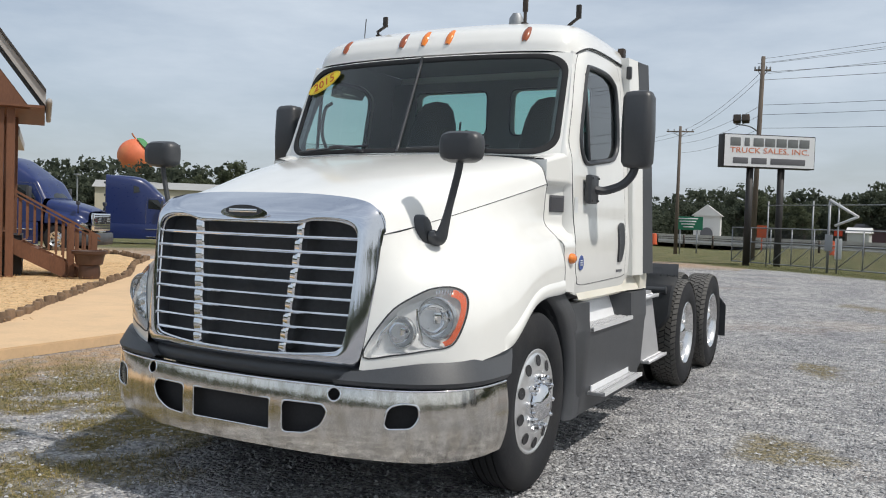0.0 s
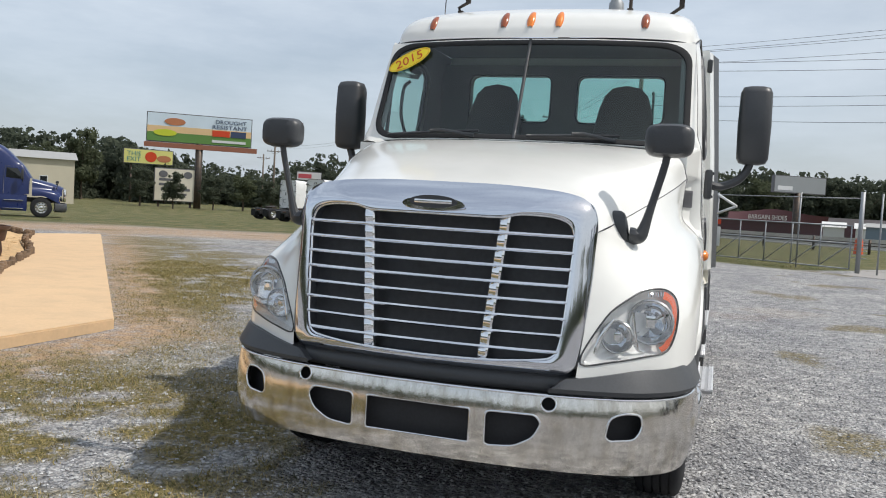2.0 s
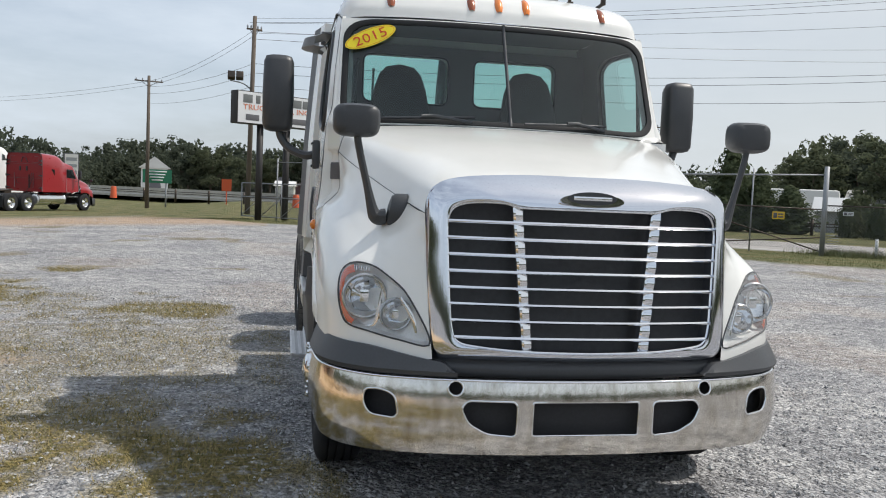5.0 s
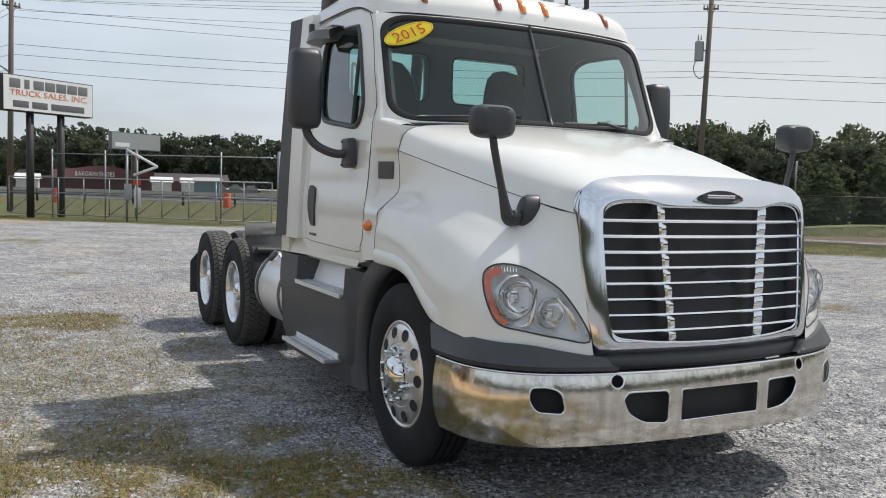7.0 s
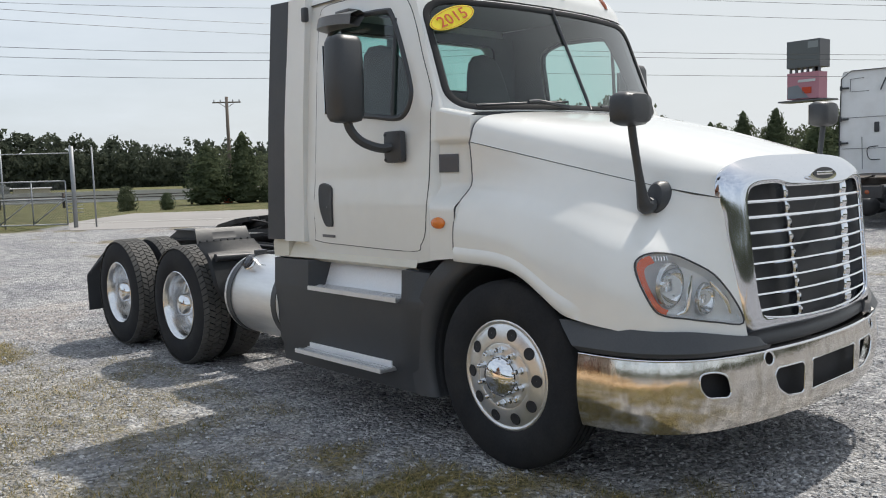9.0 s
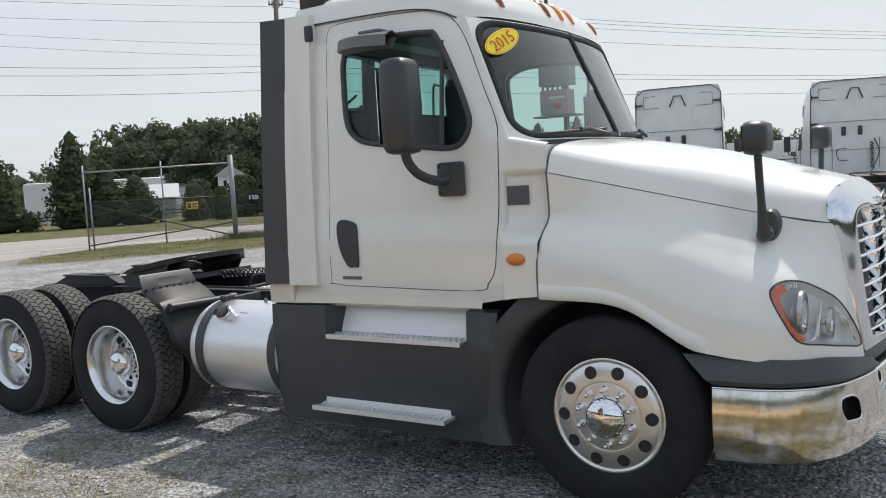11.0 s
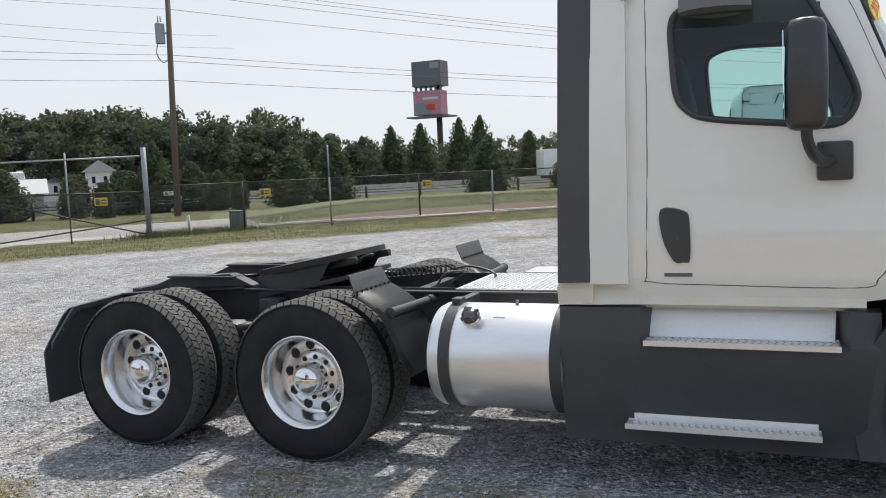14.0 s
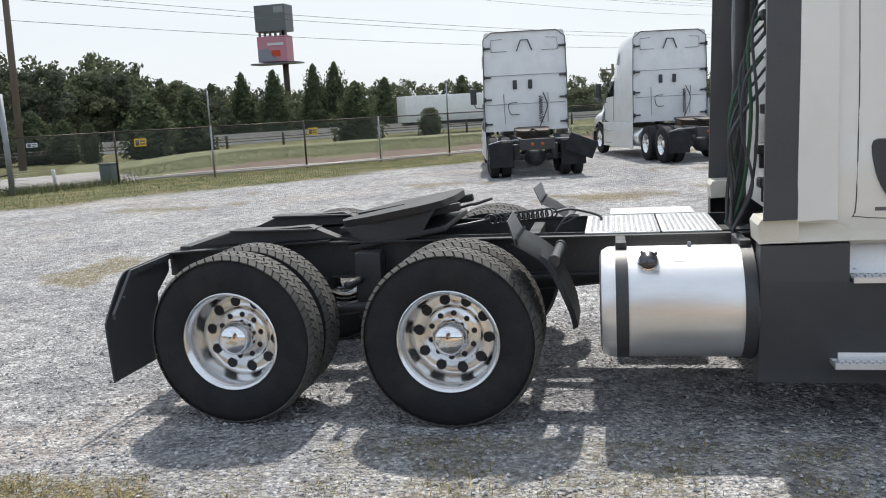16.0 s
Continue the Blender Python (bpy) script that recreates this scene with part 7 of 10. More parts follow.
def crown_data(seed, kind, leaves, size=1.0, low=False):
    """Leaf quads of a crown for a tree one metre high; low: leaves reach down to the ground."""
    r = np.random.default_rng(seed)
    out, cores = [], []
    if kind == "broad":
        lobes = [(np.array((0, 0, 0.62)), 0.20), (np.array((0, 0, 0.40)), 0.19)]
        for _ in range(30):
            z = r.uniform(0.30, 0.95)
            a, rad = r.uniform(0, 6.28), r.uniform(0.10, 0.33) * (1.12 - 0.75 * max(0, z - 0.5))
            lobes.append((np.array((rad * math.cos(a), rad * math.sin(a), z)), r.uniform(0.045, 0.115)))
        if low:
            for _ in range(10):
                a, rad = r.uniform(0, 6.28), r.uniform(0.1, 0.38)
                lobes.append((np.array((rad * math.cos(a), rad * math.sin(a), r.uniform(0.04, 0.28))), r.uniform(0.09, 0.15)))
        share = np.array([q ** 1.6 for _, q in lobes])
        picks = r.choice(len(lobes), size=leaves, p=share / share.sum())
        for pick in picks:
            c, q = lobes[pick]
            d = r.normal(size=3)
            d /= np.linalg.norm(d)
            out.append((c + d * q * r.uniform(0.25, 1.0) ** 0.5 * r.uniform(0.85, 1.30) * np.array((1, 1, 0.85)), r.uniform(0.011, 0.026) * size, d))
        cores = [(c, (q * 0.62, q * 0.62, q * 0.55)) for c, q in lobes if q > 0.15]
    elif kind == "cedar":
        for _ in range(leaves):
            z = 0.04 + 0.96 * (1 - r.uniform() ** 0.55)
            w = 0.31 * (1 - z) ** 0.58 * min(1.0, 0.55 + 1.8 * z) + 0.02
            a = r.uniform(0, 6.28)
            w *= 0.86 + 0.16 * math.sin(3 * a + seed + 9 * z) + 0.14 * math.sin(5 * a - 13 * z + 2 * seed)
            w *= 0.78 + 0.42 * ((8 * z + 0.4 * math.sin(2 * a + seed) + 0.25 * math.sin(5 * a)) % 1.0)
            q = r.uniform(0.70, 1.22) * w
            out.append((np.array((q * math.cos(a), q * math.sin(a), z)), r.uniform(0.014, 0.030), np.array((math.cos(a), math.sin(a), 0.35))))
        cores = [(np.array((0, 0, z)), (0.25 * (1 - z) ** 0.62, 0.25 * (1 - z) ** 0.62, 0.13)) for z in np.linspace(0.1, 0.9, 9)]
    else:
        for _ in range(leaves):
            a, z = r.uniform(0, 6.28), r.uniform(0, 1)
            q = 0.55 * math.sqrt(max(0.03, 1 - (z - 0.3) ** 2 * 1.8)) * r.uniform(0.5, 1.05) * (0.85 + 0.2 * math.sin(3 * a + seed))
            out.append((np.array((q * math.cos(a), q * math.sin(a), z)), r.uniform(0.03, 0.06), np.array((math.cos(a), math.sin(a), z))))
        cores = [(np.array((0, 0, 0.42)), (0.42, 0.42, 0.42))]
    v, f = [], []
    for c, q in cores:
        n0 = len(v)
        for i in range(5):
            th = math.pi * (i + 0.5) / 5
            for j in range(8):
                ph = 2 * math.pi * (j + 0.5 * (i % 2)) / 8
                v.append(c + np.array((q[0] * math.sin(th) * math.cos(ph), q[1] * math.sin(th) * math.sin(ph), q[2] * math.cos(th))) * r.uniform(0.85, 1.1))
        f += [(n0 + i * 8 + j, n0 + (i + 1) * 8 + j, n0 + (i + 1) * 8 + (j + 1) % 8, n0 + i * 8 + (j + 1) % 8) for i in range(4) for j in range(8)]
        f += [tuple(n0 + j for j in range(8)), tuple(n0 + 32 + j for j in range(7, -1, -1))]
    for c, s, face in out:
        nn = face / (np.linalg.norm(face) + 1e-9) + r.normal(size=3) * 0.45
        d1 = np.cross(nn, r.normal(size=3))
        d1 /= np.linalg.norm(d1) + 1e-9
        d2 = np.cross(nn, d1)
        d2 /= np.linalg.norm(d2) + 1e-9
        n0 = len(v)
        v += [c - d1 * s - d2 * s * 0.3, c - d1 * s * 0.2 + d2 * s * 0.7, c + d1 * s, c - d2 * s * 0.7]
        f.append((n0, n0 + 1, n0 + 2, n0 + 3))
    return np.array(v), f


def crown_mesh(seed, kind, leaves, mat):
    v, f = crown_data(seed, kind, leaves)
    me = bpy.data.meshes.new("crown")
    me.from_pydata([tuple(p) for p in v], [], f)
    me.materials.append(mat)
    return me


def trunk_mesh(seed, kind):
    r = random.Random(seed)
    bm = bmesh.new()
    if kind == "broad":
        tube(bm, curve_pts([(0, 0, -0.03), (0.01, 0, 0.2), (-0.01, 0.01, 0.45), (0.0, 0.0, 0.72)], 4), lambda t: 0.026 - 0.018 * t, 7)
        for _ in range(7):
            a, z = r.uniform(0, 6.28), r.uniform(0.25, 0.5)
            q = r.uniform(0.15, 0.28)
            tube(bm, curve_pts([(0, 0, z), (q * 0.5 * math.cos(a), q * 0.5 * math.sin(a), z + 0.10), (q * math.cos(a), q * math.sin(a), z + 0.24)], 3), lambda t: 0.012 - 0.008 * t, 5)
    else:
        tube(bm, [(0, 0, -0.03), (0, 0, 0.5), (0, 0, 0.95)], lambda t: 0.018 - 0.014 * t, 6)
    return mesh_of(bm, BARK, 60)


TREES = {}
for key, kind, seeds, leaves, mats in (("broad", "broad", (1, 2, 3, 4), 5200, (LEAF, LEAF2)), ("cedar", "cedar", (11, 12, 13), 3200, (PINE, PINE)), ("bush", "bush", (21, 22), 1500, (LEAF, PINE))):
    TREES[key] = [(crown_mesh(s, kind, leaves, mats[i % 2]), trunk_mesh(s, kind)) for i, s in enumerate(seeds)]


def tree(kind, x, y, h, wide=1.0, k=None, label="", name=""):
    crowns = TREES[kind]
    k = rng.integers(len(crowns)) if k is None else k % len(crowns)
    label = label or {"broad": "tall leafy dark green broadleaf tree", "cedar": "dense conical green cedar tree", "bush": "low rounded green shrub"}[kind]
    t = thing(name or {"broad": "tree", "cedar": "cedar_tree", "bush": "shrub"}[kind], label, "shrub" if kind == "bush" else "tree")
    t.matrix_world = pose(x, y, gz(x, y), 0, 0, rng.uniform(0, 360)) @ Matrix.Diagonal((h * wide, h * wide, h, 1))
    part("crown", crowns[k][0], None, t)
    part("trunk", crowns[k][1], None, t)
    return t


def woods(name, spots, mat, label, leaves=900, seed=50, size=1.8):
    """A far wood as one mass of leaf clumps."""
    V, F, n0 = [], [], 0
    data = [crown_data(seed + k, "broad", leaves, size, True) for k in range(6)]
    for x, y, z, h, w in spots:
        v, f = data[rng.integers(6)]
        a = rng.uniform(0, 6.28)
        c, s = math.cos(a), math.sin(a)
        q = np.stack(((v[:, 0] * c - v[:, 1] * s) * w + x, (v[:, 0] * s + v[:, 1] * c) * w + y, v[:, 2] * h + z), 1)
        V.append(q)
        F.extend([tuple(i + n0 for i in t) for t in f])
        n0 += len(v)
    return scatter_mesh(name, [tuple(p) for p in np.concatenate(V)], F, mat, label, "woods")


def polar(az, d, cx=-2.0, cy=0.0):
    return cx + d * math.sin(radians(az)), cy + d * math.cos(radians(az))


# far woods: height of the skyline by bearing
AZ = [-60, -48, -44, -39, -35, -32, -27, -24, -19, -14, -8, -4, -1, 3, 8, 12, 18, 23, 28]
EL = [2.8, 3.2, 3.1, 3.4, 2.4, 1.5, 2.4, 2.8, 3.0, 1.8, 2.9, 2.3, 3.0, 3.5, 3.3, 3.5, 2.9, 2.3, 2.2]
spots = []
for az in np.arange(-75, 30, 0.55):
    d = 150 + 14 * math.sin(az * 0.9) * (1 - smoothstep(-16, -8, az)) + 48 * smoothstep(-16, -6, az)
    d += 26 * smoothstep(-31, -29, az) * (1 - smoothstep(-25, -23, az))
    top = 1.6 + d * math.tan(radians(float(np.interp(az, AZ, EL)))) + rng.normal(0, 0.7)
    x, y = polar(az, d, 0, -2)
    spots.append((x, y, -2.0, top + 1.5, max(7, top) * 1.1))
    x, y = polar(az + 0.25, d - 7, 0, -2)
    spots.append((x, y, -2.0, top * 0.75 + 1.5, 8))
woods("far_woods", spots, LEAF2, "distant dark green wooded hillside", 800, 60, 1.9)
AZ2 = [28, 33, 36, 38, 40, 42, 45, 48, 50, 51, 53, 57, 58, 59, 62, 66, 71, 75, 80, 90, 110]
EL2 = [1.5, 1.7, 2.6, 3.9, 4.3, 4.7, 4.7, 4.6, 4.3, 3.7, 4.0, 4.0, 3.2, 2.9, 2.2, 2.1, 1.9, 1.9, 1.7, 1.6, 1.6]
spots = []
for az in np.arange(28, 112, 0.7):
    d = 96 + 6 * math.sin(az) + (26 if az > 64 else 0)
    top = 1.7 + d * math.tan(radians(float(np.interp(az, AZ2, EL2)) * 1.0)) + rng.normal(0, 0.45)
    x, y = polar(az, d, -5, 2)
    spots.append((x, y, -1.0, top + 1.0, max(6, top) * 0.95))
    x, y = polar(az + 0.3, d - 6, -5, 2)
    spots.append((x, y, -1.0, top * 0.7 + 1.0, 6))
woods("roadside_woods", spots, LEAF, "line of dark green trees beyond the highway", 1700, 80, 1.35)
# woods added out of view, only to close the surroundings mirrored in the chrome
spots = []
for az in np.arange(112, 285, 1.2):
    x, y = polar(az, 110 + 8 * math.sin(az), 0, 0)
    spots.append((x, y, -1.0, rng.uniform(8, 11), 11))
woods("rear_woods", spots, LEAF, "unseen trees added behind the camera to close the yard and fill reflections", 260, 90, 3.0)

# ---- parked sleeper tractors ------------------------------------------------------
RIM_SIMPLE = None
bm = bmesh.new()
lathe(bm, [(0.112, 0.30), (0.126, 0.298), (0.115, 0.28), (0.02, 0.262), (-0.015, 0.24), (0.0, 0.17), (0.02, 0.13), (0.07, 0.11), (0.09, 0.07), (0.095, 0.001)], (0, 0, 0), "X", 24)
for k in range(10):
    a = 2 * math.pi * k / 10
    rod(bm, (-0.01, 0.21 * math.cos(a), 0.21 * math.sin(a)), (0.0, 0.21 * math.cos(a), 0.21 * math.sin(a)), 0.028, 0.028, 8, mat=1)
bmesh.ops.recalc_face_normals(bm, faces=bm.faces)
RIM_SIMPLE = mesh_of(bm, [ALU, DARK], 50)
bm = bmesh.new()
lathe(bm, [(-0.13, 0.29), (-0.135, 0.40), (-0.115, 0.49), (-0.10, 0.515), (0.0, 0.523), (0.10, 0.515), (0.115, 0.49), (0.135, 0.40), (0.13, 0.29)], (0, 0, 0), "X", 32)
bmesh.ops.recalc_face_normals(bm, faces=bm.faces)
TYRE_SIMPLE = mesh_of(bm, RUBBER, 40)


def sleeper_truck(paint, label, x, y, heading, roof=3.9, group="parked sleeper trucks", skirt_mat=None, dark_back=None, scale=1.0, kicked=False, tanks=False):
    """A long-nosed sleeper tractor; its front bumper stands at (x, y) and points along heading (degrees from +x)."""
    t = thing("sleeper_truck", label, "truck", group)
    t.matrix_world = pose(x, y, gz(x, y), 0, 0, heading + 90) @ Matrix.Scale(scale, 4)
    back = 5.05
    # hood and fenders
    net = [
        [(0, 0.12, 1.60), (0.5, 0.14, 1.58), (0.70, 0.2, 1.50), (0.74, 0.22, 1.2), (0.98, 0.28, 1.1), (1.05, 0.3, 0.75)],
        [(0, 0.5, 1.76), (0.55, 0.5, 1.73), (0.80, 0.5, 1.62), (0.9, 0.5, 1.40), (1.12, 0.5, 1.25), (1.16, 0.5, 0.85)],
        [(0, 1.1, 1.92), (0.65, 1.1, 1.89), (0.95, 1.1, 1.75), (1.02, 1.1, 1.5), (1.19, 1.1, 1.36), (1.2, 1.1, 1.12)],
        [(0, 1.65, 2.02), (0.75, 1.65, 2.0), (1.05, 1.65, 1.85), (1.08, 1.65, 1.6), (1.19, 1.65, 1.36), (1.2, 1.65, 1.1)],
    ]
    p = Patch(net)
    bm = bmesh.new()
    r1 = p.rows(12, 15)
    quad_grid(bm, [[Vector((-q.x, q.y, q.z)) for q in r[::-1]][:-1] + r for r in r1])
    bmesh.ops.recalc_face_normals(bm, faces=bm.faces)
    part("hood", bm, paint, t, "", 50)
    # cab, roof fairing and sleeper box in one shell
    shell = [
        [(0, 1.62, 2.02), (0.8, 1.66, 2.02), (1.02, 1.75, 2.0), (1.10, 1.78, 1.75), (1.14, 1.78, 1.2)],
        [(0, 1.98, 2.62), (0.75, 2.02, 2.61), (0.98, 2.10, 2.58), (1.10, 2.10, 2.0), (1.15, 2.1, 1.15)],
        [(0, 2.30, 2.72 + (roof - 2.9) * 0.25), (0.75, 2.34, 2.70 + (roof - 2.9) * 0.22), (0.98, 2.40, 2.66), (1.10, 2.4, 2.0), (1.15, 2.4, 1.13)],
        [(0, 2.85, roof - 0.32), (0.72, 2.88, roof - 0.36), (1.03, 2.95, roof - 0.62), (1.13, 3.0, 2.1), (1.17, 3.0, 1.13)],
        [(0, 3.5, roof - 0.04), (0.80, 3.52, roof - 0.08), (1.12, 3.56, roof - 0.38), (1.18, 3.6, 2.2), (1.18, 3.6, 1.13)],
        [(0, back, roof), (0.92, back, roof - 0.01), (1.17, back, roof - 0.20), (1.20, back, 2.2), (1.20, back, 1.13)],
    ]
    p = Patch(shell)
    bm = bmesh.new()
    r1 = p.rows(25, 16)
    vs = quad_grid(bm, [[Vector((-q.x, q.y, q.z)) for q in r[::-1]][:-1] + r for r in r1])
    bmesh.ops.recalc_face_normals(bm, faces=bm.faces)
    part("cab", bm, paint, t, "", 50)
    bm = bmesh.new()
    last = [q + Vector((0, -0.03, 0)) for q in r1[-1]]
    prism(bm, [Vector((-q.x, q.y, q.z)) for q in last[::-1]][:-1] + last, (0, -0.02, 0))
    wall = part("back_wall", bm, dark_back or paint, t)
    # back fittings: windows, brackets, hose board
    for xx in (-0.14, 0.30):
        bm = bmesh.new()
        box(bm, xx - 0.06, xx + 0.06, back - 0.02, back + 0.01, 2.32, 2.58, 0.02)
        part("rear_window", bm, BLACK, wall)
    for sx in (1, -1):
        for z in (1.35, 2.05, 2.68, roof - 0.45):
            bm = bmesh.new()
            box(bm, *sorted((1.18 * sx, 0.98 * sx)), back - 0.02, back + 0.06, z - 0.025, z + 0.025, 0.01)
            box(bm, *sorted((1.19 * sx, 1.15 * sx)), back - 0.02, back + 0.10, z - 0.06, z + 0.06, 0.01)
            part("wall_bracket", bm, BLACK, wall)
        bm = bmesh.new()
        tube(bm, [(1.205 * sx, back + 0.01, 1.15), (1.205 * sx, back + 0.01, 2.2), (1.175 * sx, back + 0.01, roof - 0.2), (0.93 * sx, back + 0.01, roof - 0.005), (0, back + 0.01, roof)], 0.014, 5)
        part("edge_trim", bm, BLACK, wall)
        bm = bmesh.new()
        tube(bm, [(0.62 * sx, back + 0.05, 1.35), (0.64 * sx, back + 0.06, 2.2)], 0.012, 5)
        part("grab_rail", bm, STEEL, wall)
        bm = bmesh.new()
        for q0 in (((0.50, roof - 0.55), (0.95, roof - 0.55)), ((0.95, roof - 0.55), (0.95, roof - 0.22)), ((0.95, roof - 0.22), (0.62, roof - 0.20))):
            rod(bm, (q0[0][0] * sx, back + 0.001, q0[0][1]), (q0[1][0] * sx, back + 0.001, q0[1][1]), 0.007, 0.007, 5)
        part("pressed_panel", bm, GREY_INK, wall)
    bm = bmesh.new()
    tube(bm, [(-0.22, back + 0.03, roof - 0.55), (-0.10, back + 0.03, roof - 0.25), (0.10, back + 0.03, roof - 0.25), (0.22, back + 0.03, roof - 0.55)], 0.02, 6)
    part("handle_frame", bm, BLACK, wall)
    bm = bmesh.new()
    tube(bm, [(-0.42 + 0.05 * math.sin(k), back + 0.12 + 0.05 * math.cos(k), 2.1 - 0.011 * k) for k in range(70)], 0.015, 4)
    tube(bm, curve_pts([(-0.5, back + 0.02, 2.2), (-0.6, back + 0.15, 1.8), (-0.4, back + 0.2, 1.3), (-0.3, back + 0.3, 1.1)], 5), 0.015, 5)
    tube(bm, curve_pts([(0.2, back + 0.02, 1.6), (0.45, back + 0.06, 1.62), (0.5, back + 0.05, 1.9), (0.25, back + 0.04, 1.95)], 5), 0.012, 5)
    part("air_hose", bm, FRAME, wall)
    bm = bmesh.new()
    for z in (1.9, 2.72):
        box(bm, -1.14, 1.14, back - 0.005, back + 0.003, z - 0.006, z + 0.006)
    part("wall_seam", bm, GREY_INK, wall)
    # glass
    bm = bmesh.new()
    quad_grid(bm, [[(u * 0.92, 1.66 + 0.1 * u * u - 0.03, 2.06), (u * 0.90, 1.99 + 0.1 * u * u - 0.03, 2.56)] for u in np.linspace(-1, 1, 11)])
    part("windscreen", bm, BLACK_GLASS, t)
    for s in (1, -1):
        bm = bmesh.new()
        prism(bm, [(1.122 * s, 2.02, 1.96), (1.118 * s, 2.86, 2.0), (1.118 * s, 2.84, 2.5), (1.11 * s, 2.34, 2.5)], (0.008 * s, 0, 0))
        part("side_window", bm, BLACK_GLASS, t)
        bm = bmesh.new()
        box(bm, *sorted((1.17 * s, 1.19 * s)), 4.0, 4.4, 2.05, 2.45, 0.0)
        part("sleeper_window", bm, BLACK_GLASS, t) if roof < 3.5 else bm.free()
        if roof >= 3.5:
            bm = bmesh.new()
            prism(bm, [(1.16 * s, 3.30, roof - 0.90), (1.185 * s, 3.62, roof - 0.95), (1.17 * s, 3.62, roof - 0.55), (1.12 * s, 3.36, roof - 0.62)], (0.008 * s, 0, 0))
            part("roof_window", bm, BLACK_GLASS, t)
        bm = bmesh.new()
        tube(bm, [(1.16 * s, 1.80, 1.17), (1.145 * s, 1.80, 2.0), (1.10 * s, 2.10, 2.56), (1.12 * s, 2.90, 2.60), (1.175 * s, 2.96, 2.0), (1.19 * s, 2.96, 1.17)], 0.008, 4)
        part("door_seam", bm, GREY_INK, t)
        bm = bmesh.new()
        if tanks:
            tube(bm, [(0.92 * s, 3.05, 0.72), (0.92 * s, 3.10, 0.72), (0.92 * s, 5.25, 0.72), (0.92 * s, 5.30, 0.72)], 0.31, 20)
            skirt_o = part("fuel_tank", bm, ALU, t, "round aluminium fuel tank")
        else:
            box(bm, *sorted((1.20 * s, 1.235 * s)), 1.88, 5.0, 0.32, 1.13, 0.02)
            skirt_o = part("side_skirt", bm, skirt_mat or paint, t)
        bm = bmesh.new()
        for z in (0.42, 0.85):
            box(bm, *sorted((1.20 * s, 1.29 * s)), 2.05, 2.95, z, z + 0.03, 0.008)
        part("step", bm, ALU, skirt_o)
        bm = bmesh.new()
        box(bm, *sorted((1.36 * s, 1.56 * s)), 2.05, 2.17, 1.95, 2.45, 0.03)
        tube(bm, [(1.15 * s, 2.1, 1.8), (1.4 * s, 2.1, 1.85), (1.46 * s, 2.1, 2.0)], 0.02, 5)
        part("door_mirror", bm, BLACK, t)
        bm = bmesh.new()
        box(bm, *sorted((0.96 * s, 1.14 * s)), 0.40, 0.50, 1.82, 1.96, 0.03)
        rod(bm, (1.05 * s, 0.45, 1.85), (0.95 * s, 0.5, 1.5), 0.02)
        part("hood_mirror", bm, BLACK, t)
        bm = bmesh.new()
        prism(bm, [(0.76 * s, 0.20, 0.88), (0.80 * s, 0.22, 1.05), (1.02 * s, 0.30, 1.16), (1.10 * s, 0.36, 1.1), (1.10 * s, 0.36, 0.9)], (0, -0.03, 0))
        part("headlamp", bm, CHROME, t)
        bm = bmesh.new()
        lathe(bm, [(4.3, 0.01), (4.3, 0.3), (5.35, 0.3), (5.38, 0.26), (5.38, 0.01)], (0.90 * s, 0, 0.66), "Y", 20)
        part("fuel_tank", bm, TANK, t)
        bm = bmesh.new()
        box(bm, *sorted((0.62 * s, 1.24 * s)), 8.17, 8.19, 0.30, 0.92, 0.0)
        part("mud_flap", bm, RUBBER, t)
        bm = bmesh.new()
        tube(bm, [(0.45 * s, 8.15, 0.98), (0.95 * s, 8.18, 0.97), (1.24 * s, 8.18, 0.90)], 0.02, 5)
        part("flap_hanger", bm, STEEL, t)
        bm = bmesh.new()
        box(bm, *sorted((0.38 * s, 0.46 * s)), 0.4, 8.25, 0.78, 1.02, 0.01)
        part("frame_rail", bm, FRAME, t)
    bm = bmesh.new()
    box(bm, -0.68, 0.68, 0.02, 0.14, 0.85, 1.52, 0.04)
    part("grille_frame", bm, CHROME, t)
    bm = bmesh.new()
    for k in range(9):
        box(bm, -0.60, 0.60, 0.005, 0.03, 0.92 + k * 0.062, 0.955 + k * 0.062)
    part("grille", bm, DARK, t)
    bm = bmesh.new()
    pts = [(-1.2, 0.55), (-1.15, 0.2), (-0.9, 0.02), (0, -0.06), (0.9, 0.02), (1.15, 0.2), (1.2, 0.55)]
    quad_grid(bm, [[(a, b + d, z) for d, z in ((0.06, 0.78), (0, 0.74), (-0.02, 0.5), (0.03, 0.32), (0.2, 0.32))] for a, b in pts])
    part("bumper", bm, SKIRT, t)
    bm = bmesh.new()
    panel(np.array(HORSE) + (0, 6.85), [], 0.06, lambda a, b: Vector((a, b, 1.22 - 0.09 * (b - 6.85))), bm=bm, thick=(0, 0, -0.05))
    box(bm, -0.45, 0.45, 6.6, 7.1, 1.0, 1.17, 0.01)
    part("fifth_wheel", bm, GREASE, t)
    bm = bmesh.new()
    box(bm, -0.44, 0.44, 8.15, 8.28, 0.72, 1.0, 0.02)
    part("rear_crossmember", bm, FRAME, t)
    for xx in (-0.13, 0.13):
        bm = bmesh.new()
        rod(bm, (xx, 8.27, 0.86), (xx, 8.30, 0.86), 0.055, 0.05, 10)
        part("tail_lamp", bm, AMBER_DARK, t)
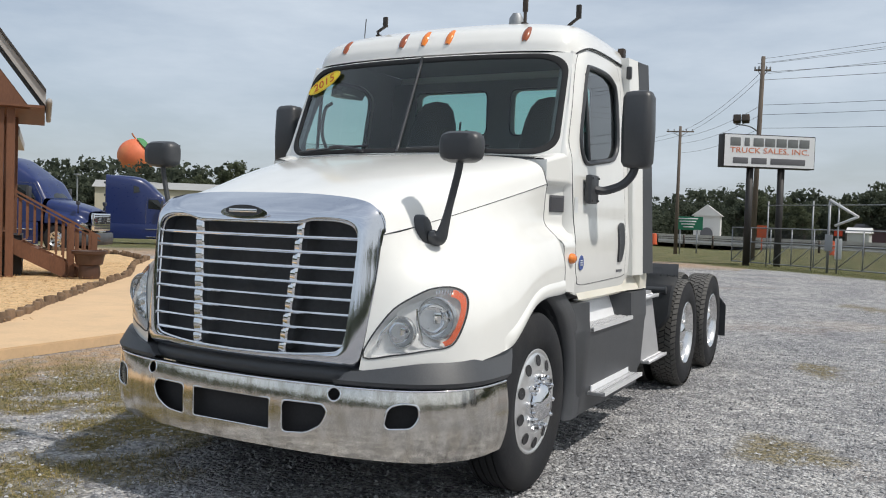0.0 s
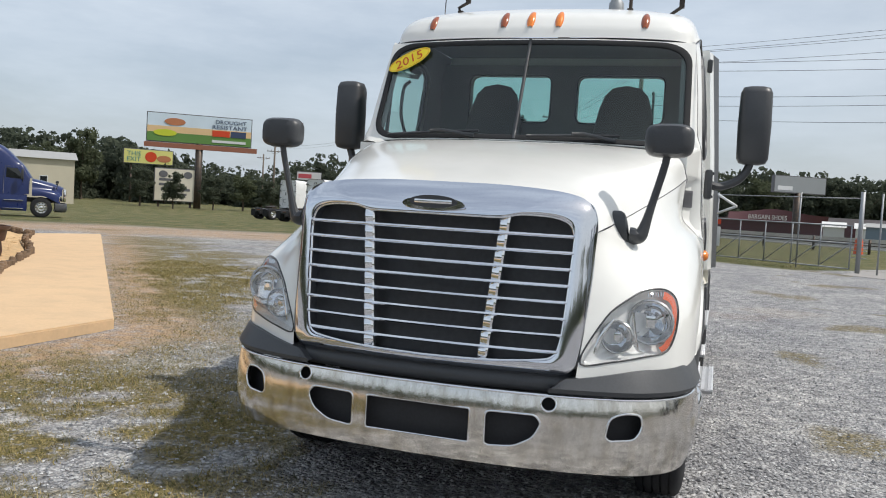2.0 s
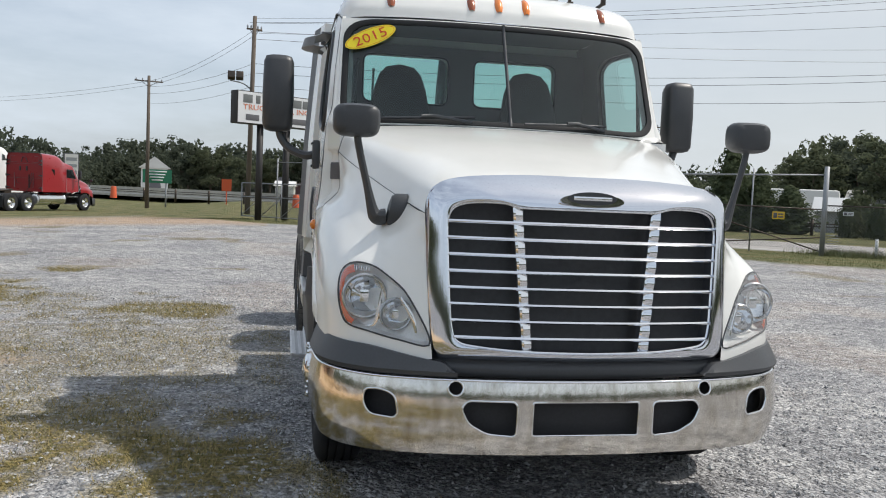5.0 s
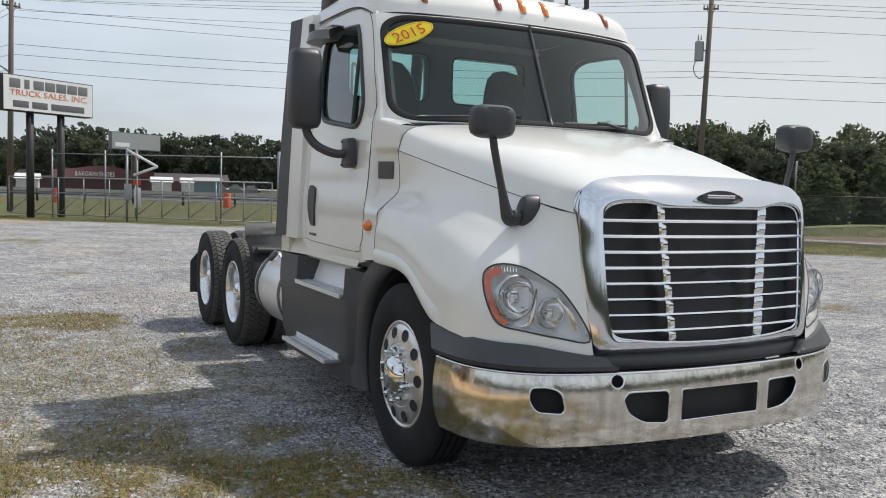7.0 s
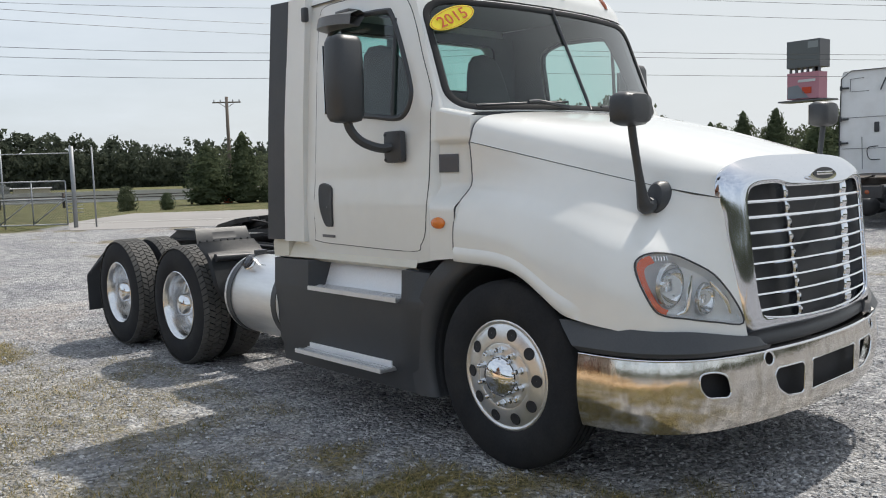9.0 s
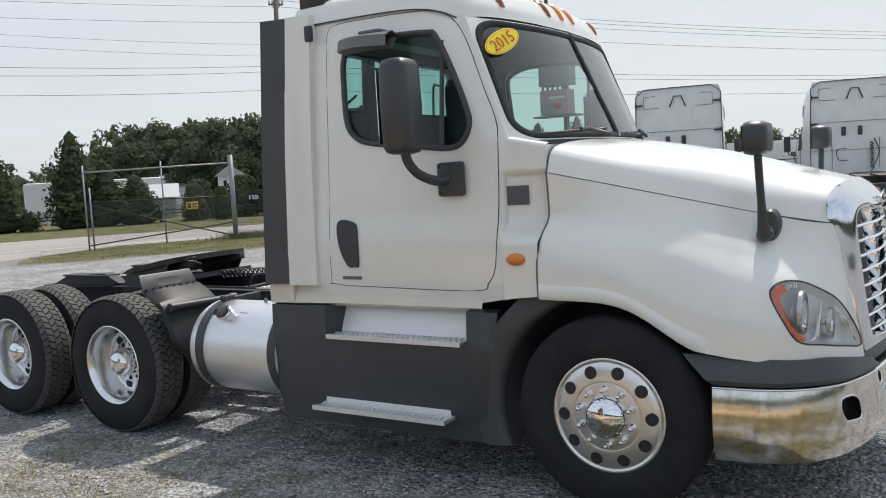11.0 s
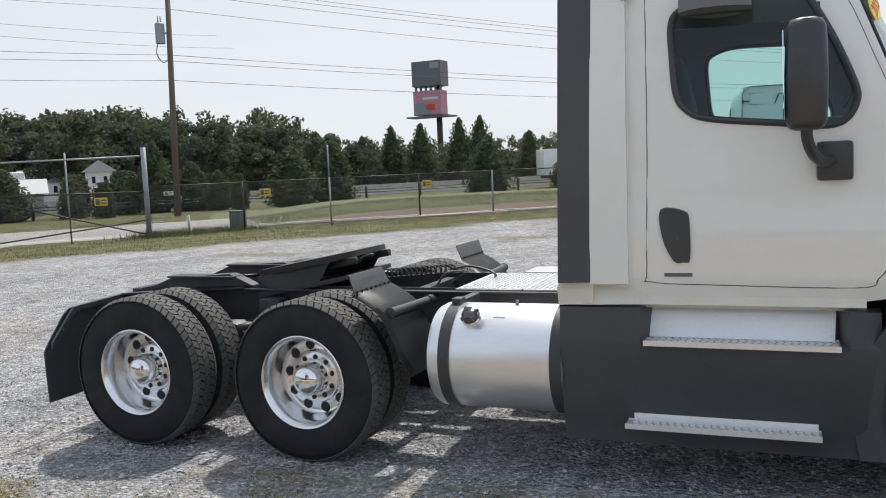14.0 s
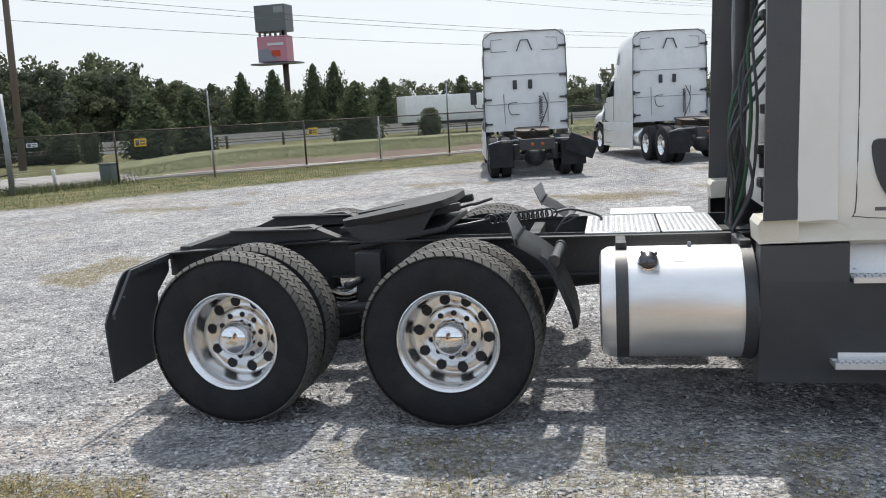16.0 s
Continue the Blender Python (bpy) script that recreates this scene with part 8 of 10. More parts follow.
    for y_ in (6.2, 7.5):
        bm = bmesh.new()
        rod(bm, (-0.95, y_, 0.5), (0.95, y_, 0.5), 0.08, 0.08, 10)
        lathe(bm, [(-0.28, 0.07), (-0.16, 0.2), (0.0, 0.25), (0.16, 0.2), (0.28, 0.07)], (0, y_, 0.5), "X", 16)
        box(bm, -0.58, -0.42, y_ - 0.1, y_ + 0.35, 0.45, 0.85, 0.03)
        box(bm, 0.42, 0.58, y_ - 0.1, y_ + 0.35, 0.45, 0.85, 0.03)
        part("axle", bm, FRAME, t)
    for s in (1, -1):
        for (wx, wy) in ((1.05, 1.2), (1.09, 6.2), (1.09, 7.5), (0.77, 6.2), (0.77, 7.5)):
            w = new("wheel")
            w.parent = t
            w.matrix_local = pose(wx * s, wy, 0.523, 0, 0, 0 if s > 0 else 180)
            part("tyre", TYRE_SIMPLE, None, w)
            if wx > 1:
                part("rim", RIM_SIMPLE, None, w)
    if kicked:
        bm = bmesh.new()
        box(bm, -1.5, -0.75, 8.3, 8.34, 0.55, 1.0, 0.02, m=None)
        bmesh.ops.rotate(bm, cent=(-1.1, 8.3, 0.8), matrix=Matrix.Rotation(radians(-22), 3, "Y"), verts=bm.verts)
        part("hanging_flap", bm, RUBBER, t)
    return t


BLACK_GLASS = material("dark_vehicle_glass", (0.015, 0.018, 0.02), 0.05, vary=0.0, coat=0.3)
RED_PAINT = material("red_truck_paint", (0.30, 0.012, 0.018), 0.3, vary=0.05, coat=0.5)
BLACK_PAINT = material("black_truck_paint", (0.006, 0.006, 0.007), 0.35, spec=0.25, vary=0.1)
BLUE_PAINT = material("blue_truck_paint", (0.008, 0.020, 0.10), 0.3, vary=0.08, coat=0.2)
NAVY_PAINT = material("navy_truck_paint", (0.010, 0.016, 0.05), 0.3, vary=0.08, coat=0.4)

sleeper_truck(WHITE2, "white high-roof sleeper truck parked facing the highway", 24.0, 7.5, 10, 3.95, kicked=True)
sleeper_truck(WHITE2, "white high-roof sleeper truck parked at a slant", 26.9, 3.85, 17, 3.92)
sleeper_truck(BLUE_PAINT, "blue sleeper truck parked behind the office stairs", -23.6, 19.1, 24, 3.6, "blue trucks")
bx_, by_ = -4 + 0, 0
sleeper_truck(BLUE_PAINT, "blue sleeper truck parked beside the far lawn", 1.7 + 50 * math.sin(radians(-42.5)), -3.7 + 50 * math.cos(radians(-42.5)), 44, 3.8, "blue trucks")
# the row along the far edge of the yard
hd = 66
berths = ((-14.03, 53.19), (-17.95, 55.9), (-20.46, 58.71), (-25.64, 63.32), (-29.94, 67.0), (-35.1, 71.61))
for k, (pt, bk, rf, txt) in enumerate(((RED_PAINT, None, 3.35, "red mid-roof sleeper truck parked on the grass"), (WHITE2, None, 3.9, "white high-roof sleeper truck in the parked row"), (NAVY_PAINT, None, 3.75, "dark navy sleeper truck in the parked row"),
                                       (BLACK_PAINT, None, 3.3, "black mid-roof sleeper truck in the parked row"), (WHITE2, None, 3.8, "white sleeper truck next to the black one"), (WHITE2, None, 3.75, "white sleeper truck at the end of the row"))):
    sleeper_truck(pt, txt, *berths[k], hd, rf, "row of parked trucks", tanks=k == 0)

# ---- fence, gates, poles and signs ---------------------------------------------------
WOODPOLE = material("weathered_pole_wood", (0.13, 0.105, 0.085), 0.9, vary=0.25, scale=6, bump=0.2, bump_scale=30, stretch=(1, 1, 0.15))
BLACKPOLE = material("black_painted_pole", (0.022, 0.020, 0.020), 0.6, vary=0.2, scale=4)


def chain_link():
    m = bpy.data.materials.new("chain_link_wire")
    m.use_nodes = True
    t = m.node_tree
    b = t.nodes["Principled BSDF"]
    b.inputs["Base Color"].default_value = (0.10, 0.105, 0.11, 1)
    b.inputs["Metallic"].default_value, b.inputs["Roughness"].default_value = 0.6, 0.5
    tc, mp = t.nodes.new("ShaderNodeTexCoord"), t.nodes.new("ShaderNodeMapping")
    mp.inputs["Rotation"].default_value = (0, radians(45), 0)
    mp.inputs["Scale"].default_value = (14, 14, 14)
    t.links.new(tc.outputs["Object"], mp.inputs["Vector"])
    sep = t.nodes.new("ShaderNodeSeparateXYZ")
    t.links.new(mp.outputs["Vector"], sep.inputs[0])
    tot = None
    for ax in ("X", "Z"):
        fr = t.nodes.new("ShaderNodeMath")
        fr.operation = "FRACT"
        t.links.new(sep.outputs[ax], fr.inputs[0])
        lt = t.nodes.new("ShaderNodeMath")
        lt.operation = "LESS_THAN"
        lt.inputs[1].default_value = 0.11
        t.links.new(fr.outputs[0], lt.inputs[0])
        if tot is None:
            tot = lt.outputs[0]
        else:
            mx = t.nodes.new("ShaderNodeMath")
            mx.operation = "MAXIMUM"
            t.links.new(tot, mx.inputs[0])
            t.links.new(lt.outputs[0], mx.inputs[1])
            tot = mx.outputs[0]
    t.links.new(tot, b.inputs["Alpha"])
    return m


LINK = chain_link()


def link_panel(parent, a, b, z0, z1):
    """Wire netting between two ground points."""
    a, b = Vector((a[0], a[1], 0)), Vector((b[0], b[1], 0))
    L = (b - a).length
    bm = bmesh.new()
    quad_grid(bm, [[(0, 0, z0), (0, 0, z1)], [(L, 0, z0), (L, 0, z1)]])
    o_ = part("wire_netting", bm, LINK, parent)
    o_.matrix_local = parent.matrix_world.inverted() @ (Matrix.Translation(a) @ Matrix.Rotation(math.atan2(b.y - a.y, b.x - a.x), 4, "Z"))
    return o_


def rods(name, mat, parent, segs, r, label=""):
    for a, b in segs:
        bm = bmesh.new()
        rod(bm, a, b, r, r, 8)
        part(name, bm, mat, parent, label)


PLATE_Y = material("faded_yellow_plate", (0.62, 0.40, 0.03), 0.5, vary=0.15, scale=6)


def plate(parent, p, w, h, mat, name="warning_sign", label=""):
    """A small sign hung on the fence, facing the yard."""
    bm = bmesh.new()
    box(bm, -w / 2, w / 2, -0.012, 0, -h / 2, h / 2, 0.003)
    o_ = part(name, bm, mat, parent, label)
    o_.matrix_local = parent.matrix_world.inverted() @ (Matrix.Translation(p) @ Matrix.Rotation(math.atan2(T_.y, T_.x), 4, "Z"))
    bm = bmesh.new()
    slim_box(bm, -w * 0.40, -w * 0.10, -0.016, -0.0125, -h * 0.36, h * 0.34)
    for k in range(2):
        slim_box(bm, -w * 0.02, w * 0.40, -0.016, -0.0125, h * (0.08 - 0.36 * k), h * (0.26 - 0.36 * k))
    part("sign_bar", bm, GREY_INK, o_)


# closed sliding gate panel beside the drive
gate = thing("sliding_gate", "long grey steel sliding gate with diagonal braces", "gate")
v0, v1 = -26.2, -14.3
P = lambda v, z, du=0.0: lot(26.1 + du, v, z)
rods("gate_rail", STEEL, gate, [(P(v0, z), P(v1, z)) for z in (0.15, 1.05, 1.68)], 0.024)
for k in range(11):
    v = v0 + (v1 - v0) * k / 10
    rods("gate_upright", STEEL, gate, [(P(v, 0.15), P(v, 1.68))], 0.025)
    if k < 10:
        rods("gate_brace", STEEL, gate, [(P(v, 0.18), P(v + (v1 - v0) / 10, 1.05))], 0.02)
link_panel(gate, P(v0, 0), P(v1, 0), 0.15, 1.68)
rods("tall_post", STEEL, gate, [(P(v, 0, 0.25), P(v, 2.85, 0.25)) for v in (-24.3, -21.8, -16.6, -13.4)], 0.032)
rods("tall_post", STEEL, gate, [(P(-14.1, 0, 0.2), P(-14.1, 2.9, 0.2))], 0.08, "thick galvanised gate post")
rods("top_wire", STEEL, gate, [(P(-24.3, 2.68, 0.25), P(-14.1, 2.66, 0.2))], 0.018)
for k in range(6):
    rods("rung", STEEL, gate, [(P(-14.4, 0.55 + 0.13 * k, 0.2), P(-13.8, 0.55 + 0.13 * k, 0.2))], 0.012)
opener = thing("gate_opener", "grey gate opener post with control box and bent arm", "gate opener")
q = lot(25.75, -20.4)
rods("opener_post", STEEL, opener, [(q, q + Vector((0, 0, 2.85)))], 0.05)
rods("opener_post", STEEL, opener, [(q + T_ * 0.45, q + T_ * 0.45 + Vector((0, 0, 2.75)))], 0.03)
ARM = material("white_arm_paint", (0.62, 0.63, 0.63), 0.4, vary=0.05)
rods("bent_arm", ARM, opener, [(q + Vector((0, 0, 2.85)), q + T_ * 1.35 + Vector((0, 0, 2.2))), (q + T_ * 1.35 + Vector((0, 0, 2.2)), q + T_ * 0.3 + Vector((0, 0, 1.85)))], 0.055)
bm = bmesh.new()
box(bm, q.x - 0.12, q.x + 0.16, q.y - 0.20, q.y - 0.05, 0.85, 1.5, 0.02)
part("control_box", bm, STEEL, opener)
bm = bmesh.new()
box(bm, q.x + 0.25, q.x + 0.5, q.y - 0.22, q.y - 0.10, 0.55, 1.35, 0.02)
part("control_box", bm, ARM, opener)
bm = bmesh.new()
box(bm, q.x + 0.2, q.x + 0.5, q.y - 0.24, q.y - 0.22, 1.45, 1.66, 0.0)
part("stop_plate", bm, RED_INK, opener)

# open swing gate and the chain-link run to the right of the drive
swing = thing("swing_gate", "chain-link swing gate on tall galvanised posts", "gate")
A_, M_, B_ = Vector((12.55, 24.75, 0)), Vector((14.75, 23.5, 0)), Vector((16.45, 21.85, 0))
rods("gate_post", STEEL, swing, [(A_, A_ + Vector((0, 0, 2.85))), (A_ + Vector((0.12, -0.1, 0)), A_ + Vector((0.12, -0.1, 2.1))), (M_, M_ + Vector((0, 0, 2.9)))], 0.028)
rods("gate_post", STEEL, swing, [(B_, B_ + Vector((0, 0, 3.0)))], 0.085, "thick galvanised gate post")
rods("gate_rail", STEEL, swing, [(A_ + Vector((0, 0, 2.62)), B_ + Vector((0, 0, 2.72)))], 0.028)
rods("gate_rail", GREASE, swing, [(A_ + Vector((0, 0, 0.15)), B_ + Vector((0, 0, 0.62))), (A_ + Vector((0, 0, 1.62)), B_ + Vector((0, 0, 1.55))), (A_ + Vector((0, 0, 1.55)), B_ + Vector((0, 0, 0.12)))], 0.022)
link_panel(swing, A_, B_, 0.2, 1.6)
for k in range(6):
    rods("rung", STEEL, swing, [(B_ + Vector((-0.05, 0, 0.25 + 0.09 * k)), B_ + T_ * 0.5 + Vector((0, 0, 0.25 + 0.09 * k)))], 0.008)
plate(swing, A_ + (B_ - A_) * 0.70 + Vector((0, -0.05, 1.30)), 0.40, 0.26, PLATE_Y, label="yellow warning plate with dark bars")
fence = thing("chain_link_fence", "rusty chain-link fence along the road", "fence")
fpts = [B_ + Vector((0.1, 0, 0)), Vector((19.4, 20.15, 0)), Vector((20.95, 17.5, 0)), Vector((23.7, 15.2, 0)), Vector((25.6, 12.9, 0)), Vector((27.7, 10.6, 0)), Vector((30.5, 7.2, 0)), Vector((33.4, 3.8, 0)), Vector((37, -0.4, 0)), Vector((44, -8.6, 0))]
for k, (a, b) in enumerate(zip(fpts, fpts[1:])):
    if k:
        rods("fence_post", GREASE if k % 2 else STEEL, fence, [(a, a + Vector((0, 0, 1.74)))], 0.035)
    rods("top_rail", GREASE, fence, [(a + Vector((0, 0, 1.70)), b + Vector((0, 0, 1.70)))], 0.022)
    link_panel(fence, a, b, 0.05, 1.7)
for p in (fpts[2], fpts[5]):
    rods("tall_post", STEEL, fence, [(p + Vector((0, 0, 1.74)), p + Vector((0, 0, 2.9)))], 0.03)
for t_, zz in ((1.25, 1.32), (3.10, 1.33)):
    i = int(t_)
    plate(fence, fpts[i] + (fpts[i + 1] - fpts[i]) * (t_ - i) + Vector((-0.05, -0.05, zz)), 0.40, 0.26, PLATE_Y, label="yellow warning plate with dark bars")
plate(fence, fpts[0] + (fpts[1] - fpts[0]) * 0.2 + Vector((-0.05, -0.05, 1.45)), 0.32, 0.13, STICKER, "notice_plate", "small white notice plate")
rods("kerb_pipe", material("pale_pipe", (0.5, 0.47, 0.43), 0.6), fence, [(fpts[1] + Vector((0.2, -0.5, 0.12)), fpts[4] + Vector((0.2, -0.5, 0.10))), (fpts[4] + Vector((0.2, -0.5, 0.10)), fpts[6] + Vector((0.2, -0.5, 0.14)))], 0.035)
cab_box = thing("utility_cabinet", "grey-green utility cabinet beside the fence corner", "utility box", at=(20.0, 20.85, 0))
bm = bmesh.new()
box(bm, -0.24, 0.24, -0.22, 0.22, 0, 0.62, 0.03)
GREENBOX = material("grey_green_cabinet", (0.10, 0.125, 0.115), 0.5, vary=0.1)
part("cabinet_body", bm, GREENBOX, cab_box)
bm = bmesh.new()
box(bm, -0.26, 0.26, -0.24, 0.24, 0.622, 0.69, 0.03)
part("cabinet_lid", bm, GREENBOX, cab_box)
bm = bmesh.new()
rod(bm, (18.6, 21.95, -0.02), (18.6, 21.95, 0.62), 0.055, 0.055, 12)
solid("bollard", bm, ARM, "short white marker post on the verge", "bollard")

# dealership sign
sign = thing("dealer_sign", "white lit box sign on two black posts", "sign")
sl, sr = Vector((-3.50, 34.75, 0)), Vector((-0.09, 37.05, 0))
sx = (sr - sl).normalized()
sn = Vector((sx.y, -sx.x, 0))
sm = Matrix((sx, Vector((0, 0, 1)), sn)).transposed().to_4x4()
W, H, zc = (sr - sl).length, 1.36, 5.02
sm.translation = (sl + sr) / 2 + Vector((0, 0, zc))
bm = bmesh.new()
box(bm, -W / 2 - 0.04, W / 2 + 0.04, -H / 2 - 0.04, H / 2 + 0.04, -0.55, 0, 0.02, m=sm)
part("sign_case", bm, BLACKPOLE, sign)
bm = bmesh.new()
box(bm, -W / 2, W / 2, -H / 2, H / 2, 0.004, 0.02, 0.0, m=sm)
part("sign_face", bm, material("sign_white_plastic", (0.74, 0.75, 0.76), 0.35, vary=0.03), sign)
ORANGE = material("orange_sign_ink", (0.62, 0.17, 0.06), 0.5, vary=0.08)
SILVER = material("grey_sign_ink", (0.16, 0.17, 0.17), 0.45, vary=0.15, scale=5)
# upper line: a company name, drawn as plain bevelled blocks
x0 = -W / 2 + 0.22
bw = (W - 0.44) / 7
for k in range(7):
    a, b = x0 + k * bw + 0.03, x0 + (k + 1) * bw - 0.03
    if k == 1:
        a, b = a + 0.12, b - 0.12
    bm = bmesh.new()
    box(bm, a, b, 0.20, 0.56, 0.022, 0.032, 0.006, m=sm)
    part("name_block", bm, SILVER, sign)
words("sign_words", "TRUCK SALES, INC.", ORANGE, sign, sm @ Matrix.Translation((0, 0.0, 0.022)), W - 0.5, 0.27, 0.008)
bm = bmesh.new()
for a, b in ((-1.62, -0.95), (-0.80, -0.12), (0.05, 1.60)):
    box(bm, a * W / 4.0, b * W / 4.0, -0.56, -0.30, 0.022, 0.030, 0.004, m=sm)
part("number_bar", bm, GREY_INK, sign)
for p in (Vector((-2.55, 35.75, 0)), Vector((-1.36, 36.55, 0))):
    bm = bmesh.new()
    rod(bm, p - Vector((0, 0, 0.2)), p + Vector((0, 0, 4.5)), 0.15, 0.15, 14)
    part("sign_post", bm, BLACKPOLE, sign)


def utility_pole(x, y, h, arm_z, lean=(0, 0), arms=1, az=0, r=0.15, label="weathered wooden utility pole with a crossarm", lamp=False, can=None, span=1.0):
    t = thing("utility_pole", label, "utility pole")
    top = Vector((x + lean[0], y + lean[1], h))
    bm = bmesh.new()
    rod(bm, (x, y, gz(x, y) - 0.3), top, r, r * 0.7, 12)
    part("pole", bm, WOODPOLE, t)
    d = Vector((math.cos(radians(az)), math.sin(radians(az)), 0))
    for k in range(arms):
        z = arm_z - 0.9 * k
        c = Vector((x, y, 0)) + Vector((lean[0], lean[1], 0)) * (z / h) + Vector((0, 0, z))
        bm = bmesh.new()
        rod(bm, c - d * span, c + d * span, 0.055, 0.055, 6)
        rod(bm, c - d * span * 0.6, c - Vector((0, 0, 0.4)), 0.02, 0.02, 5)
        rod(bm, c + d * span * 0.6, c - Vector((0, 0, 0.4)), 0.02, 0.02, 5)
        part("crossarm", bm, WOODPOLE, t)
        for q_ in (-0.9 * span, -0.45 * span, 0.45 * span, 0.9 * span):
            bm = bmesh.new()
            lathe(bm, [(0, 0.03), (0.08, 0.05), (0.14, 0.03), (0.18, 0.001)], c + d * q_ + Vector((0, 0, 0.05)), "Z", 8)
            part("insulator", bm, STEEL, t)
    if can:
        bm = bmesh.new()
        hold = Vector((x + lean[0] * can / h, y + lean[1] * can / h, can))
        c = hold - d * 0.46
        lathe(bm, [(-0.55, 0.001), (-0.55, 0.24), (0.45, 0.24), (0.52, 0.15), (0.53, 0.001)], c, "Z", 16)
        for q_ in (-0.1, 0.1):
            rod(bm, c + Vector((q_, 0, 0.5)), c + Vector((q_, 0, 0.85)), 0.04, 0.03, 6)
        rod(bm, c, hold, 0.05, 0.05, 6)
        part("transformer", bm, STEEL, t, "grey transformer can")
        bm = bmesh.new()
        tube(bm, curve_pts([c + Vector((-0.2, 0, -0.5)), c + Vector((-0.35, 0, -1.1)), c + Vector((0.1, 0, -1.5)), c + Vector((0.6, 0, -1.2))], 6), 0.025, 5)
        part("drop_wire", bm, BLACK, t)
    if lamp:
        bm = bmesh.new()
        c = Vector((x, y, 6.75))
        tube(bm, curve_pts([c, c + Vector((-0.4, -0.2, 0.25)), c + Vector((-1.05, -0.4, 0.35))], 5), 0.035, 6)
        part("lamp_arm", bm, STEEL, t)
        for q_ in (-0.35, -0.78):
            bm = bmesh.new()
            box(bm, -0.19, 0.19, -0.16, 0.16, -0.2, 0.2, 0.04, m=Matrix.Translation(c + Vector((q_ - 0.2, -0.35, 0.62))) @ Matrix.Rotation(radians(-25), 4, "X"))
            part("floodlight", bm, GREASE, t, "dark square floodlight head")
    return t


utility_pole(-3.35, 43.4, 10.6, 9.9, (0.15, -0.1), 1, 20, 0.15, "tall wooden pole with twin floodlights", lamp=True, span=0.42)
utility_pole(30.4, 32.15, 12.2, 11.7, (0.04, -0.38), 1, -40, 0.18, "wooden utility pole with a grey transformer", can=9.5, span=0.40)
utility_pole(-11.4, 62, 9.3, 8.9, (0, 0), 1, 15)
utility_pole(-36.5, 79, 8.4, 8.0, (0, 0), 1, 25)
utility_pole(-54, 94, 8.6, 8.1, (0, 0), 2, 25)
utility_pole(-69, 117, 8.0, 7.4, (0, 0), 1, 25)
utility_pole(25.5, 54, 7.4, 7.0, (0, 0), 1, -40)
utility_pole(61, 4.0, 4.6, 4.2, (0, 0), 1, 80)
for az in (-53.0, -51.3):
    x, y = polar(az, 80, 2.9, -3.3)
    bm = bmesh.new()
    rod(bm, (x, y, -1), (x, y, 4.4), 0.08, 0.06, 8)
    box(bm, x - 0.25, x + 0.25, y - 0.2, y + 0.2, 4.4, 4.55, 0.03)
    solid("street_lamp", bm, STEEL, "slim grey yard lamp pole", "lamp", "yard lamps")


def wire(a, b, sag, r=0.014):
    a, b = Vector(a), Vector(b)
    bm = bmesh.new()
    r *= 0.7
    tube(bm, [a + (b - a) * k / 24 - Vector((0, 0, sag * 4 * (k / 24) * (1 - k / 24))) for k in range(25)], r, 4)
    solid("overhead_wire", bm, BLACK, "thin dark sagging overhead wire", "wire", "overhead wires")


tp = Vector((30.4, 32.0, 0))
lp = Vector((-3.2, 43.35, 0))
rp = Vector((120, -28, 0))
for dz, off in ((12.2, 0), (11.8, 0.9), (11.8, -0.9), (10.9, 0.8)):
    wire(lp + Vector((off * 0.3, 0, 10.5 - (12.2 - dz) * 0.6)), tp + Vector((off, off * 0.5, dz)), 0.35)
    wire(tp + Vector((off, off * 0.5, dz)), rp + Vector((off, 0, dz + 1)), 1.6, 0.018)
for z0, z1 in ((8.1, 8.4), (7.6, 8.1), (6.9, 7.1)):
    wire(lp + Vector((0, 0, z0)), tp + Vector((0, 0, z1)), 0.5, 0.018)
    wire(tp + Vector((0, 0, z1)), rp + Vector((0, 0, z1 + 1.2)), 1.2, 0.02)
    wire(lp + Vector((0, 0, z0)), (-11.4, 62, z0 + 0.4), 0.3, 0.014)
for z in (8.9, 8.6):
    wire((-11.4, 62, z), (-36.5, 79, z - 0.9), 0.6)
    wire((-36.5, 79, z - 0.9), (-54, 94, z - 0.8), 0.4)
    wire((-11.4, 62, z), lp + Vector((0, 0, z + 1)), 0.4)
wire(lp + Vector((0, 0, 9.8)), (70, 58, 17), 0.8, 0.02)
wire(lp + Vector((0, 0, 9.4)), (70, 56, 15.5), 0.8, 0.02)


# ---- billboards and distant buildings -------------------------------------------------
def board(name, label, a, b, z0, z1, face, post_x=None, post_mat=GREASE, depth=0.6, posts=(0.5,), base=None):
    """A raised sign face between two ground points."""
    t = thing(name, label, "billboard")
    a, b = Vector((*a, 0)), Vector((*b, 0))
    ex = (b - a).normalized()
    en = Vector((ex.y, -ex.x, 0))
    m = Matrix((ex, Vector((0, 0, 1)), en)).transposed().to_4x4()
    m.translation = (a + b) / 2 + Vector((0, 0, (z0 + z1) / 2))
    w, h = (b - a).length, z1 - z0
    bm = bmesh.new()
    box(bm, -w / 2 - 0.1, w / 2 + 0.1, -h / 2 - 0.1, h / 2 + 0.1, -depth, -0.02, 0.0, m=m)
    part("board_back", bm, GREY_INK, t)
    bm = bmesh.new()
    box(bm, -w / 2, w / 2, -h / 2, h / 2, -0.015, 0.02, 0.0, m=m)
    part("board_face", bm, face, t)
    for p in posts:
        q = a + (b - a) * p - en * depth * 0.6
        bm = bmesh.new()
        rod(bm, (q.x, q.y, -2), (q.x, q.y, z0), 0.45 if len(posts) == 1 else 0.15, None, 12)
        part("board_post", bm, post_mat, t)
    return t, m, w, h


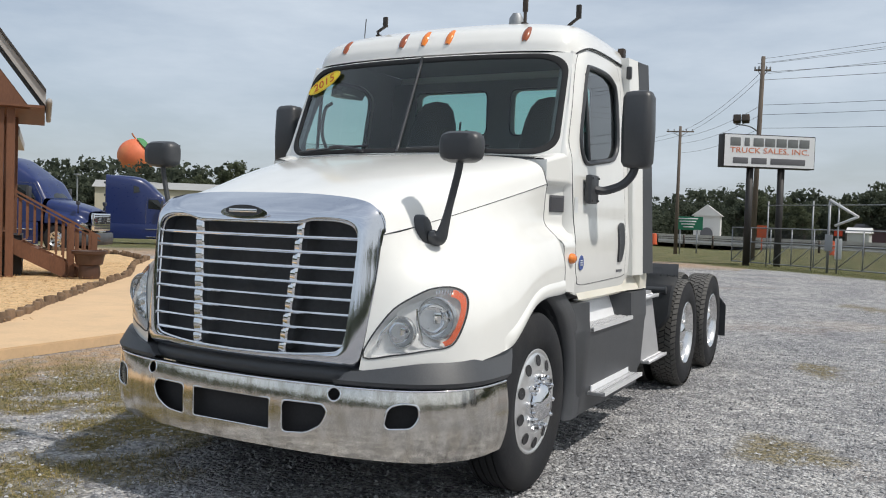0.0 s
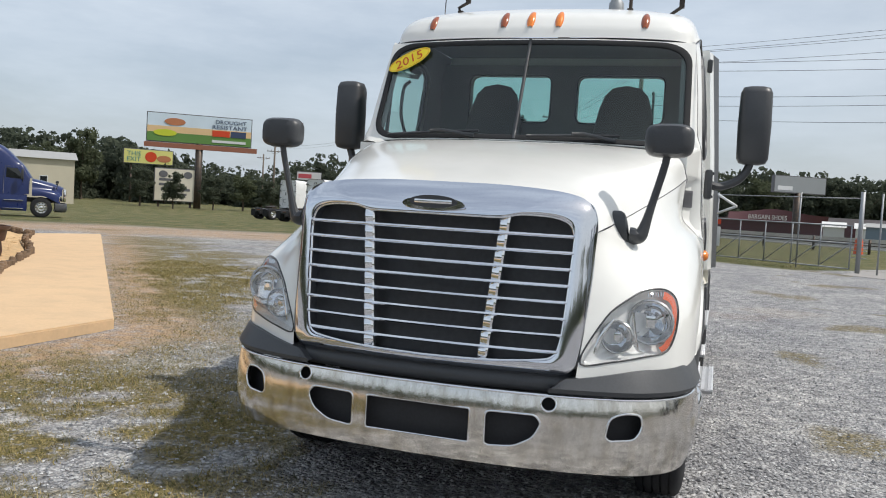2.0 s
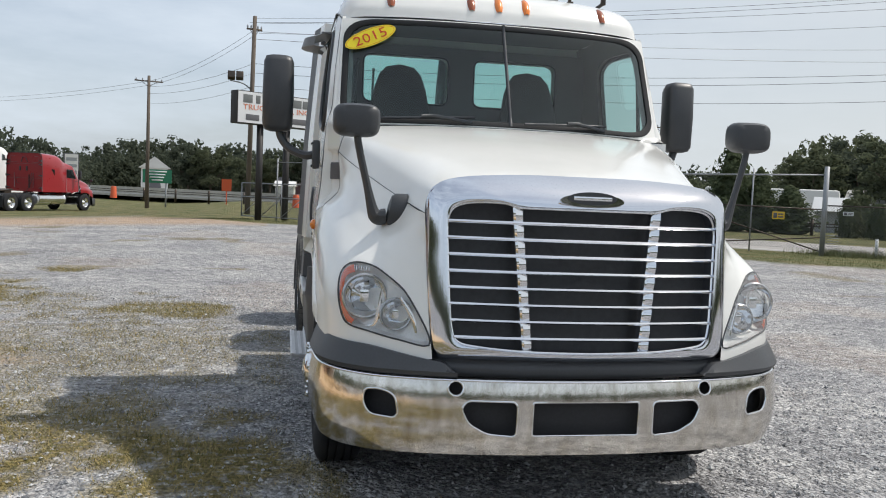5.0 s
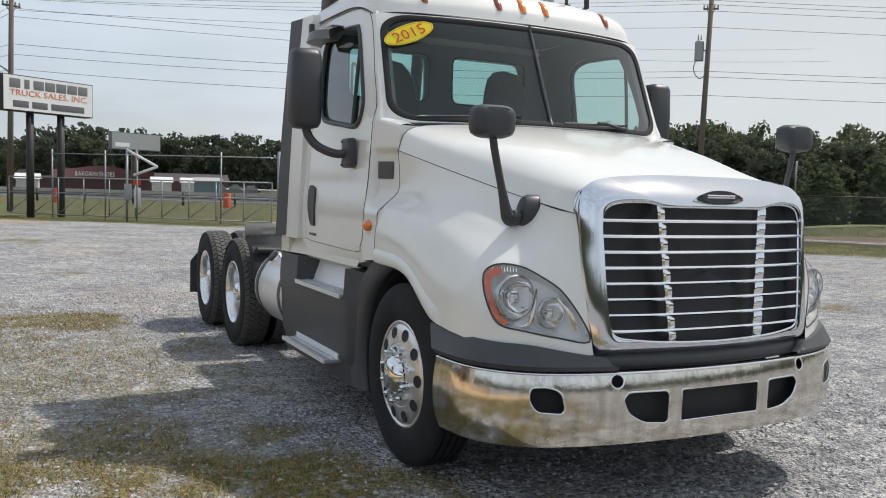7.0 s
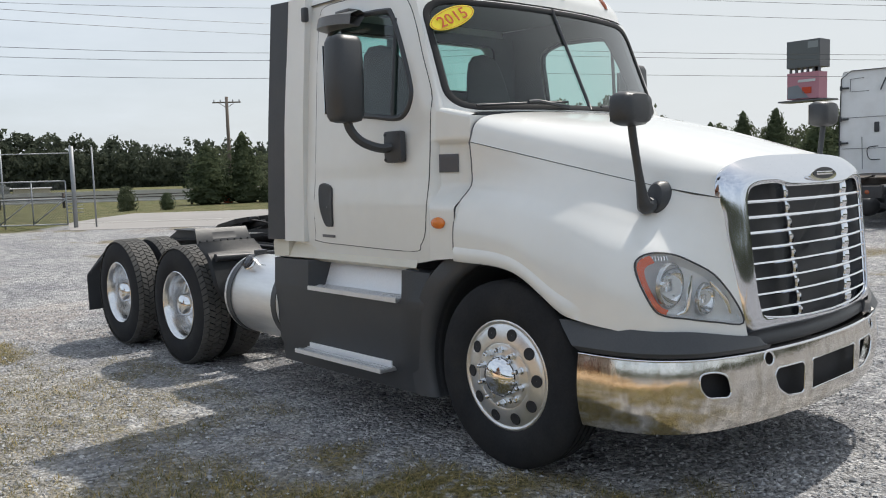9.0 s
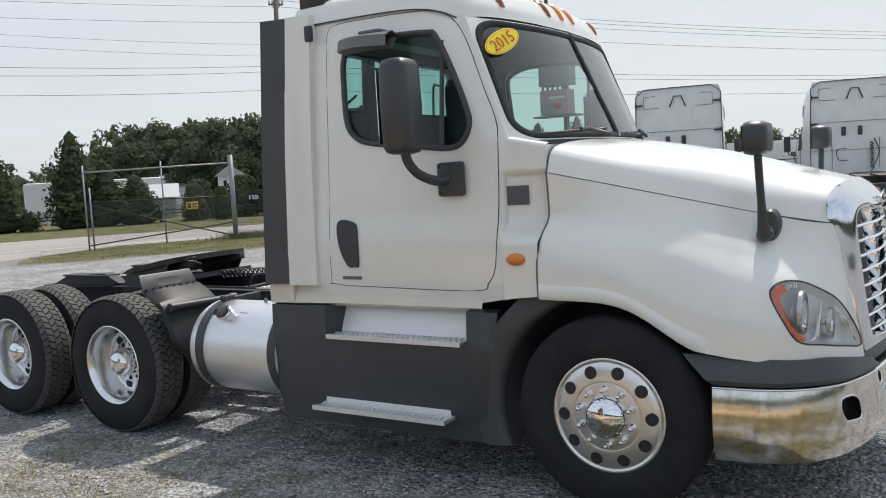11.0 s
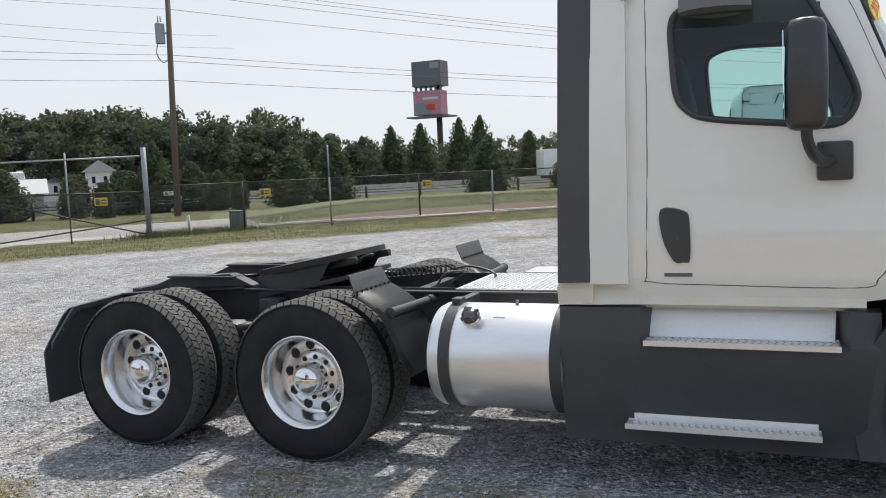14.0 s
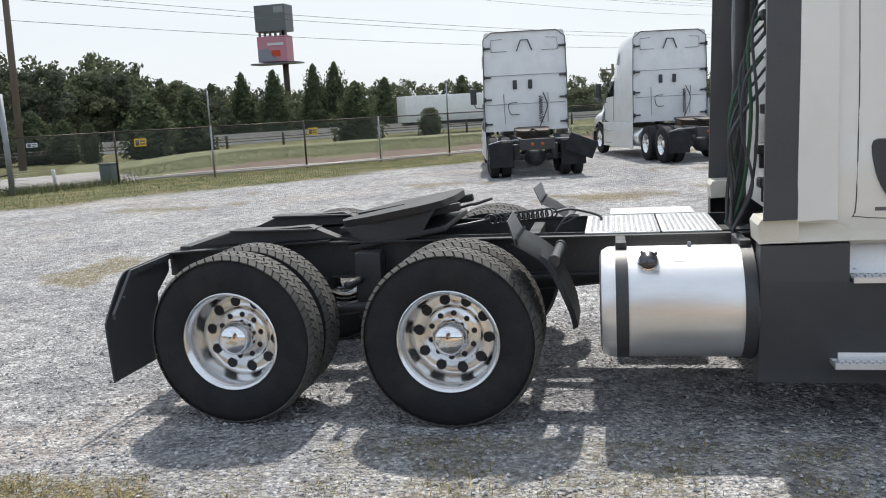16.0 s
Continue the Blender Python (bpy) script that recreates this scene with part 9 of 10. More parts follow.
def blob(parent, m, name, mat, pts, z=0.025):
    bm = bmesh.new()
    prism(bm, [m @ Vector((x, y, z)) for x, y in pts], m.to_3x3() @ Vector((0, 0, 0.02)))
    return part(name, bm, mat, parent)


def strip(parent, m, name, mat, x0, x1, y0, y1, z=0.025):
    return blob(parent, m, name, mat, [(x0, y0), (x1, y0), (x1, y1), (x0, y1)], z)


def oval(cx, cy, rx, ry, n=20):
    return [(cx + rx * math.cos(2 * math.pi * k / n), cy + ry * math.sin(2 * math.pi * k / n)) for k in range(n)]


C = lambda name, c: material(name, c, 0.6, vary=0.08, scale=0.5)
SKYBLUE, FIELD, PEACHY = C("printed_sky", (0.56, 0.66, 0.75)), C("printed_field", (0.10, 0.22, 0.05)), C("printed_horizon", (0.66, 0.46, 0.25))
BROWN, LIME, NAVY_INK = C("printed_brown", (0.42, 0.16, 0.07)), C("printed_lime", (0.50, 0.55, 0.03)), C("printed_navy", (0.03, 0.05, 0.11))
t, m, w, h = board("billboard", "wide roadside billboard with a desert scene above green turf", (-65.6, 83.3), (-55.4, 90.3), 7.35, 10.75, SKYBLUE)
strip(t, m, "printed_field", FIELD, -w / 2, w / 2, -h / 2, -h * 0.18)
strip(t, m, "printed_horizon", PEACHY, -w / 2, w / 2, -h * 0.178, h * 0.05)
blob(t, m, "printed_shape", BROWN, oval(-w * 0.24, h * 0.22, w * 0.10, h * 0.13), 0.05)
blob(t, m, "printed_badge", LIME, oval(-w * 0.33, -h * 0.19, w * 0.11, h * 0.12), 0.075)
tm = lambda x, y: m @ Matrix.Translation((x, y, 0.05))
words("printed_words", "DROUGHT", NAVY_INK, t, tm(w * 0.30, h * 0.34), w * 0.30, h * 0.14, 0.02)
words("printed_words", "RESISTANT", NAVY_INK, t, tm(w * 0.29, h * 0.15), w * 0.34, h * 0.14, 0.02)
strip(t, m, "printed_bar", RED_INK, w * 0.12, w * 0.29, -h * 0.20, h * 0.02, 0.075)
strip(t, m, "printed_bar", NAVY_INK, w * 0.30, w * 0.45, -h * 0.20, h * 0.02, 0.075)
strip(t, m, "printed_bar", STICKER, w * 0.12, w * 0.45, -h * 0.42, -h * 0.33, 0.075)
bm = bmesh.new()
box(bm, -w / 2 - 0.3, w / 2 + 0.8, -h / 2 - 0.75, -h / 2 - 0.15, -0.5, 0.1, 0.0, m=m)
part("apron", bm, C("rust_apron", (0.26, 0.10, 0.06)), t)

YEL = C("pale_yellow_board", (0.62, 0.60, 0.20))
t, m, w, h = board("exit_billboard", "pale yellow billboard that reads this exit", (-80.1, 97.3), (-74.9, 101.4), 5.0, 6.95, YEL, posts=(0.15, 0.85))
words("printed_words", "THIS", C("teal_ink", (0.03, 0.22, 0.24)), t, m @ Matrix.Translation((-w * 0.30, h * 0.2, 0.03)), w * 0.28, h * 0.32, 0.02)
words("printed_words", "EXIT", MATS["teal_ink"], t, m @ Matrix.Translation((-w * 0.30, -h * 0.2, 0.03)), w * 0.28, h * 0.32, 0.02)
blob(t, m, "printed_badge", RED_INK, oval(w * 0.05, 0, w * 0.12, h * 0.38), 0.03)
blob(t, m, "printed_shape", BROWN, oval(w * 0.32, -h * 0.1, w * 0.15, h * 0.25), 0.03)

BEIGE = C("beige_sign_panel", (0.62, 0.58, 0.48))
t, m, w, h = board("outlet_sign", "beige monument sign with dark emblems and bars", (-64.7, 84.0), (-60.9, 86.8), 0.1, 4.0, BEIGE, posts=(0.1, 0.9))
for cx in (-0.30, 0.32):
    blob(t, m, "printed_badge", GREY_INK, oval(cx * w, h * 0.33, w * 0.11, h * 0.11), 0.03)
for k, (a, b) in enumerate(((-0.40, 0.05), (-0.40, 0.10), (-0.35, 0.38), (-0.25, 0.30))):
    strip(t, m, "printed_bar", GREY_INK, a * w, b * w, h * (0.12 - 0.15 * k), h * (0.20 - 0.15 * k))

GREYB = C("blank_grey_board", (0.26, 0.28, 0.29))
t, m, w, h = board("blank_billboard", "blank grey billboard over the shops", (7.6, 108.6), (13.75, 112.2), 5.7, 7.65, GREYB, posts=(0.5,))
strip(t, m, "printed_bar", STICKER, -w * 0.44, -w * 0.15, -h * 0.38, -h * 0.12)

t, m, w, h = board("stacked_billboard", "tall double-decker billboard beside the highway", (112.0, 54.1), (111.83, 49.6), 14.4, 17.9, C("dark_grey_board", (0.12, 0.13, 0.135)), posts=(0.75,), depth=2.9)
strip(t, m, "printed_bar", GREYB, w * 0.15, w * 0.47, h * 0.2, h * 0.45)
bm = bmesh.new()
box(bm, -w / 2, w / 2, -h * 1.75, -h * 0.72, -2.4, 0.0, 0.0, m=m)
part("lower_board", bm, C("pink_board", (0.50, 0.22, 0.27)), t)
blob(t, m, "printed_shape", C("printed_slate", (0.22, 0.24, 0.27)), [(-w * 0.48, -h * 1.72), (w * 0.2, -h * 1.72), (-w * 0.15, -h * 1.2), (-w * 0.48, -h * 1.25)], 0.05)
strip(t, m, "printed_bar", RED_INK, -w * 0.02, w * 0.28, -h * 1.55, -h * 1.30, 0.05)
strip(t, m, "printed_bar", STICKER, -w * 0.15, w * 0.40, -h * 1.10, -h * 1.0, 0.05)
bm = bmesh.new()
box(bm, -w * 0.7, w * 0.85, -h * 1.86, -h * 1.80, -2.4, 0.8, 0.0, m=m)
part("catwalk", bm, GREY_INK, t)
for k in range(6):
    bm = bmesh.new()
    box(bm, -w * 0.45 + k * w * 0.18, -w * 0.40 + k * w * 0.18, -h * 0.74, -h * 0.45, -0.6, -0.2, 0.0, m=m)
    part("bracket", bm, GREY_INK, t)

t, m, w, h = board("red_white_billboard", "small red and white billboard on the wooded hill", (-70.5, 131.5), (-66.8, 133.5), 4.6, 5.95, C("printed_white", (0.6, 0.6, 0.6)), posts=(0.5,))
strip(t, m, "printed_bar", C("printed_rose", (0.5, 0.08, 0.1)), -w * 0.45, w * 0.1, -h * 0.3, h * 0.25)

# green highway sign and a small brown marker
hs = thing("highway_sign", "green highway guide sign with white bars", "road sign")
a, b = Vector((-12.2, 65.0, 0)), Vector((-10.1, 65.5, 0))
bm = bmesh.new()
prism(bm, [a + Vector((0, 0, 1.45)), b + Vector((0, 0, 1.45)), b + Vector((0, 0, 2.5)), a + Vector((0, 0, 2.5))], (0, 0.06, 0))
part("sign_panel", bm, C("highway_green", (0.015, 0.16, 0.09)), hs)
for k in range(4):
    bm = bmesh.new()
    slim_box(bm, -11.95 + 0.15 * k, -10.4 - 0.1 * k, 64.9, 64.95, 2.28 - 0.22 * k, 2.38 - 0.22 * k)
    part("sign_bar", bm, STICKER, hs)
for q in (a + (b - a) * 0.2, a + (b - a) * 0.8):
    bm = bmesh.new()
    rod(bm, q + Vector((0, 0.1, -0.5)), q + Vector((0, 0.1, 1.5)), 0.06)
    part("sign_post", bm, STEEL, hs)
BARREL = C("orange_barrel", (0.60, 0.10, 0.03))
barrel = thing("traffic_barrel", "orange and white traffic barrel", "traffic barrel", "traffic barrels")
bm = bmesh.new()
lathe(bm, [(0, 0.30), (0.05, 0.29), (0.95, 0.23), (1.0, 0.20), (1.01, 0.001)], (0, 0, 0), "Z", 16)
part("drum", bm, BARREL, barrel)
for z in (0.30, 0.65):
    bm = bmesh.new()
    lathe(bm, [(z, 0.275 - z * 0.06 + 0.01), (z + 0.14, 0.275 - z * 0.06)], (0, 0, 0), "Z", 16)
    part("band", bm, STICKER, barrel)
barrel.matrix_world = pose(-0.5, 62, 0)
for x, y in ((-16, 74), (9.8, 55), (21.5, 47), (27, 44)):
    copy_thing(barrel, pose(x, y, 0.0))
bm = bmesh.new()
box(bm, -6.6, -5.8, 69.9, 70.0, 1.0, 2.0)
rod(bm, (-6.2, 70, -0.5), (-6.2, 70, 1.0), 0.05)
solid("work_sign", bm, BARREL, "small orange roadwork sign", "road sign")


def building(name, label, a, b, depth, h, wall, roof, roof_h=0.0, windows=(), door=None, gable=False):
    """A simple building whose front runs from a to b."""
    t = thing(name, label, "building")
    a, b = Vector((*a, 0)), Vector((*b, 0))
    ex = (b - a).normalized()
    en = Vector((-ex.y, ex.x, 0))
    w = (b - a).length
    m = Matrix((ex, en, Vector((0, 0, 1)))).transposed().to_4x4()
    m.translation = a
    bm = bmesh.new()
    box(bm, 0, w, 0, depth, -2, h, 0.0, m=m)
    part("wall", bm, wall, t)
    bm = bmesh.new()
    if gable:
        prism(bm, [m @ Vector(p) for p in ((-0.3, -0.3, h), (w / 2, -0.3, h + roof_h), (w + 0.3, -0.3, h))], m.to_3x3() @ Vector((0, depth + 0.6, 0)))
    else:
        prism(bm, [m @ Vector(p) for p in ((-0.3, -0.3, h), (-0.3, depth / 2, h + roof_h), (-0.3, depth + 0.3, h))], m.to_3x3() @ Vector((w + 0.6, 0, 0)))
    part("roof", bm, roof, t)
    for x0, x1, z0, z1 in windows:
        bm = bmesh.new()
        box(bm, x0 * w, x1 * w, -0.05, -0.01, z0, z1, 0.0, m=m)
        o_ = part("window", bm, STICKER, t)
        bm = bmesh.new()
        box(bm, x0 * w + 0.08, x1 * w - 0.08, -0.08, -0.052, z0 + 0.08, z1 - 0.08, 0.0, m=m)
        part("pane", bm, BLACK_GLASS, o_)
    return t, m, w


TANW, GREYROOF = C("tan_metal_wall", (0.50, 0.46, 0.36)), C("grey_metal_roof", (0.34, 0.34, 0.33))
WHITEW, REDBR = C("white_siding", (0.62, 0.62, 0.60)), C("dark_red_fascia", (0.09, 0.03, 0.035))
building("warehouse", "long low tan metal warehouse with a grey roof", (-74.5, 61.0), (-64.9, 70.6), 8, 4.0, TANW, GREYROOF, 0.9, ((0.62, 0.68, 1.2, 2.2), (0.75, 0.81, 1.2, 2.2)))
t, m, w = building("shoe_shop", "long dark red shop building with white lettering", (-3, 168), (34, 163), 12, 2.1, REDBR, C("dark_roof", (0.05, 0.04, 0.04)), 1.4)
words("shop_words", "BARGAIN SHOES", C("white_letters", (0.72, 0.72, 0.70)), t, Matrix.Translation((9.8, 161.8, 2.85)) @ Matrix.Rotation(radians(90), 4, "X"), 6.6, 0.85, 0.1)
bm = bmesh.new()
quad_grid(bm, [[(x, 162.0, 2.2), (x, 163 - 0.1 * (x - 5), 3.5 + 0.9 * math.exp(-((x - 11) / 4.5) ** 2))] for x in np.linspace(3, 20, 18)])
part("fascia", bm, REDBR, t)
for x in (-3, 18, 23):
    building("shop_pavilion", "small white-roofed kiosk by the shops", (x, 150), (x + 3.2, 149.6), 3, 1.7, WHITEW, C("white_roof", (0.66, 0.66, 0.65)), 0.9)
building("blue_unit", "low blue-grey shop unit beyond the highway", (21.6, 131), (25.2, 130), 5, 2.0, C("blue_grey_wall", (0.16, 0.21, 0.26)), GREYROOF, 0.6)
# grey storefront with a stepped parapet, and a beige wall beside it
t, m, w = building("stepped_storefront", "low grey storefront with a stepped parapet", (26.2, 139.5), (33.2, 137.6), 6, 0.75, C("grey_stucco", (0.30, 0.30, 0.29)), GREYROOF, 0.2)
for x0, x1, hh in ((0.0, 0.30, 1.15), (0.06, 0.24, 1.5), (0.36, 0.64, 1.25), (0.42, 0.58, 1.6), (0.70, 1.0, 1.15), (0.76, 0.94, 1.5)):
    bm = bmesh.new()
    box(bm, x0 * w, x1 * w, -0.3 if hh < 1.3 else -0.34, -0.02, 0.7, hh, 0.0, m=m)
    part("parapet", bm, MATS["grey_stucco"], t)
for k, (x0, x1) in enumerate(((0.12, 0.40), (0.5, 0.84))):
    strip(t, m @ Matrix.Rotation(radians(90), 4, "X"), "sign_bar", GREYB, x0 * w, x1 * w, 0.30, 0.55, 0.36)
building("beige_building", "plain beige warehouse wall beyond the highway", (33.6, 137.4), (38.6, 136.0), 6, 0.75, C("beige_wall", (0.50, 0.44, 0.33)), GREYROOF, 0.15)
t, m, w = building("arched_plaza", "white stucco plaza front with a dark arch", (-18.6, 104.5), (-15.5, 104.9), 5, 3.2, WHITEW, WHITEW, 1.4, (), gable=True)
bm = bmesh.new()
prism(bm, [m @ Vector((w * 0.5 + 0.75 * math.cos(a_), -0.05, 1.0 + 0.75 * math.sin(a_))) for a_ in np.linspace(0, math.pi, 12)] + [m @ Vector((w * 0.5 - 0.75, -0.05, -1)), m @ Vector((w * 0.5 + 0.75, -0.05, -1))], m.to_3x3() @ Vector((0, -0.05, 0)))
part("arch", bm, GREY_INK, t)
t, m, w, h = board("pylon_sign", "white pylon sign panel by the plaza", (-27.2, 104), (-25.8, 104.4), 0.5, 4.4, WHITEW, posts=(0.3, 0.7))
for k in range(4):
    strip(t, m, "printed_bar", GREYB, -w * 0.4, w * 0.4, h * (0.30 - 0.2 * k), h * (0.40 - 0.2 * k))
building("white_house", "white clapboard house wing under the trees", (44.6, 59.2), (47.3, 56.7), 5, 2.2, WHITEW, GREYROOF, 1.1, ((0.30, 0.42, 1.3, 2.0), (0.62, 0.74, 1.3, 2.0)))
building("white_house", "white gabled two-storey house under the trees", (46.7, 54.5), (48.2, 53.0), 5, 2.9, WHITEW, GREYROOF, 0.95, ((0.18, 0.38, 1.9, 2.6), (0.60, 0.80, 1.9, 2.6)), gable=True)
building("white_shed", "low shed with a bright white metal roof", (34.2, 48.1), (35.5, 47.0), 1.8, 1.45, C("grey_shed_wall", (0.30, 0.31, 0.31)), C("white_metal_roof", (0.60, 0.61, 0.61)), 0.95)
# camper trailers parked beyond the road
for x, y, L_ in ((31.8, 59.0, 9.7),):
    t = thing("camper_trailer", "white camper trailer parked among the bushes", "camper", "camper trailers")
    t.matrix_world = pose(x, y, 0, 0, 0, -36)
    bm = bmesh.new()
    box(bm, 0, L_, -1.2, 1.2, 0.6, 3.0, 0.25)
    part("body", bm, WHITEW, t)
    bm = bmesh.new()
    box(bm, L_ * 0.6, L_ * 0.75, -1.23, -1.19, 1.7, 2.3, 0.0)
    part("window", bm, BLACK_GLASS, t)
    bm = bmesh.new()
    for q in (0.4, 0.52):
        rod(bm, (L_ * q, -1.1, 0.4), (L_ * q, -0.85, 0.4), 0.38, 0.38, 16)
    part("wheel", bm, RUBBER, t)


# semi-trailers on the highway
def semi_trailer(a, b, label):
    t = thing("semi_trailer", label, "trailer", "semi trailers")
    a, b = Vector((*a, 0)), Vector((*b, 0))
    t.matrix_world = pose(a.x, a.y, 0.0, 0, 0, math.degrees(math.atan2(b.y - a.y, b.x - a.x)))
    L_ = (b - a).length
    bm = bmesh.new()
    box(bm, 0, L_, -0.05, 2.5, 1.0, 3.05, 0.04)
    part("box_body", bm, WHITE2, t)
    bm = bmesh.new()
    box(bm, 0.2, L_ - 0.2, 0.4, 2.0, 0.75, 1.0, 0.03)
    part("underframe", bm, FRAME, t)
    for q in (0.75, 0.86):
        bm = bmesh.new()
        rod(bm, (L_ * q, 0.0, 0.5), (L_ * q, 2.4, 0.5), 0.5, 0.5, 18)
        part("wheel", bm, RUBBER, t)
    return t


semi_trailer((59.5, 20.0), (66, 8.5), "white box semi-trailer on the highway")

# peach-shaped water tower far beyond the yard
peach = thing("water_tower", "giant peach-shaped water tower with a green leaf", "water tower")
pc = Vector((-222, 200, 19.5))
bm = bmesh.new()
R = 6.0
rows = []
for i in range(25):
    ph = math.pi * i / 24
    row = []
    for j in range(36):
        th = 2 * math.pi * j / 36
        r_ = R * (1 - 0.10 * math.exp(-((math.sin((th - 2.2) / 2)) / 0.10) ** 2)) * (1 + 0.03 * math.cos(ph))
        row.append(pc + Vector((r_ * math.sin(ph) * math.cos(th), r_ * math.sin(ph) * math.sin(th), R * math.cos(ph))))
    rows.append(row)
quad_grid(bm, rows, closed_v=True)
bmesh.ops.remove_doubles(bm, verts=bm.verts, dist=0.01)
part("tank", bm, material("painted_peach", (0.68, 0.17, 0.075), 0.6, vary=0.15, scale=0.08, fine=0.5, dirt=(0.70, 0.34, 0.12), dirt_amount=0.9, dirt_scale=0.09), peach, "orange peach-coloured tank", 60)
vd = Vector((0.73, -0.68, 0.0))
rt = Vector((0.68, 0.73, 0))
bm = bmesh.new()
leaf = []
for k in range(13):
    t_ = k / 12
    w_ = 0.9 * math.sin(math.pi * t_) ** 0.8
    c = Vector((0.2 + 4.4 * t_, 5.8 - 4.6 * t_ ** 1.6))
    row = []
    for e in (-1, 0, 1):
        u_, z_ = c.x + e * w_ * 0.6, c.y + e * w_ * 0.8
        dd = math.sqrt(max(0.5, (R + 0.35) ** 2 - u_ * u_ - z_ * z_))
        row.append(pc + rt * u_ + Vector((0, 0, z_)) + vd * dd)
    leaf.append(row)
quad_grid(bm, leaf)
bmesh.ops.recalc_face_normals(bm, faces=bm.faces)
bmesh.ops.solidify(bm, geom=bm.faces[:], thickness=0.3)
part("leaf", bm, C("painted_leaf_green", (0.06, 0.22, 0.08)), peach)
bm = bmesh.new()
tube(bm, curve_pts([pc + Vector((0, 0, R - 0.3)), pc + Vector((-0.4, -0.4, R + 1.0)) - rt * 0.4, pc + Vector((0, 0, R + 1.8)) - rt * 1.4], 5), 0.25, 6)
part("stem", bm, BROWN, peach)
bm = bmesh.new()
rod(bm, (pc.x, pc.y, -10), (pc.x, pc.y, pc.z - R + 0.5), 2.2, 1.6, 20)
part("stalk", bm, WHITEW, peach)

# ---- office porch and steps --------------------------------------------------------------
STAIN = material("brown_stained_timber", (0.145, 0.062, 0.032), 0.6, vary=0.25, scale=4, fine=40, bump=0.1, bump_scale=30, stretch=(1, 1, 0.3))
SIDING = material("grey_white_siding", (0.52, 0.51, 0.48), 0.7, vary=0.06, scale=1)
SHINGLE = material("dark_roof_shingle", (0.045, 0.042, 0.040), 0.9, vary=0.3, scale=6, bump=0.3, bump_scale=25)
TRIMG = material("grey_fascia_paint", (0.34, 0.33, 0.32), 0.6, vary=0.08)
rr, ff = Vector((0.60, 0.80, 0)), Vector((-0.80, 0.60, 0))  # right and away, seen from the yard
PO = Vector((-12.1, 9.15, 0))  # foot of the steps
L3 = lambda a, b, z: PO + rr * a + ff * b + Vector((0, 0, z + gz(-12, 9)))
steps = thing("porch_steps", "brown stained timber porch steps with baluster railings", "stairs")
for k in range(6):
    bm = bmesh.new()
    prism(bm, [L3(-0.25 - 0.27 * k, 0.05, 0.17 * (k + 1) - 0.04), L3(-0.58 - 0.27 * k, 0.05, 0.17 * (k + 1) - 0.04), L3(-0.58 - 0.27 * k, 1.25, 0.17 * (k + 1) - 0.04), L3(-0.25 - 0.27 * k, 1.25, 0.17 * (k + 1) - 0.04)], (0, 0, 0.04))
    part("tread", bm, STAIN, steps)
for b0 in (0.0, 1.25):
    bm = bmesh.new()
    prism(bm, [L3(-0.15, b0, 0.0), L3(-0.45, b0, 0.0), L3(-2.0, b0, 0.80), L3(-2.0, b0, 1.12), L3(-0.15, b0, 0.22)], ff * 0.05)
    part("stringer", bm, STAIN, steps)
    for z0, z1, th in ((1.0, 2.16, 0.05), (0.92, 2.08, 0.03)):
        bm = bmesh.new()
        prism(bm, [L3(0.12, b0 - 0.05, z0 - 0.07), L3(-1.95, b0 - 0.05, z1 - 0.07), L3(-1.95, b0 - 0.05, z1 + th - 0.07), L3(0.12, b0 - 0.05, z0 + th - 0.07)], ff * 0.15)
        part("handrail", bm, STAIN, steps)
    for a0 in (0.0, -0.45):
        bm = bmesh.new()
        p = L3(a0, b0, 0)
        prism(bm, [L3(a0 - 0.06, b0 - 0.06, 0), L3(a0 + 0.06, b0 - 0.06, 0), L3(a0 + 0.06, b0 + 0.06, 0), L3(a0 - 0.06, b0 + 0.06, 0)], (0, 0, 1.02 + (0.2 if a0 < 0 else 0)))
        part("newel_post", bm, STAIN, steps)
    for k in range(13):
        a0 = -0.18 - 0.14 * k
        zb, zt = 0.15 + 0.565 * -a0, 0.95 + 0.56 * -a0
        bm = bmesh.new()
        prism(bm, [L3(a0 - 0.02, b0 - 0.02, zb), L3(a0 + 0.02, b0 - 0.02, zb), L3(a0 + 0.02, b0 + 0.02, zb), L3(a0 - 0.02, b0 + 0.02, zb)], (0, 0, zt - zb))
        part("baluster", bm, STAIN, steps)
porch = thing("office_building", "small office with a brown gabled porch roof", "building")
bm = bmesh.new()
prism(bm, [L3(-1.9, -0.6, 0.98), L3(-5.5, -0.6, 0.98), L3(-5.5, 2.6, 0.98), L3(-1.9, 2.6, 0.98)], (0, 0, 0.16))
part("deck", bm, STAIN, porch)
for a0, b0 in ((-1.72, -0.1), (-1.72, 2.2), (-4.6, -0.1)):
    for dx in (-0.1, 0.1):
        bm = bmesh.new()
        prism(bm, [L3(a0 + dx - 0.075, b0 - 0.08, -0.1), L3(a0 + dx + 0.075, b0 - 0.08, -0.1), L3(a0 + dx + 0.075, b0 + 0.08, -0.1), L3(a0 + dx - 0.075, b0 + 0.08, -0.1)], (0, 0, 3.75))
        part("porch_post", bm, STAIN, porch)
tip, ridge = (-0.98, 3.62), (-3.0, 6.35)
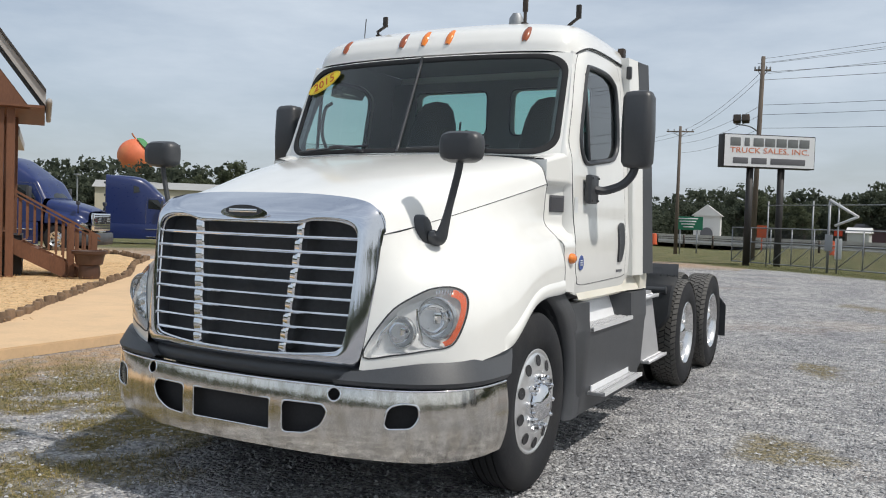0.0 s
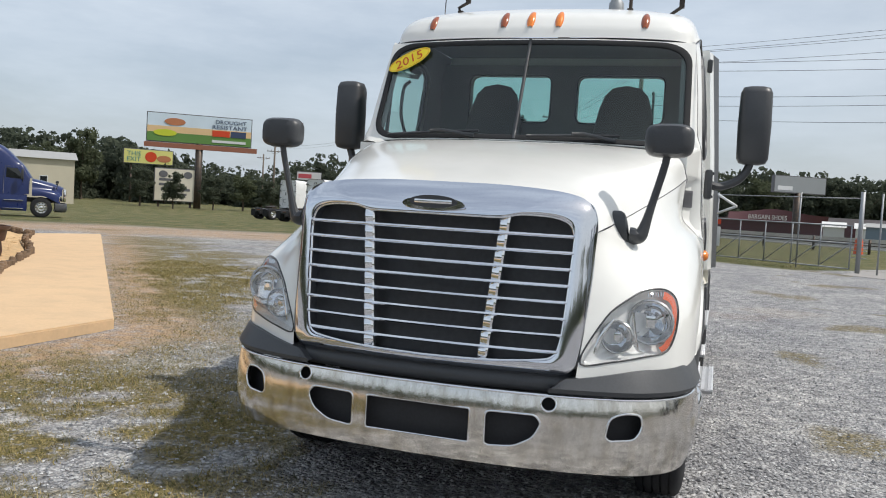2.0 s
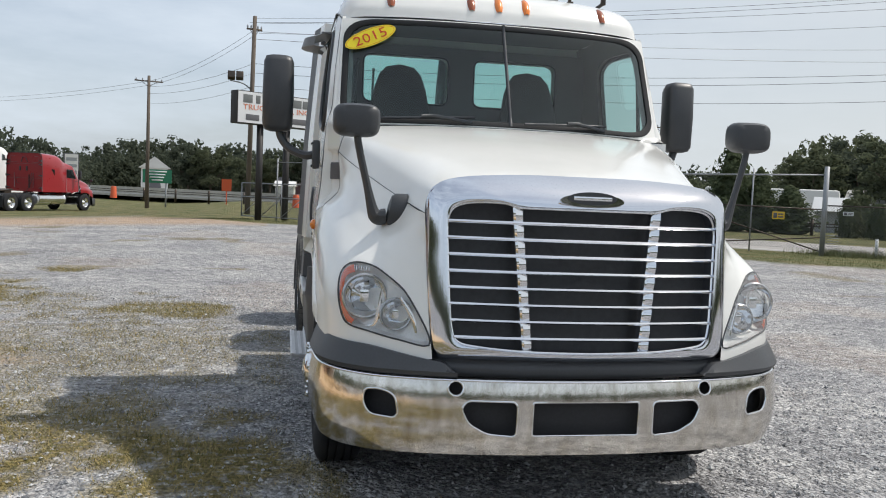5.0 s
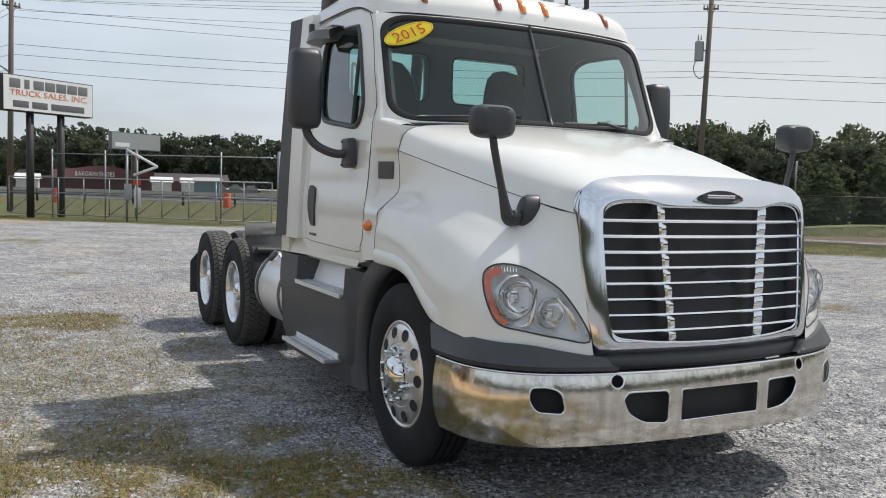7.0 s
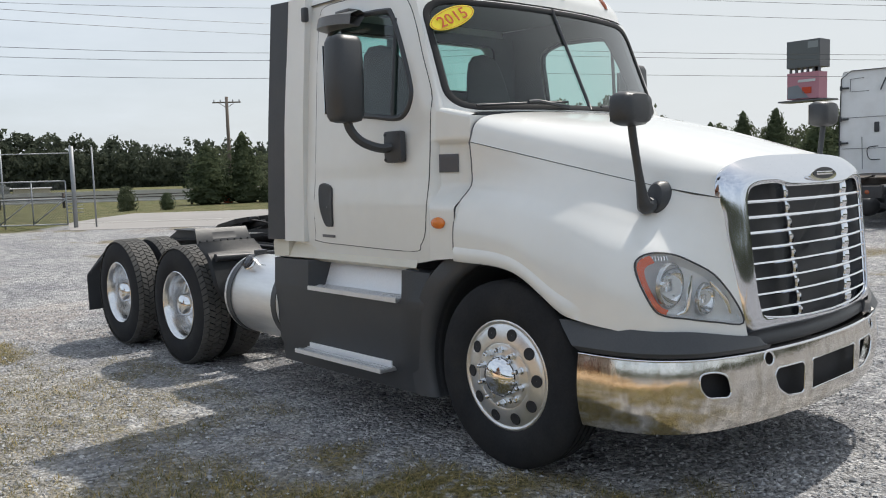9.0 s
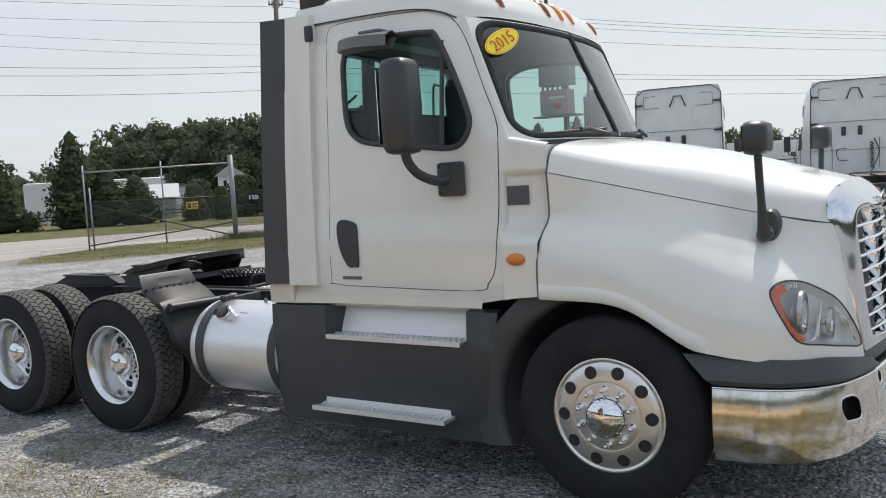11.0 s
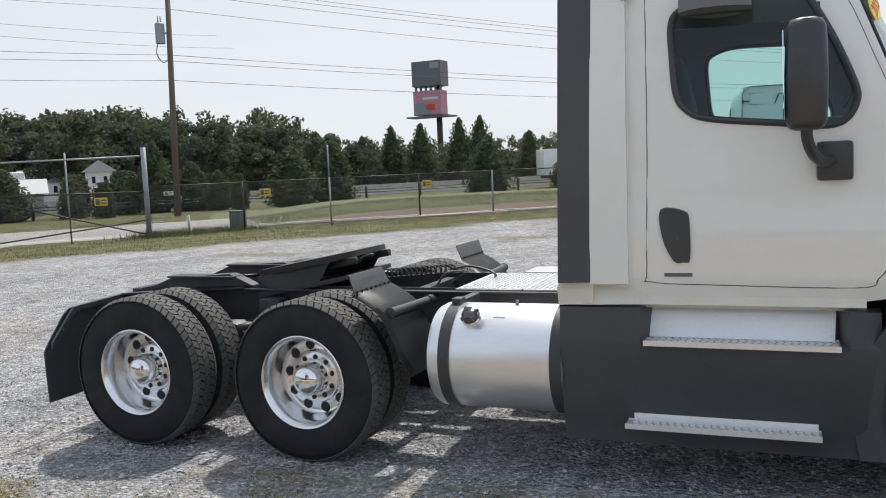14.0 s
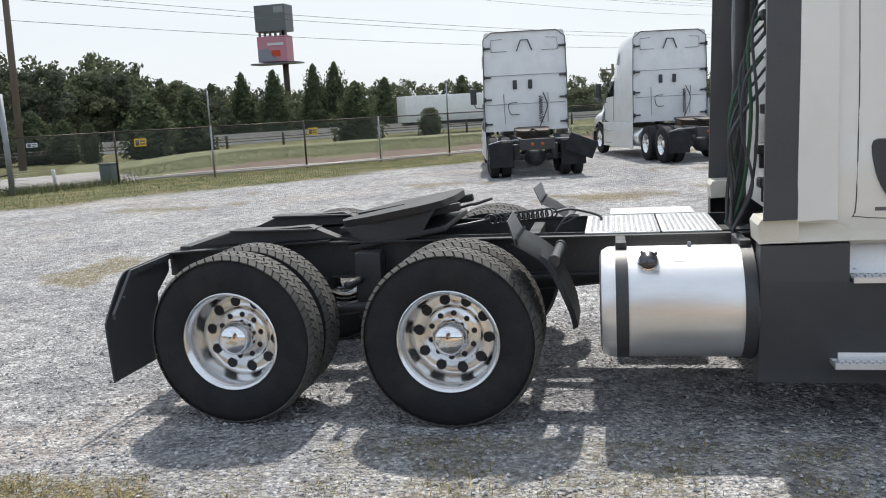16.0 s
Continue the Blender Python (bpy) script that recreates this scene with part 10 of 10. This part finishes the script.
for (b0, d_, th, dz, mt, nm) in ((-0.35, 0.10, 0.26, 0.0, TRIMG, "rake_board"), (-0.40, 4.2, 0.07, 0.27, SHINGLE, "roof")):
    for sgn in (0, 1):
        pa = [(tip[0], tip[1] + dz), (ridge[0], ridge[1] + dz), (ridge[0], ridge[1] + dz + th), (tip[0], tip[1] + dz + th)]
        if sgn:
            pa = [(2 * ridge[0] - x, z) for x, z in pa][::-1]
        bm = bmesh.new()
        prism(bm, [L3(x, b0, z) for x, z in pa], ff * d_)
        part(nm, bm, mt, porch)
bm = bmesh.new()
prism(bm, [L3(-1.25, -0.2, 3.55), L3(-4.8, -0.2, 3.55), L3(-3.0, -0.2, 5.9)], ff * 0.08)
part("gable_infill", bm, STAIN, porch)
bm = bmesh.new()
prism(bm, [L3(-1.0, -0.35, 3.58), L3(-5.0, -0.35, 3.58), L3(-5.0, 3.8, 3.58), L3(-1.0, 3.8, 3.58)], (0, 0, 0.05))
part("soffit", bm, STAIN, porch)
bm = bmesh.new()
rod(bm, L3(-0.92, -0.42, 3.72), L3(-0.92, 3.8, 3.72), 0.06, 0.06, 10)
part("gutter", bm, TRIMG, porch)
bm = bmesh.new()
prism(bm, [L3(-1.75, 3.4, -0.1), L3(-7.5, 3.4, -0.1), L3(-7.5, 9.0, -0.1), L3(-1.75, 9.0, -0.1)], (0, 0, 3.35))
part("wall", bm, SIDING, porch)
bm = bmesh.new()
prism(bm, [L3(-1.55, 3.2, 3.25), L3(-7.5, 3.2, 3.25), L3(-7.5, 9.2, 3.25), L3(-1.55, 9.2, 3.25)], (0, 0, 0.22))
part("eave", bm, TRIMG, porch)
bm = bmesh.new()
prism(bm, [L3(-2.0, 3.36, 1.2), L3(-2.6, 3.36, 1.2), L3(-2.6, 3.36, 2.9), L3(-2.0, 3.36, 2.9)], -ff * 0.05)
part("door", bm, STICKER, porch)
pot = thing("flower_pot", "dark brown flared flower pot at the stair foot", "flower pot", at=(-11.75, 8.75, gz(-12, 9) + 0.1))
bm = bmesh.new()
lathe(bm, [(0.0, 0.001), (0.0, 0.20), (0.10, 0.22), (0.28, 0.20), (0.30, 0.26), (0.50, 0.30), (0.52, 0.35), (0.58, 0.36), (0.58, 0.31), (0.50, 0.28), (0.48, 0.001)], (0, 0, 0), "Z", 24)
part("pot_body", bm, material("brown_glazed_pot", (0.075, 0.038, 0.026), 0.5, vary=0.2), pot)
# near-black block fills the space below the deck to stand for its shade
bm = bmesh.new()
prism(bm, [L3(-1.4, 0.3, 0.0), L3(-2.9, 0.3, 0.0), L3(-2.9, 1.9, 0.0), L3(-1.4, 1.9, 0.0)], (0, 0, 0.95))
solid("deck_skirting", bm, DARK, "dark block painting the shade under the porch deck", "skirting", kind="structure")

# ---- nearer trees and shrubs -----------------------------------------------------------------
for kind, x, y, h, w_, k in (("cedar", 36.0, 28.5, 3.5, 3.2, 0), ("cedar", 39.3, 27.7, 3.9, 2.9, 1), ("cedar", 42.6, 18.9, 3.75, 2.9, 2), ("bush", 47.0, 15.4, 2.0, 1.7, 0), ("cedar", 35.2, 37.6, 4.3, 2.4, 0), ("cedar", 37.0, 36.3, 3.0, 2.7, 1),
                             ("cedar", 36.5, 34.0, 2.4, 1.9, 2), ("bush", 35.5, 31.8, 2.1, 1.2, 1), ("bush", 32.3, 41.1, 2.5, 2.2, 0), ("bush", 34.2, 39.2, 2.6, 2.8, 1), ("cedar", 25.5, 44.0, 5.5, 3.3, 0),
                             ("cedar", 26.8, 43.0, 3.9, 2.6, 1), ("cedar", 28.2, 42.0, 2.9, 3.1, 2), ("bush", 30.2, 39.2, 2.2, 1.6, 0), ("bush", 30.6, 37.3, 1.95, 1.4, 1), ("cedar", 22.2, 46.1, 4.4, 2.5, 1),
                             ("bush", 23.4, 45.4, 1.1, 1.4, 1), ("cedar", 19.9, 46.4, 3.6, 2.9, 2)):
    tree(kind, x, y, h, w_ / (h * (0.58 if kind == "cedar" else 1.05)), k, "broad rounded dark green cedar beside the road" if kind == "cedar" else "")
tree("bush", 13.2, 42.5, 1.3, 0.8, 0)
tree("bush", 15.0, 41.5, 0.9, 0.9, 1)
for az, d, h, wd_, k in ((60.7, 84, 5.9, 0.9, 0), (61.8, 82, 5.6, 0.8, 1), (63.7, 84, 5.4, 0.9, 2), (65.7, 85, 6.3, 0.8, 0), (67.7, 84, 6.4, 0.8, 1), (70.3, 84, 6.8, 0.75, 2), (71.7, 86, 7.0, 0.8, 0), (75, 88, 5.4, 0.9, 1), (80.2, 120, 6.4, 1.2, 2)):
    x, y = polar(az, d, -5.8, 4)
    tree("cedar", x, y, h, wd_ * 1.1, k, "tall ragged pine beyond the highway")
for k, az in enumerate(np.arange(38.5, 62, 2.6)):
    x, y = polar(az, 82 + 5 * math.sin(k * 2.1), -5.5, 1.5)
    tree("broad", x, y, 1.7 + 80 * math.tan(radians(float(np.interp(az, AZ2, EL2)))) * (0.95 + 0.08 * math.sin(k * 1.7)), 1.25, k)
for az, d, h, wd_ in ((-36.0, 100, 4.2, 0.9), (-43.5, 110, 7.0, 1.0), (-41.4, 136, 10.5, 0.8), (-33.5, 105, 4.0, 1.1), (-31.6, 110, 4.6, 1.2), (-29.8, 112, 4.0, 1.2), (-38.0, 108, 4.6, 1.0), (-45.5, 104, 6.2, 1.0), (-47.5, 108, 6.8, 1.0)):
    x, y = polar(az, d, 1.7, -3.7)
    tree("broad", x, y, h, wd_)
for az, d, h in ((-6.4, 120, 7.3), (-7.8, 122, 7.6), (-4.2, 118, 5.3), (-2.0, 118, 5.6), (-0.3, 110, 6.4), (2.5, 122, 7.8), (5.5, 122, 7.6), (8.0, 120, 7.4)):
    k_ = 1.0 if az < -3 else 1.5
    x, y = polar(az, d * (1.0 if az < -3 else 1.58), 2.0, -3.0)
    tree("broad", x, y, h * k_, 1.2)
# ragged weeds along the foot of the fence
gv, gf = [], []
for _ in range(6000):
    t_ = rng.uniform() ** 2 * 1.15 if rng.uniform() < 0.55 else rng.uniform(0, 8.9)
    i = int(t_)
    p = fpts[i] + (fpts[i + 1] - fpts[i]) * (t_ - i) if i + 1 < len(fpts) else fpts[-1]
    x, y = p.x + rng.normal(0.4, 0.5), p.y + rng.normal(0.4, 0.5)
    h, a, w_ = rng.uniform(0.06, 0.30 if t_ < 1.15 else 0.10), rng.uniform(0, 6.28), rng.uniform(0.005, 0.010)
    n0 = len(gv)
    ca, sa = math.cos(a), math.sin(a)
    gv += [(x - w_ * sa, y + w_ * ca, 0), (x + w_ * sa, y - w_ * ca, 0), (x + 0.4 * h * ca, y + 0.4 * h * sa, h)]
    gf.append((n0, n0 + 1, n0 + 2))
scatter_mesh("fence_weeds", gv, gf, GREEN_B, "tall green weeds along the fence foot", "weeds")
